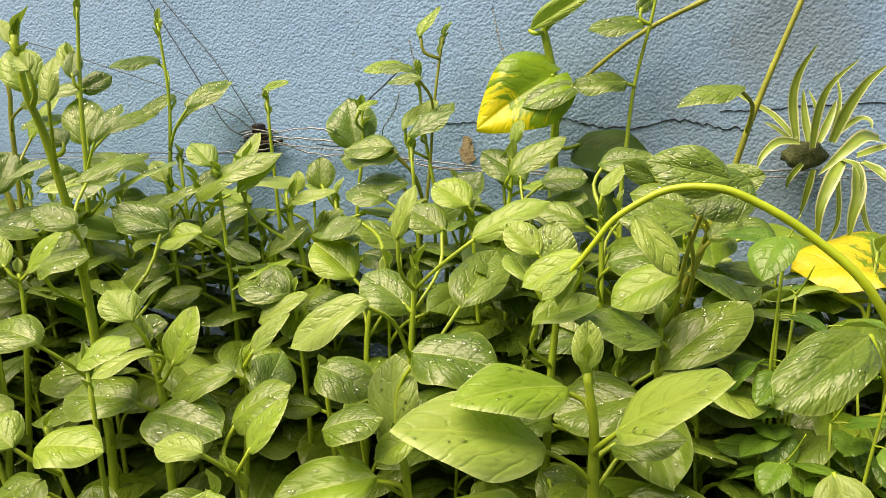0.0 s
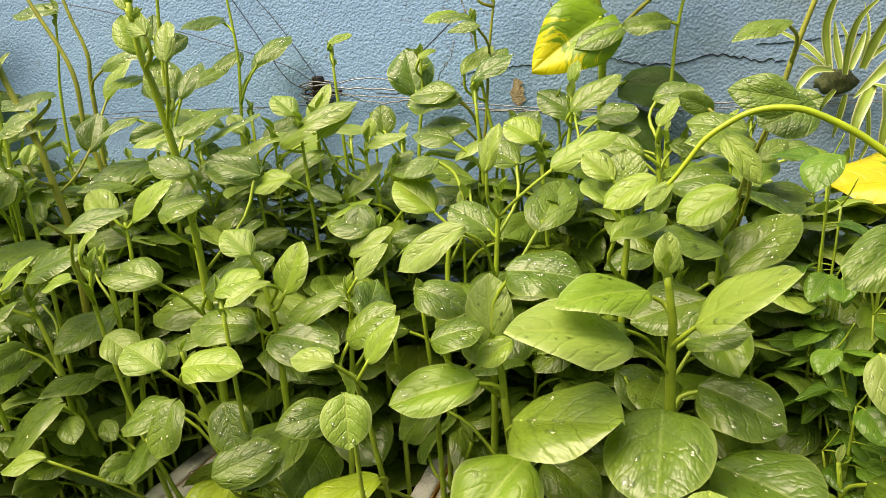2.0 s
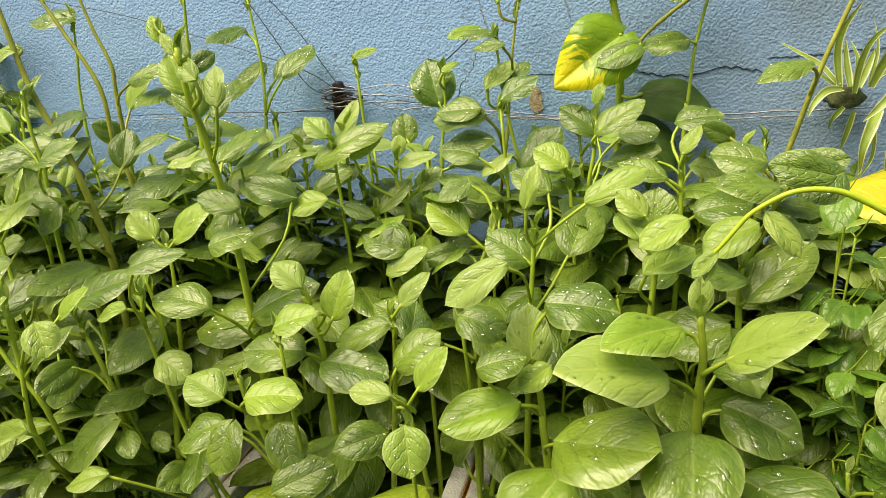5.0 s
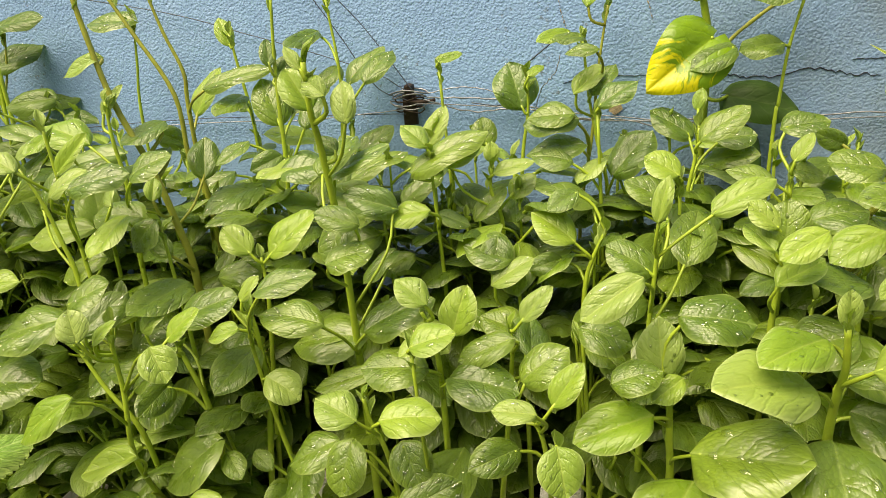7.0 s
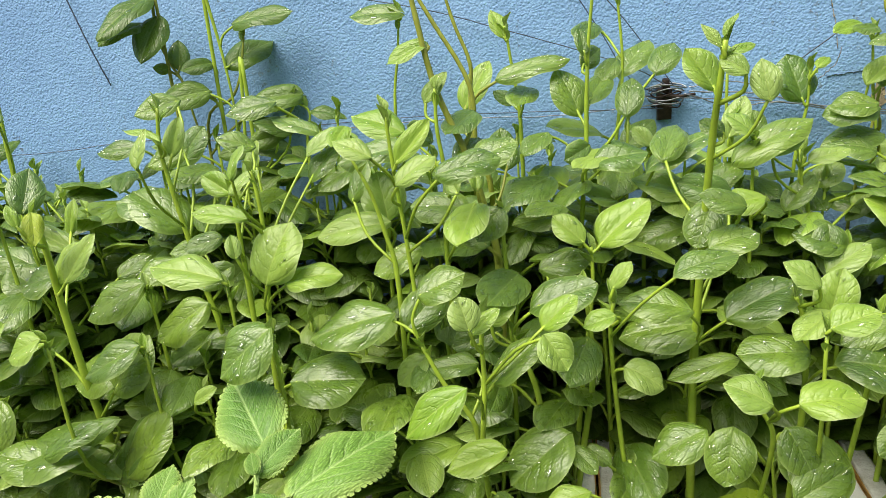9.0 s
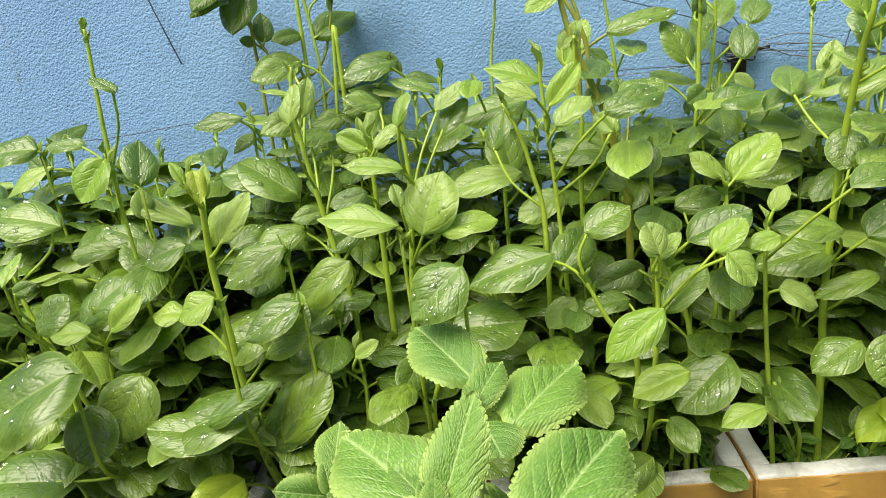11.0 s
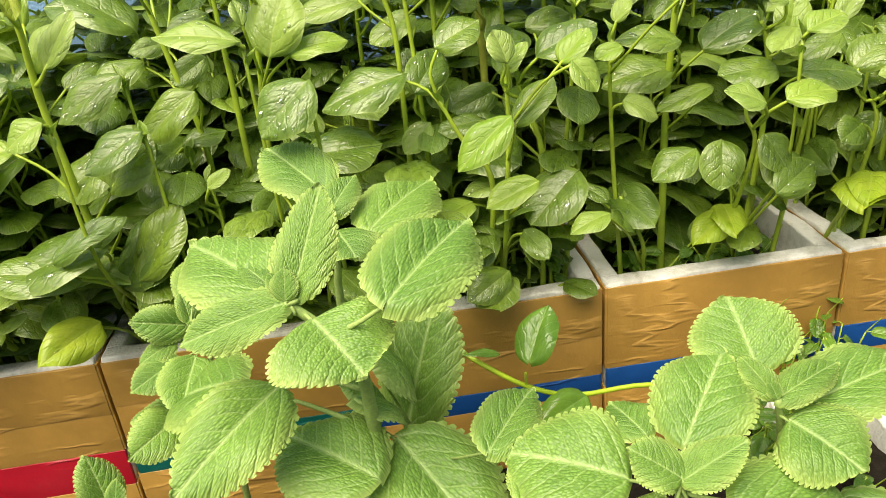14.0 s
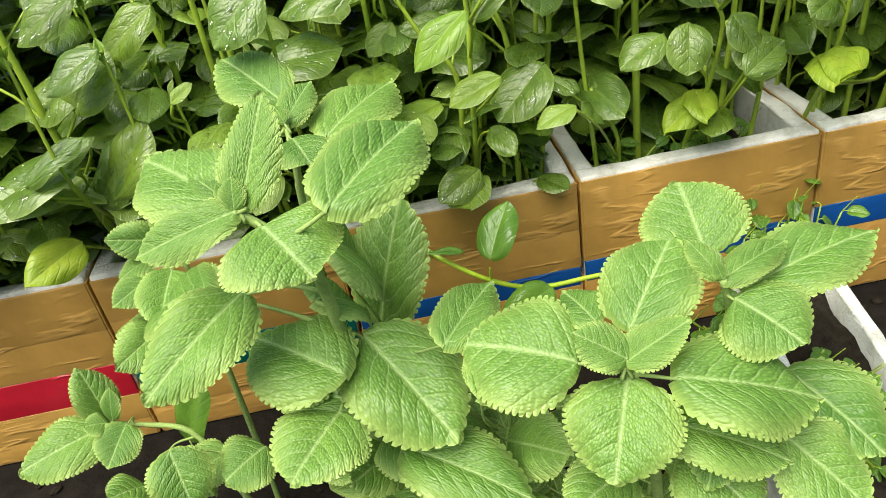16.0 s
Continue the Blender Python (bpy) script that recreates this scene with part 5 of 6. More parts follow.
spinach([(-1.204, 0.85, 0.215), (-1.204, 0.85, 0.447), (-1.204, 0.85, 0.572), (-1.22, 0.85, 0.662), (-1.232, 0.85, 0.738), (-1.243, 0.85, 0.812), (-1.248, 0.85, 0.867), (-1.241, 0.85, 0.918)], [
    ("y", -1.234, 0.756, 0.853, -23, 63, -10, 0.055, 0.039),
    ("m", -1.267, 0.961, 0.842, 121, -22, -50, 0.064, 0.045),
    ("m", -1.271, 0.902, 0.683, 122, -18, -26, 0.083, 0.059),
    ("m", -1.184, 0.869, 0.682, 122, -28, -66, 0.056, 0.042),
    ("m", -1.237, 0.897, 0.705, 114, -9, -51, 0.049, 0.034),
    ("m", -1.261, 0.958, 0.916, 122, -13, -43, 0.07, 0.049),
    ("m", -1.22, 0.955, 0.809, 144, 0, -23, 0.076, 0.054),
    ("m", -1.229, 0.88, 0.571, 156, -10, -26, 0.087, 0.061),
    ("y", -1.236, 0.831, 0.876, 85, 18, -4, 0.056, 0.035),
    ("y", -1.239, 0.859, 0.848, -41, 67, 44, 0.058, 0.033),
    ("m", -1.19, 0.795, 0.657, 110, -36, -34, 0.092, 0.069),
    ], 0.006)
spinach([(-1.148, 0.84, 0.215), (-1.148, 0.84, 0.492), (-1.148, 0.84, 0.641), (-1.149, 0.84, 0.688), (-1.149, 0.84, 0.77), (-1.148, 0.84, 0.817)], [
    ("y", -1.149, 0.835, 0.8, 71, 29, -62, 0.052, 0.037),
    ("y", -1.138, 0.803, 0.806, -70, 33, 20, 0.051, 0.036),
    ("m", -1.133, 0.905, 0.849, 112, 15, -42, 0.057, 0.04),
    ("m", -1.155, 0.794, 0.75, 109, -16, -45, 0.052, 0.037),
    ("y", -1.153, 0.908, 0.8, -17, 58, -25, 0.062, 0.041),
    ], 0.006)
spinach([(-1.111, 0.8, 0.215), (-1.111, 0.8, 0.454), (-1.111, 0.8, 0.583), (-1.102, 0.8, 0.682), (-1.096, 0.8, 0.76), (-1.097, 0.8, 0.806), (-1.101, 0.8, 0.837)], [
    ("y", -1.096, 0.723, 0.843, -41, 60, -4, 0.045, 0.032),
    ("y", -1.058, 0.897, 0.833, -70, 35, 17, 0.062, 0.043),
    ("m", -1.053, 0.89, 0.804, -67, 41, 31, 0.064, 0.045),
    ("y", -1.103, 0.72, 0.744, 36, 64, -5, 0.032, 0.022),
    ("y", -1.083, 0.75, 0.697, -62, 56, 42, 0.088, 0.09),
    ("y", -1.061, 0.756, 0.698, -88, 4, 27, 0.078, 0.055),
    ("y", -1.098, 0.76, 0.784, 89, 6, -26, 0.078, 0.036),
    ], 0.006)
spinach([(-1.078, 1.05, 0.215), (-1.069, 1.05, 0.544), (-1.064, 1.05, 0.721), (-1.058, 1.05, 0.796), (-1.05, 1.05, 0.876)], [
    ("m", -1.06, 0.958, 0.858, 86, 16, -17, 0.071, 0.05),
    ("m", -1.146, 1.031, 0.75, 173, -7, -29, 0.085, 0.06),
    ("m", -1.089, 0.949, 0.704, 173, -3, -19, 0.06, 0.042),
    ("m", -1.119, 0.969, 0.903, 112, -12, -32, 0.076, 0.054),
    ], 0.0045)
spinach([(-0.967, 0.95, 0.215), (-0.967, 0.95, 0.51), (-0.967, 0.95, 0.669), (-0.966, 0.95, 0.723), (-0.971, 0.95, 0.763)], [
    ("y", -1.001, 0.912, 0.871, 171, -23, -4, 0.052, 0.037),
    ("m", -0.923, 0.967, 0.828, 104, -10, -20, 0.11, 0.077),
    ("y", -0.954, 0.917, 0.728, 40, 67, -16, 0.076, 0.072),
    ("y", -0.942, 0.884, 0.738, 97, -11, -29, 0.111, 0.06),
    ], 0.005)
spinach([(-0.807, 0.79, 0.215), (-0.807, 0.719, 0.399), (-0.807, 0.68, 0.498), (-0.8, 0.68, 0.592), (-0.8, 0.68, 0.652), (-0.794, 0.68, 0.681)], [
    ("m", -0.791, 0.685, 0.591, -67, 38, 13, 0.081, 0.057),
    ("m", -0.791, 0.662, 0.455, -159, -24, 22, 0.055, 0.039),
    ("y", -0.807, 0.633, 0.683, 53, 63, -24, 0.041, 0.044),
    ("y", -0.807, 0.655, 0.67, -75, 39, 30, 0.043, 0.027),
    ("y", -0.731, 0.687, 0.661, -75, 38, 29, 0.057, 0.044),
    ("y", -0.727, 0.647, 0.674, -127, -50, 23, 0.048, 0.055),
    ("y", -0.81, 0.607, 0.629, 112, -38, -27, 0.089, 0.054),
    ("y", -0.773, 0.639, 0.531, 98, -17, -23, 0.076, 0.054),
    ], 0.0055)
spinach([(-0.712, 0.84, 0.215), (-0.684, 0.84, 0.497), (-0.668, 0.84, 0.649), (-0.669, 0.84, 0.708)], [
    ("y", -0.659, 0.841, 0.708, -74, 38, 29, 0.089, 0.071),
    ("y", -0.677, 0.829, 0.717, 76, 37, -31, 0.055, 0.045),
    ], 0.005)
spinach([(-0.616, 0.79, 0.215), (-0.638, 0.757, 0.482), (-0.65, 0.74, 0.626), (-0.646, 0.74, 0.673)], [
    ("m", -0.584, 0.65, 0.742, -77, 10, 22, 0.066, 0.046),
    ("y", -0.648, 0.726, 0.694, -68, 48, 29, 0.039, 0.027),
    ("y", -0.645, 0.706, 0.669, 99, -16, -26, 0.041, 0.036),
    ("y", -0.635, 0.731, 0.591, -108, -30, 26, 0.054, 0.053),
    ], 0.005)

spinach([(-0.526, 0.966, 0.215), (-0.522, 0.956, 0.534), (-0.526, 0.944, 0.737)], [
    ("y", -0.526, 0.936, 0.747, 86, 13, -30, 0.087, 0.062),
    ("m", -0.528, 0.936, 0.705, 102, -19, -27, 0.072, 0.061),
    ], 0.005)
spinach([(-0.459, 1.108, 0.215), (-0.455, 1.098, 0.639), (-0.459, 1.086, 0.911)], [
    ("y", -0.459, 1.078, 0.921, -83, 14, 31, 0.039, 0.023),
    ], 0.005)
spinach([(-0.45, 0.961, 0.215), (-0.446, 0.951, 0.582), (-0.45, 0.939, 0.817)], [
    ("m", -0.474, 0.929, 0.795, -81, 22, 28, 0.116, 0.063),
    ("y", -0.45, 0.931, 0.827, 77, 34, -28, 0.05, 0.039),
    ("y", -0.443, 0.888, 0.754, 99, -15, -30, 0.065, 0.049),
    ], 0.005)
spinach([(-0.779, 0.82, 0.215), (-0.775, 0.81, 0.554), (-0.779, 0.798, 0.77)], [
    ("m", -0.779, 0.79, 0.78, 130, -51, -27, 0.052, 0.06),
    ], 0.005)
spinach([(-1.104, 0.79, 0.215), (-1.1, 0.697, 0.526), (-1.104, 0.685, 0.723)], [
    ("y", -1.104, 0.677, 0.733, 88, 7, -24, 0.1, 0.058),
    ], 0.005)
spinach([(-1.287, 0.974, 0.215), (-1.283, 0.964, 0.521), (-1.287, 0.952, 0.715)], [
    ("m", -1.287, 0.944, 0.725, 80, 31, -23, 0.102, 0.097),
    ], 0.005)
spinach([(-1.307, 1.033, 0.215), (-1.303, 1.023, 0.572), (-1.307, 1.011, 0.8)], [
    ("m", -1.307, 1.003, 0.81, -68, 48, 44, 0.073, 0.062),
    ], 0.005)
spinach([(-1.034, 0.79, 0.215), (-1.03, 0.646, 0.501), (-1.034, 0.634, 0.682)], [
    ("m", -1.034, 0.626, 0.692, 115, -42, -33, 0.081, 0.089),
    ], 0.005)
spinach([(-1.275, 0.816, 0.215), (-1.271, 0.806, 0.5), (-1.275, 0.794, 0.68)], [
    ("m", -1.275, 0.786, 0.69, 107, -31, -33, 0.1, 0.069),
    ], 0.005)
spinach([(-1.289, 0.79, 0.215), (-1.285, 0.697, 0.357), (-1.289, 0.685, 0.442)], [
    ("m", -1.289, 0.677, 0.452, -72, 50, 38, 0.117, 0.077),
    ], 0.005)
spinach([(-0.427, 0.79, 0.215), (-0.423, 0.682, 0.488), (-0.427, 0.67, 0.66)], [
    ("y", -0.427, 0.662, 0.67, -84, 16, 23, 0.054, 0.062),
    ], 0.005)
spinach([(-0.336, 0.923, 0.215), (-0.332, 0.913, 0.497), (-0.336, 0.901, 0.675)], [
    ("m", -0.336, 0.893, 0.685, 86, 12, -29, 0.071, 0.082),
    ("y", -0.368, 0.871, 0.654, -79, 28, 30, 0.067, 0.048),
    ], 0.005)
spinach([(-0.229, 1.044, 0.215), (-0.225, 1.034, 0.6), (-0.229, 1.022, 0.846)], [
    ("m", -0.266, 1.023, 0.78, 89, 5, -30, 0.058, 0.067),
    ("m", -0.229, 1.014, 0.856, -77, 27, 32, 0.064, 0.051),
    ], 0.005)
spinach([(-0.128, 0.945, 0.215), (-0.124, 0.935, 0.556), (-0.128, 0.923, 0.773)], [
    ("y", -0.128, 0.915, 0.783, 80, 26, -31, 0.051, 0.054),
    ], 0.005)
spinach([(-0.269, 0.79, 0.215), (-0.265, 0.631, 0.44), (-0.269, 0.619, 0.58)], [
    ("y", -0.269, 0.611, 0.59, -160, -60, 7, 0.053, 0.061),
    ], 0.005)
spinach([(-0.248, 0.81, 0.215), (-0.244, 0.8, 0.469), (-0.248, 0.788, 0.629)], [
    ("m", -0.248, 0.78, 0.639, -103, -21, 25, 0.063, 0.071),
    ], 0.005)
spinach([(-1.501, 0.839, 0.215), (-1.497, 0.829, 0.582), (-1.501, 0.817, 0.817)], [
    ("y", -1.501, 0.809, 0.827, 125, -49, -39, 0.068, 0.078),
    ], 0.005)
spinach([(-1.322, 0.79, 0.215), (-1.318, 0.646, 0.495), (-1.322, 0.634, 0.672)], [
    ("y", -1.322, 0.626, 0.682, 108, -31, -32, 0.051, 0.059),
    ("m", -1.352, 0.652, 0.482, 89, 8, -23, 0.108, 0.077),
    ("m", -1.362, 0.629, 0.516, -81, 25, 28, 0.091, 0.041),
    ], 0.005)
spinach([(-1.525, 0.79, 0.215), (-1.521, 0.652, 0.444), (-1.525, 0.64, 0.586)], [
    ("m", -1.525, 0.632, 0.596, 106, -29, -31, 0.134, 0.148),
    ("m", -1.572, 0.643, 0.441, 92, 1, -22, 0.119, 0.116),
    ], 0.005)
spinach([(-1.471, 0.79, 0.215), (-1.467, 0.724, 0.417), (-1.471, 0.712, 0.541)], [
    ("m", -1.471, 0.704, 0.551, 143, -61, -32, 0.093, 0.106),
    ], 0.005)
spinach([(-1.242, 0.79, 0.215), (-1.238, 0.716, 0.47), (-1.242, 0.704, 0.63)], [
    ("m", -1.242, 0.696, 0.64, 106, -27, -30, 0.084, 0.061),
    ], 0.005)
spinach([(-1.681, 0.995, 0.215), (-1.677, 0.985, 0.583), (-1.681, 0.973, 0.818)], [
    ("m", -1.681, 0.965, 0.828, 95, -3, -31, 0.077, 0.088),
    ], 0.005)

# ---- thick lower growth of the spinach in every box ----
def undergrowth(x, y, h, count, seed, old=0.0):
    q = random.Random(seed)
    lean = Vector((q.uniform(-0.03, 0.03), q.uniform(-0.06, 0.0), 0))
    way = [Vector((x, y, 0.215)), Vector((x, y, 0.215 + (h - 0.215) * 0.5)) + lean * 0.4, Vector((x, y, h)) + lean]
    rows = []
    a0 = q.uniform(0, 360)
    for k in range(count):
        t = 0.12 + 0.86 * k / max(1, count - 1)
        p = smooth_way(way, 10)[min(20, int(t * 20))]
        az = a0 + 137.5 * k + q.uniform(-25, 25)
        az = (az + 180) % 360 - 180
        az = math.copysign(60 + abs(az) * 0.67, az)
        size = q.uniform(0.085, 0.13) * (1.12 - 0.38 * t)
        far = q.uniform(0.025, 0.05)
        d = Vector((-math.sin(radians(az)), math.cos(radians(az)), 0.25))
        b = p + d * far
        b.y = min(b.y, 1.125)
        mid = b + d * size * 0.5
        if mid.y < 1.0 and mid.z < 0.50 and min(abs(mid.x + 0.295), abs(mid.x + 0.664)) < 0.055:
            continue
        if b.z < 0.40 and b.y + size * math.cos(radians(az)) < 0.76:
            continue
        # old: share of leaves in the darkened green, for age and painted shade
        kind = "w" if q.random() < old else "u" if t < 0.9 or q.random() < 0.5 else "y"
        rows.append((kind, b.x, b.y, b.z, az, q.uniform(-28, 14), q.uniform(-20, 20), size, size * q.uniform(0.68, 0.8)))
    spinach(way, rows, q.uniform(0.0035, 0.0055))


grow = random.Random(5)
for k in range(-4, 3):
    for i in range(5):
        for j in range(6):
            x = SEAMS[k + 4] + 0.05 + 0.066 * i + grow.uniform(-0.02, 0.02)
            y = min(0.80 + 0.082 * j, 1.145) + grow.uniform(-0.025, 0.025)
            if (k == 0 and (j < 2 or (j == 2 and i > 2))) or (k == 1 and j == 0):
                continue
            tall = (0.47, 0.57, 0.67, 0.75, 0.79, 0.70)[j] * (0.95 if x > 0.12 else 1.0) + (0.03 if j > 2 and -1.3 < x < -0.55 else 0.0)
            undergrowth(x, y, tall + grow.uniform(-0.06, 0.03), grow.randint(12, 15) + (9 if j > 2 else 0), grow.randint(0, 9999), 0.35 if j > 2 else 0.12)

# ---- borage in front of the boxes ----
BORAGE = [blade("leaf", M["borage"], broad(c, tip, 0.42), cols=10, droop=d, cup=k, wave=0.045, quilt=0.009, veins=6.5, heart=0.05, teeth=19, seed=60 + s, tooth=0.042)
          for s, (c, tip, d, k) in enumerate([(0.42, 0.84, 0.16, 0.06), (0.44, 0.92, 0.24, 0.07), (0.40, 0.78, 0.10, 0.10), (0.45, 0.88, 0.20, 0.03)])]
PLAIN = [blade("leaf", M["weed"], ovate(0.5, 0.75, 0.06), droop=0.12, cup=0.12, heart=0.05, seed=71)]


def borage(way, leaves, r):
    way = [Vector(p) for p in way]
    d = (way[0] - way[1]).normalized()
    foot = way[0] + Vector((d.x * 0.1, d.y * 0.1, 0))
    floor = 0.0 if foot.x < -0.61 or foot.y > 0.44 else 0.21
    foot.z = floor
    if way[0].z - foot.z > 0.02:
        way = [foot, *way]
    base = way[0]
    plant = thing("borage_plant", base, "bright green borage with thick scalloped hairy leaves", "plant", "borage plants")
    bm = bmesh.new()
    tube(bm, [p - base for p in way], r * 0.62, r * 0.32, 8, 5, 0.08)
    fine = smooth_way(way, 6)
    for kind, x, y, z, heading, pitch, roll, length, width in leaves:
        b = Vector((x, y, z))
        near = min(fine, key=lambda p: (p - b).length + 0.5 * max(0, p.z - b.z))
        if 0.004 < (near - b).length < 0.22:
            out = (Matrix.Rotation(radians(heading), 3, "Z") @ Matrix.Rotation(radians(pitch), 3, "X")) @ Vector((0, 1, 0))
            mid = near * 0.45 + (b - out * 0.02) * 0.55
            tube(bm, [near - base, mid - base - Vector((0, 0, 0.003)), b - base + out * length * 0.02 - Vector((0, 0, 0.002))], r * 0.22, r * 0.13, 6, 3)
    part("stem", bm, M["stem_bor"], plant, "hairy pale green stem")
    for kind, x, y, z, heading, pitch, roll, length, width in leaves:
        leaf_at(rnd.choice(BORAGE if kind == "b" else PLAIN), "leaf", plant, x, y, z, heading, pitch, roll, length, width)
    return plant


borage([(-1.01, 0.39, 0.322), (-1.009, 0.35, 0.44), (-1.012, 0.33, 0.504), (-1.034, 0.333, 0.546), (-1.064, 0.335, 0.58)], [
    ("b", -1.058, 0.338, 0.58, -34, 48, 21, 0.103, 0.056),
    ("b", -1.065, 0.335, 0.582, 43, 6, -12, 0.14, 0.096),
    ("b", -1.063, 0.335, 0.582, 41, 14, -11, 0.069, 0.031),
    ("b", -1.063, 0.33, 0.584, -8, 46, 10, 0.029, 0.024),
    ("b", -1.061, 0.333, 0.583, 41, 40, -12, 0.029, 0.02),
    ("b", -1.064, 0.329, 0.582, 100, -12, -25, 0.091, 0.053),
    ("b", -1.043, 0.322, 0.567, -145, -25, 9, 0.07, 0.115),
    ("b", -0.98, 0.3, 0.586, -37, 2, 16, 0.151, 0.094),
    ("b", -1.088, 0.358, 0.482, 140, -15, -19, 0.133, 0.087),
    ("b", -1.012, 0.31, 0.399, 53, 5, -13, 0.115, 0.11),
    ("b", -0.989, 0.37, 0.391, -147, -27, 9, 0.147, 0.124),
    ("b", -1.024, 0.3, 0.36, 152, 1, -13, 0.091, 0.095),
    ("b", -1.145, 0.431, 0.444, 53, -30, -18, 0.132, 0.103),
    ("b", -1.022, 0.36, 0.456, -35, -46, 29, 0.105, 0.084),
    ], 0.013)
borage([(-1.031, 0.5, 0.447), (-1.027, 0.5, 0.524), (-1.028, 0.525, 0.57)], [
    ("b", -1.032, 0.56, 0.586, 39, 17, -13, 0.108, 0.08),
    ("b", -1.029, 0.53, 0.57, -35, 20, 18, 0.065, 0.043),
    ("b", -0.987, 0.521, 0.552, -35, -2, 17, 0.153, 0.09),
    ("b", -1.022, 0.5, 0.564, -163, -8, 4, 0.061, 0.069),
    ("b", -1.028, 0.52, 0.575, 28, 30, -9, 0.026, 0.018),
    ], 0.009)
borage([(-1.216, 0.47, 0.132), (-1.245, 0.485, 0.207), (-1.306, 0.495, 0.227), (-1.339, 0.5, 0.236)], [
    ("b", -1.339, 0.5, 0.238, 45, 75, -9, 0.083, 0.053),
    ("b", -1.33, 0.49, 0.247, -55, 67, 42, 0.044, 0.027),
    ("b", -1.346, 0.49, 0.237, 119, -3, -21, 0.104, 0.078),
    ("b", -1.312, 0.48, 0.245, 160, -21, -16, 0.057, 0.058),
    ("b", -1.334, 0.485, 0.248, 125, 25, -23, 0.029, 0.037),
    ("b", -1.277, 0.46, 0.197, -135, -17, 6, 0.089, 0.057),
    ("p", -1.259, 0.5, 0.18, -90, 63, 46, 0.104, 0.059),
    ], 0.008)
borage([(-0.727, 0.25, 0.262), (-0.753, 0.225, 0.365), (-0.763, 0.22, 0.42)], [
    ("b", -0.751, 0.241, 0.444, -43, 17, 8, 0.108, 0.09),
    ("b", -0.802, 0.235, 0.422, 65, 0, -18, 0.108, 0.117),
    ("b", -0.764, 0.215, 0.408, 153, -35, -3, 0.089, 0.101),
    ("b", -0.723, 0.2, 0.413, -99, -23, 19, 0.135, 0.103),
    ("b", -0.764, 0.215, 0.432, 68, 29, -21, 0.051, 0.047),
    ("b", -0.764, 0.215, 0.429, -87, 25, 18, 0.064, 0.044),
    ("b", -0.765, 0.215, 0.425, 46, 56, -24, 0.013, 0.013),
    ("b", -0.765, 0.215, 0.425, -41, 29, 7, 0.015, 0.011),
    ("b", -0.737, 0.2, 0.366, -117, -20, 18, 0.115, 0.072),
    ], 0.011)
borage([(-0.624, 0.3, 0.345), (-0.645, 0.275, 0.413), (-0.659, 0.263, 0.455)], [
    ("b", -0.661, 0.297, 0.463, 0, 29, -9, 0.079, 0.1),
    ("b", -0.628, 0.275, 0.431, -80, 3, 16, 0.146, 0.082),
    ("b", -0.649, 0.258, 0.435, -150, -17, 18, 0.07, 0.091),
    ("b", -0.658, 0.265, 0.454, -69, 3, 14, 0.081, 0.038),
    ("b", -0.66, 0.265, 0.456, 36, 35, -21, 0.045, 0.028),
    ("b", -0.66, 0.262, 0.457, 10, 39, -13, 0.017, 0.015),
    ("b", -0.595, 0.25, 0.339, -154, -22, 17, 0.108, 0.094),
    ], 0.01)
borage([(-0.97, 0.42, 0.266), (-0.969, 0.43, 0.317), (-0.974, 0.45, 0.341)], [
    ("b", -0.976, 0.458, 0.335, -51, 58, 24, 0.157, 0.101),
    ("b", -1.01, 0.45, 0.463, -38, -52, 38, 0.102, 0.15),
    ("b", -0.91, 0.288, 0.428, -38, 0, 12, 0.1, 0.06),
    ("b", -0.777, 0.263, 0.441, 14, -8, -10, 0.06, 0.051),
    ("b", -0.971, 0.3, 0.296, -125, -14, 13, 0.143, 0.09),
    ("b", -1.099, 0.45, 0.3, -123, -28, 14, 0.062, 0.061),
    ("b", -0.992, 0.4, 0.256, 64, 3, -15, 0.16, 0.073),
    ], 0.008)
borage([(-0.70, 0.24, 0.21), (-0.705, 0.22, 0.27), (-0.71, 0.20, 0.32)], [
    ("b", -0.715, 0.2, 0.318, -145, -27, 15, 0.082, 0.093),
    ("b", -0.626, 0.19, 0.321, -143, -29, 18, 0.086, 0.088),
    ("b", -0.764, 0.22, 0.288, 126, 8, -10, 0.086, 0.071),
    ("b", -0.668, 0.22, 0.357, 143, -31, -3, 0.088, 0.065),
    ], 0.008)
borage([(-1.16, 0.44, 0.0), (-1.155, 0.43, 0.10), (-1.15, 0.42, 0.19)], [
    ("b", -1.24, 0.4, 0.26, -160, -55, -2, 0.074, 0.076),
    ("b", -1.142, 0.42, 0.218, 130, -8, -17, 0.062, 0.077),
    ("b", -1.197, 0.45, 0.192, 121, -2, -19, 0.058, 0.064),
    ("b", -1.293, 0.42, 0.195, 145, 29, -22, 0.056, 0.057),
    ], 0.008)
borage([(-0.864, 0.36, 0.148), (-0.87, 0.35, 0.238)], [
    ("b", -0.869, 0.36, 0.228, 144, 20, -36, 0.107, 0.079),
    ("b", -0.861, 0.33, 0.239, -153, 25, 41, 0.104, 0.077),
    ("b", -0.992, 0.4, 0.184, 157, 25, -39, 0.103, 0.078),
    ("b", -0.989, 0.38, 0.243, -159, 5, 16, 0.099, 0.073),
    ("b", -0.89, 0.237, 0.405, -33, -15, 35, 0.071, 0.054),
    ("b", -0.929, 0.358, 0.342, -169, 6, 13, 0.069, 0.051),
    ], 0.008)
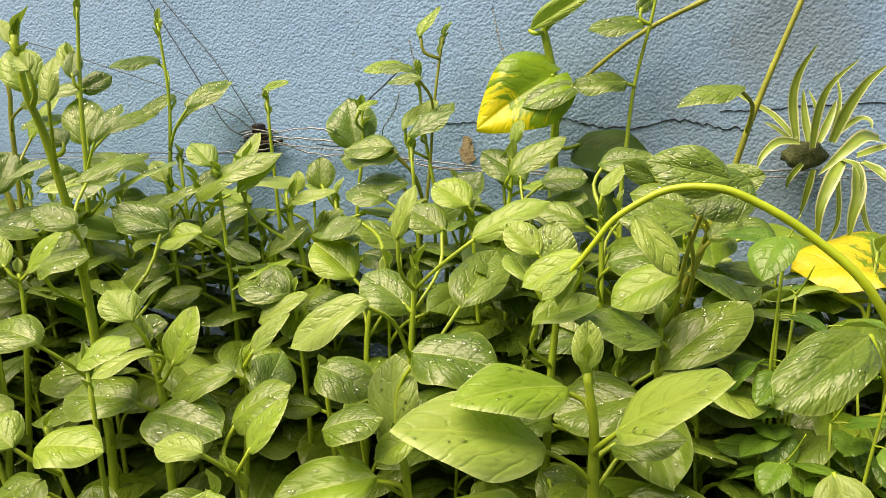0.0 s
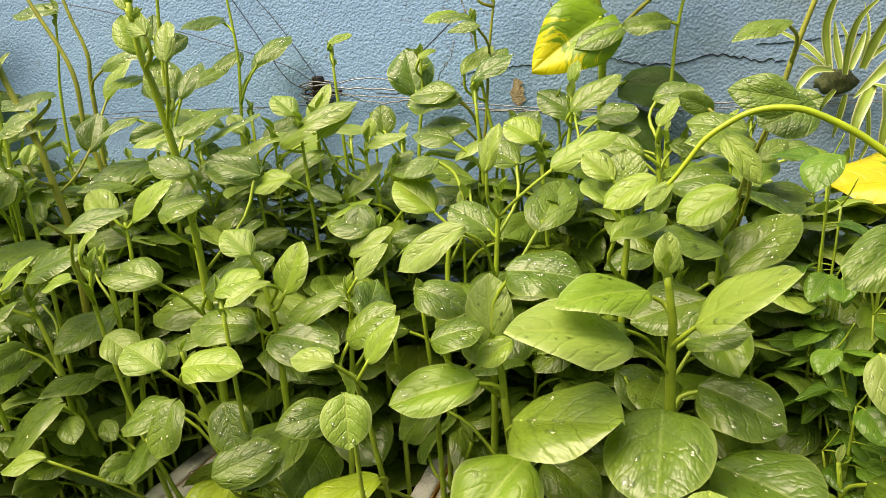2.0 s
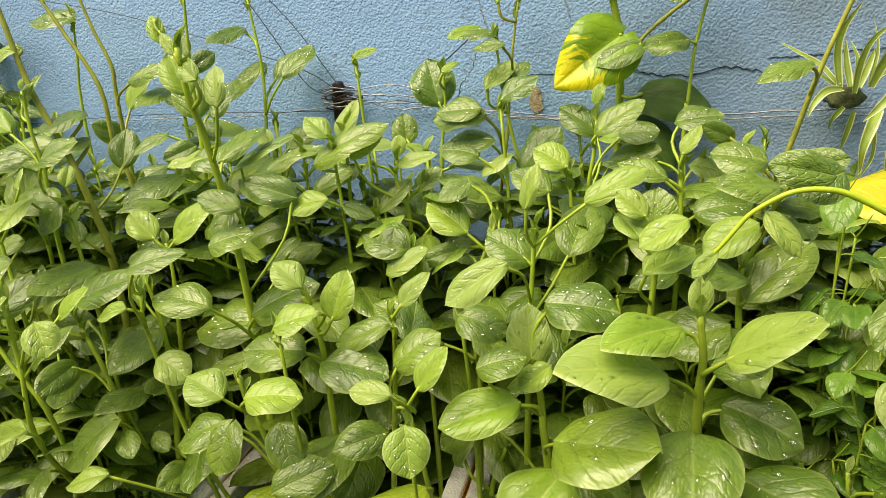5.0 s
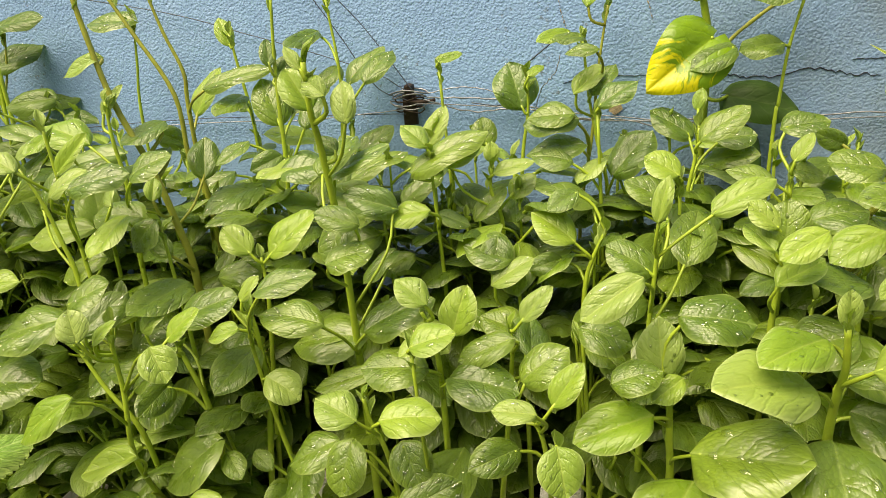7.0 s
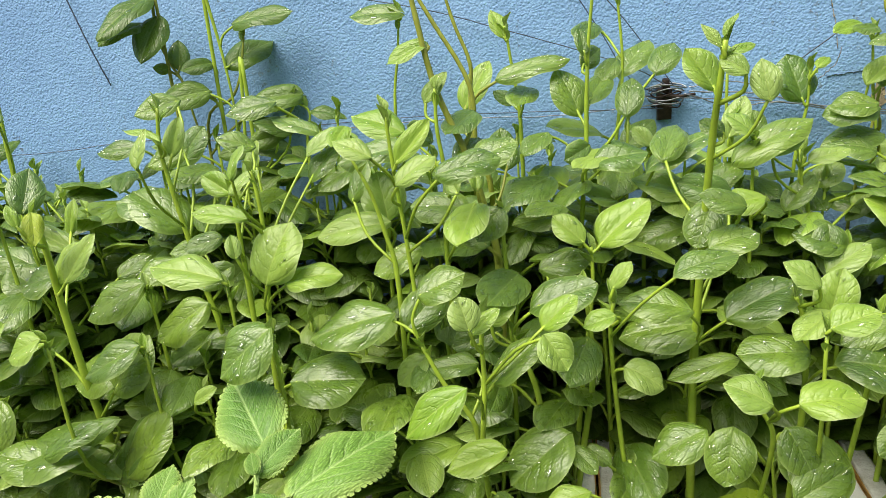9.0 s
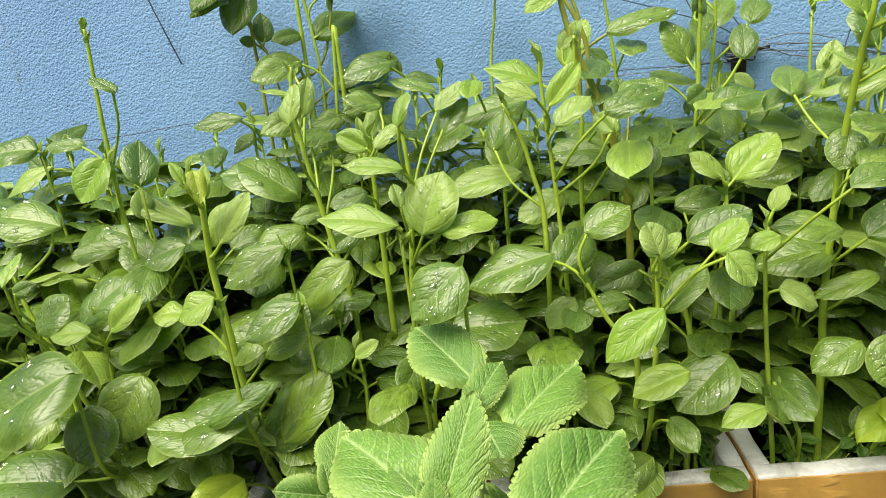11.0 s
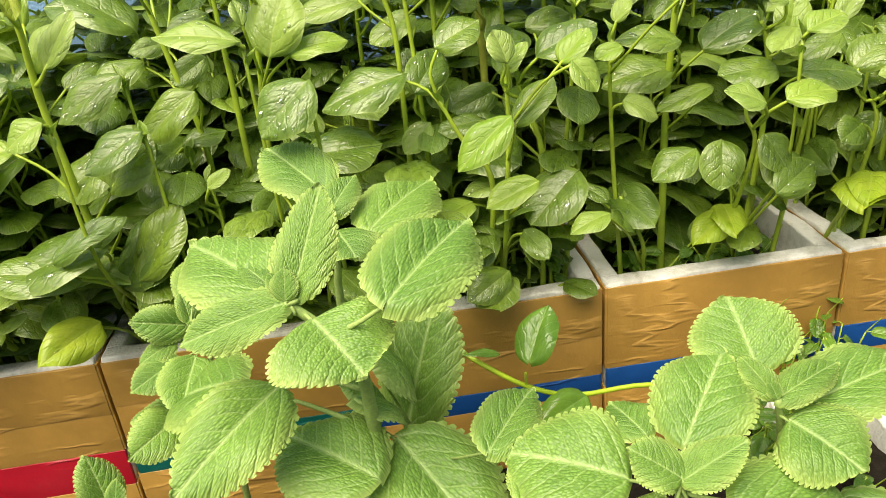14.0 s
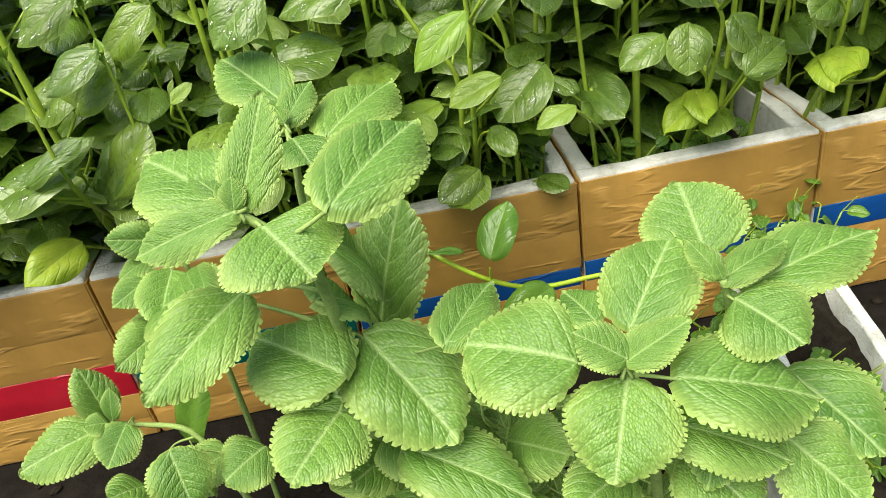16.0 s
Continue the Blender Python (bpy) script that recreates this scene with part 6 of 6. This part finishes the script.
borage([(-1.202, 0.58, 0.275), (-1.203, 0.585, 0.348), (-1.205, 0.585, 0.405), (-1.213, 0.585, 0.437)], [
    ("b", -1.211, 0.6, 0.452, -7, 31, 13, 0.07, 0.052),
    ("b", -1.221, 0.588, 0.429, 115, 18, -66, 0.065, 0.048),
    ("b", -1.215, 0.58, 0.424, -61, 17, 7, 0.065, 0.046),
    ("b", -1.215, 0.585, 0.434, 10, 52, 37, 0.039, 0.027),
    ("b", -1.216, 0.58, 0.433, -30, 8, 42, 0.017, 0.012),
    ("b", -1.207, 0.54, 0.413, 176, -12, -12, 0.09, 0.067),
    ("b", -1.232, 0.56, 0.401, 134, -8, -23, 0.066, 0.046),
    ("b", -1.221, 0.545, 0.338, 119, 14, -18, 0.078, 0.055),
    ("b", -1.237, 0.53, 0.343, 154, -1, -38, 0.084, 0.062),
    ("b", -1.238, 0.58, 0.413, 131, -9, -17, 0.048, 0.034),
    ], 0.008)


# ---- golden pothos on the wall ----
HEART = blade("leaf", M["pothos"], ovate(0.42, 0.88, 0.1), rows=18, cols=8, droop=0.25, cup=0.18, wave=0.05, quilt=0.004, heart=0.16, seed=80)
GOLDHEART = blade("leaf", M["pothos_gold"], ovate(0.42, 0.75, 0.1), rows=18, cols=8, droop=0.18, cup=0.22, wave=0.06, quilt=0.004, heart=0.16, seed=84)
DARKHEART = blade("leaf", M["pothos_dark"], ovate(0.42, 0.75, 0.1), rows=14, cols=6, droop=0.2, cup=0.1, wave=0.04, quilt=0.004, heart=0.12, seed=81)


def pothos(way, leaves, label):
    base = Vector(way[0])
    plant = thing("pothos_vine", base, label, "plant", "pothos vines")
    bm = bmesh.new()
    tube(bm, [Vector(p) - base for p in way], 0.0065, 0.004, 8, 5)
    fine = smooth_way(way, 6)
    for mesh, x, y, z, *rest in leaves:
        b = Vector((x, y, z))
        near = min(fine, key=lambda p: (p - b).length)
        if (near - b).length > 0.005:
            tube(bm, [near - base, (near + b) / 2 - base + Vector((0, -0.01, -0.004)), b - base], 0.0035, 0.0025, 6, 3)
    part("stem", bm, M["stem"], plant)
    for mesh, *row in leaves:
        leaf_at(mesh, "leaf", plant, *row)


pothos([(-0.101, 1.13, 0.25), (-0.086, 1.16, 0.576), (-0.074, 1.16, 0.836), (-0.071, 1.15, 0.911), (-0.081, 1.14, 0.971), (-0.082, 1.14, 0.986), (-0.056, 1.14, 1.007), (-0.02, 1.14, 1.03), (0.048, 1.15, 1.079)], [
    (HEART, -0.069, 1.125, 0.926, 126, -39, -55, 0.12, 0.108),
    (LEAVES[2], -0.042, 1.115, 0.912, 119, -22, -42, 0.072, 0.045),
    (YOUNG[2], -0.101, 1.13, 0.984, -90, 30, 65, 0.10, 0.03),
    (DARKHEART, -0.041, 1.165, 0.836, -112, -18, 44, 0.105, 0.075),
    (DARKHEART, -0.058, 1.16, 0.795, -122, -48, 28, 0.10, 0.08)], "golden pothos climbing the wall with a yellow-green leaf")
pothos([(0.219, 1.1, 0.25), (0.226, 1.12, 0.508), (0.229, 1.08, 0.658), (0.246, 1.06, 0.697)], [
    (GOLDHEART, 0.318, 1.05, 0.70, 110, -2, -27, 0.117, 0.112),
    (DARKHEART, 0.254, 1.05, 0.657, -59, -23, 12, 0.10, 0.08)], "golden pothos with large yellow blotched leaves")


# ---- striped spider plant hanging on the wire ----
def strap(pts, width, parent):
    """A long narrow channelled leaf along the points, tapering to a sharp tip."""
    bm = bmesh.new()
    uvl = bm.loops.layers.uv.new("UVMap")
    way = smooth_way([Vector(p) - parent.location for p in pts], 8)
    rows = []
    for i, p in enumerate(way):
        t = i / (len(way) - 1)
        along = (way[min(i + 1, len(way) - 1)] - way[max(i - 1, 0)]).normalized()
        side = along.cross(Vector((0.15, -0.85, 0.5))).normalized()
        back = side.cross(along)
        w = width * 0.5 * min(1.0, 0.6 + 1.6 * t) * (1 - t ** 3) ** 0.8 * (1 - 0.35 * t) + 0.0002
        rows.append([(bm.verts.new(p + side * u * 2 * w - back * w * (0.45 - 0.9 * abs(u))), (u + 0.5, t)) for u in (-0.5, -0.28, 0, 0.28, 0.5)])
    for a, b in zip(rows, rows[1:]):
        for k in range(4):
            c = (a[k], a[k + 1], b[k + 1], b[k])
            f = bm.faces.new([x[0] for x in c])
            f.smooth = True
            for lp, x in zip(f.loops, c):
                lp[uvl].uv = x[1]
    part("leaf", bm, M["spider"], parent)


spider = thing("spider_plant", (0.24, 1.13, 0.83), "spider plant with cream-edged striped leaves on the wall wire", "plant")
bm = bmesh.new()
bmesh.ops.create_icosphere(bm, subdivisions=3, radius=1.0, matrix=Matrix.Translation((-0.006, 0.036, -0.012)) @ Matrix.Diagonal((0.026, 0.02, 0.017, 1)))
for v in bm.verts:
    v.co += v.normal * 0.009 * noise.noise(v.co * 90)
part("root_clump", bm, M["roots"], spider, "matted brown roots and old leaf bases")
strap([(0.22, 1.13, 0.836), (0.214, 1.13, 0.884), (0.219, 1.125, 0.916), (0.235, 1.11, 0.948)], 0.0131, spider)
strap([(0.236, 1.12, 0.829), (0.239, 1.11, 0.87), (0.249, 1.1, 0.901), (0.273, 1.08, 0.927)], 0.0109, spider)
strap([(0.258, 1.13, 0.835), (0.271, 1.12, 0.872), (0.288, 1.11, 0.903), (0.306, 1.1, 0.921)], 0.0145, spider)
strap([(0.235, 1.14, 0.836), (0.23, 1.15, 0.87), (0.228, 1.155, 0.898)], 0.0116, spider)
strap([(0.24, 1.14, 0.836), (0.244, 1.15, 0.87), (0.235, 1.16, 0.897)], 0.0080, spider)
strap([(0.246, 1.14, 0.835), (0.259, 1.15, 0.866), (0.265, 1.155, 0.884)], 0.0109, spider)
strap([(0.259, 1.145, 0.836), (0.269, 1.155, 0.882), (0.264, 1.165, 0.919)], 0.0058, spider)
strap([(0.219, 1.13, 0.84), (0.195, 1.14, 0.868), (0.169, 1.145, 0.885), (0.143, 1.15, 0.901)], 0.0087, spider)
strap([(0.218, 1.14, 0.837), (0.197, 1.15, 0.854), (0.185, 1.155, 0.86)], 0.0065, spider)
strap([(0.222, 1.12, 0.837), (0.196, 1.09, 0.839), (0.178, 1.075, 0.824), (0.171, 1.07, 0.808)], 0.0123, spider)
strap([(0.258, 1.14, 0.839), (0.283, 1.13, 0.861), (0.295, 1.12, 0.86), (0.297, 1.115, 0.85)], 0.0080, spider)
strap([(0.306, 1.11, 0.839), (0.28, 1.07, 0.844), (0.255, 1.05, 0.826), (0.233, 1.05, 0.803)], 0.0182, spider)
strap([(0.266, 1.1, 0.818), (0.248, 1.07, 0.792), (0.238, 1.06, 0.763), (0.239, 1.07, 0.723)], 0.0174, spider)
strap([(0.265, 1.1, 0.817), (0.274, 1.075, 0.813), (0.279, 1.065, 0.801), (0.279, 1.065, 0.781)], 0.0094, spider)
strap([(0.283, 1.11, 0.814), (0.28, 1.08, 0.781), (0.274, 1.075, 0.753), (0.272, 1.08, 0.722)], 0.0182, spider)
strap([(0.24, 1.13, 0.803), (0.234, 1.14, 0.768), (0.23, 1.15, 0.745)], 0.0094, spider)
strap([(0.268, 1.14, 0.802), (0.273, 1.15, 0.74), (0.26, 1.155, 0.704)], 0.0073, spider)
strap([(0.227, 1.13, 0.81), (0.216, 1.14, 0.793), (0.213, 1.15, 0.777)], 0.0080, spider)
strap([(0.288, 1.13, 0.809), (0.299, 1.12, 0.737), (0.328, 1.11, 0.713)], 0.0080, spider)
strap([(0.283, 1.12, 0.82), (0.301, 1.1, 0.829), (0.324, 1.09, 0.835)], 0.0109, spider)
strap([(0.287, 1.11, 0.814), (0.298, 1.08, 0.806), (0.311, 1.07, 0.791), (0.317, 1.07, 0.776)], 0.0131, spider)

# ---- arching shoot close to the lens ----
shoot = thing("spinach_shoot", (0.26, 0.76, 0.22), "bright arching spinach shoot with curled leaves", "plant", "spinach plants")
bm = bmesh.new()
o = Vector((0.26, 0.76, 0.22))
ARCH = [(0.26, 0.76, 0.22), (0.262, 0.70, 0.45), (0.24, 0.63, 0.66), (0.199, 0.6, 0.761), (0.16, 0.6, 0.803), (0.121, 0.6, 0.827), (0.098, 0.6, 0.832), (0.079, 0.6, 0.83), (0.064, 0.6, 0.823), (0.048, 0.6, 0.812), (0.036, 0.6, 0.797), (0.025, 0.6, 0.783), (0.01, 0.6, 0.768)]
tube(bm, [Vector(p) - o for p in ARCH], 0.0032, 0.0016, 10, 5)
for leaf, knee in (((0.2, 0.63, 0.738), (0.25, 0.655, 0.62)), ((0.209, 0.76, 0.588), (0.262, 0.70, 0.46))):
    leaf, knee = Vector(leaf) - o, Vector(knee) - o
    tube(bm, [knee, (leaf + knee) / 2 + Vector((0, 0, -0.004)), leaf], 0.0024, 0.0018, 6, 3)
part("stem", bm, M["shoot"], shoot)
leaf_at(LEAVES[3], "leaf", shoot, 0.117, 0.64, 0.833, 101, 8, -69, 0.053, 0.035)
leaf_at(LEAVES[2], "leaf", shoot, 0.132, 0.68, 0.826, 117, -19, -53, 0.047, 0.045)
leaf_at(YOUNG[1], "leaf", shoot, 0.06, 0.602, 0.814, -127, -51, 32, 0.045, 0.022)
leaf_at(YOUNG[2], "leaf", shoot, 0.025, 0.6, 0.781, 115, -40, -30, 0.031, 0.016)
leaf_at(YOUNG[3], "leaf", shoot, 0.022, 0.6, 0.779, 147, -62, -19, 0.025, 0.011)
leaf_at(LEAVES[5], "leaf", shoot, 0.2, 0.63, 0.738, 132, -26, -17, 0.082, 0.048)
leaf_at(YOUNG[3], "leaf", shoot, 0.209, 0.76, 0.588, -161, -51, 16, 0.067, 0.047)

# ---- small peperomia weeds ----
WEED = [blade("leaf", M["weed"], ovate(0.42, 0.7, 0.08), rows=8, cols=4, droop=d, cup=c, wave=0.03, quilt=0.01, veins=4.0, heart=0.12, seed=90 + s) for s, (d, c) in enumerate([(0.1, 0.2), (0.25, 0.12), (0.02, 0.3)])]


def weed(x, y, z, height, stems, spread, size, seed, label="glossy green peperomia weed with small heart-shaped leaves"):
    q = random.Random(seed)
    plant = thing("peperomia_weed", (x, y, z), label, "weed", "peperomia weeds")
    bm = bmesh.new()
    leaves = []
    for s in range(stems):
        a, h = q.uniform(0, 2 * math.pi), height * q.uniform(0.6, 1.0)
        foot = Vector((q.uniform(-0.4, 0.4) * spread, q.uniform(-0.3, 0.3) * spread, 0))
        top = foot + Vector((spread * math.cos(a), 0.6 * spread * math.sin(a), h))
        way = [foot, (foot + top) / 2 + Vector((0, 0, h * 0.12)), top]
        tube(bm, way, 0.0022, 0.0012, 6, 4)
        for k in range(6):
            t = 0.3 + 0.7 * k / 5
            p = smooth_way(way, 8)[min(16, int(16 * t))]
            az = q.uniform(100, 260) if q.random() < 0.65 else q.uniform(0, 360)
            d = Vector((-math.sin(radians(az)), math.cos(radians(az)), 0.15)) * size * 0.35
            tube(bm, [p, p + d * 0.5 + Vector((0, 0, 0.001)), p + d], 0.0009, 0.0007, 5, 2)
            leaves.append((p + d, az, q.uniform(-50, 10), q.uniform(-20, 20), size * q.uniform(0.65, 1.15)))
        if q.random() < 0.5:
            tube(bm, [top, top + Vector((0.006, -0.004, 0.012)), top + Vector((0.012, -0.012, 0.03))], 0.0011, 0.0006, 5, 4)
    part("stem", bm, M["stem"], plant)
    for p, az, pi, ro, sz in leaves:
        leaf_at(q.choice(WEED), "leaf", plant, *(p + plant.location), az, pi, ro, sz, sz * 0.85)
    return plant


for x, y, z, h, st, sp, sz, seed in [
        (0.16, 0.84, 0.225, 0.44, 3, 0.03, 0.042, 1), (0.16, 0.86, 0.225, 0.55, 3, 0.03, 0.042, 2), (0.22, 0.80, 0.225, 0.46, 4, 0.05, 0.042, 3), (0.26, 0.84, 0.225, 0.42, 4, 0.05, 0.042, 4),
        (0.25, 0.90, 0.225, 0.50, 4, 0.06, 0.042, 5), (0.18, 0.80, 0.225, 0.33, 4, 0.05, 0.042, 6), (0.30, 0.80, 0.225, 0.36, 4, 0.05, 0.042, 7), (0.33, 0.92, 0.225, 0.48, 4, 0.05, 0.03, 18),
        (-0.57, 0.79, 0.22, 0.07, 7, 0.05, 0.024, 8), (-0.50, 0.80, 0.22, 0.09, 7, 0.05, 0.024, 9), (-0.43, 0.80, 0.22, 0.13, 6, 0.05, 0.024, 10), (-0.36, 0.79, 0.22, 0.08, 6, 0.04, 0.022, 11),
        (-0.72, 0.79, 0.22, 0.24, 4, 0.03, 0.026, 12), (-0.79, 0.79, 0.22, 0.12, 5, 0.04, 0.022, 13), (-0.55, 0.85, 0.22, 0.10, 7, 0.06, 0.026, 19),
        (-0.36, 0.69, 0.0, 0.27, 6, 0.05, 0.026, 14), (-0.32, 0.685, 0.0, 0.22, 6, 0.05, 0.026, 15), (-0.40, 0.685, 0.0, 0.20, 5, 0.05, 0.024, 24), (-0.53, 0.30, 0.21, 0.08, 8, 0.05, 0.022, 16), (-0.53, 0.20, 0.21, 0.08, 8, 0.05, 0.022, 17), (-0.55, 0.37, 0.22, 0.11, 9, 0.05, 0.024, 21), (-0.575, 0.40, 0.22, 0.11, 9, 0.05, 0.024, 22), (-0.57, 0.28, 0.22, 0.09, 8, 0.06, 0.024, 23)]:
    weed(x, y, z, h, st, sp, sz, seed)

# ---- creeping bright vine in front of the boxes ----
vine = thing("creeping_vine", (-0.985, 0.62, 0.36), "yellow-green creeping vine with heart-shaped leaves", "plant")
bm = bmesh.new()
o = Vector((-0.985, 0.62, 0.36))
tube(bm, [Vector(p) - o for p in [(-0.985, 0.62, 0.36), (-0.93, 0.53, 0.40), (-0.895, 0.47, 0.40), (-0.841, 0.45, 0.368), (-0.784, 0.45, 0.345), (-0.70, 0.45, 0.343), (-0.62, 0.43, 0.33)]], 0.003, 0.0028, 8, 5)
tube(bm, [Vector(p) - o for p in [(-0.841, 0.45, 0.368), (-0.842, 0.447, 0.38), (-0.842, 0.445, 0.39)]], 0.0014, 0.0012, 6, 3)
part("stem", bm, M["shoot"], vine)
leaf_at(PLAIN[0], "leaf", vine, -0.842, 0.423, 0.418, -38, 40, -6, 0.066, 0.048)
leaf_at(PLAIN[0], "leaf", vine, -0.775, 0.445, 0.345, 115, -12, -35, 0.072, 0.045)
leaf_at(PLAIN[0], "leaf", vine, -0.868, 0.46, 0.41, 95, 10, 0, 0.04, 0.018)

# ---- low borage shoots that hide the earth ----
q = random.Random(3)
for x, y in [(-1.02, 0.42), (-0.96, 0.50), (-0.90, 0.40), (-0.84, 0.47), (-1.08, 0.33), (-0.98, 0.30), (-0.88, 0.30), (-0.80, 0.36), (-0.78, 0.26), (-0.72, 0.44), (-0.70, 0.34)]:
    top = q.uniform(0.13, 0.22)
    rows = []
    for k in range(8):
        t, az = 0.35 + 0.65 * k / 7, 137 * k + q.uniform(-30, 30)
        size = q.uniform(0.06, 0.095) * (1.15 - 0.35 * t)
        rows.append(("b", x - 0.02 * math.sin(radians(az)), y + 0.02 * math.cos(radians(az)), top * t, az, q.uniform(-15, 20), q.uniform(-20, 20), size, size * 0.72))
    borage([(x, y, 0.0), (x + q.uniform(-0.01, 0.01), y - 0.01, top * 0.5), (x, y - 0.02, top)], rows, 0.008)

# ---- debris on the earth ----
q = random.Random(77)
bm = bmesh.new()
for k in range(260):
    x, y = q.uniform(-2.2, 0.4), q.uniform(0.1, 0.69)
    s = q.uniform(0.003, 0.011)
    bmesh.ops.create_icosphere(bm, subdivisions=1, radius=s, matrix=Matrix.Translation((x, y, s * 0.3)) @ Matrix.Rotation(q.uniform(0, 6), 4, "Z") @ Matrix.Diagonal((q.uniform(0.7, 1.8), 1, q.uniform(0.4, 0.8), 1)))
tagged(part("earth_crumbs", bm, M["soil"], None, "crumbs of dark earth and grit", smooth=False), category="debris", kind="stuff")
for k, (x, y) in enumerate([(-1.57, 0.60), (-1.50, 0.56), (-1.36, 0.62)]):
    bm = bmesh.new()
    bmesh.ops.create_icosphere(bm, subdivisions=2, radius=0.018, matrix=Matrix.Diagonal((1.3, 0.9, 0.6, 1)))
    for v in bm.verts:
        v.co *= 1 + 0.35 * noise.noise(v.co * 60 + Vector((k, 0, 0)))
    ob = part("stone", bm, M["foam"], None, "small pale broken stone on the earth")
    ob.location = (x, y, 0.008)
    tagged(ob, category="stone", group="stones")


# ---- a bare runner leaning across the wall ----
runner = thing("vine_runner", (-0.075, 1.16, 0.85), "bare yellow-green vine runner leaning on the blue wall", "plant")
bm = bmesh.new()
tube(bm, [Vector(p) - runner.location for p in ((-0.075, 1.16, 0.85), (-0.051, 1.165, 0.904), (-0.014, 1.165, 0.94), (0.042, 1.16, 0.978), (0.105, 1.16, 1.007), (0.186, 1.165, 1.041), (0.32, 1.17, 1.104))], 0.0024, 0.0036, 7, 5, 0.15)
part("stem", bm, M["stem_red"], runner)
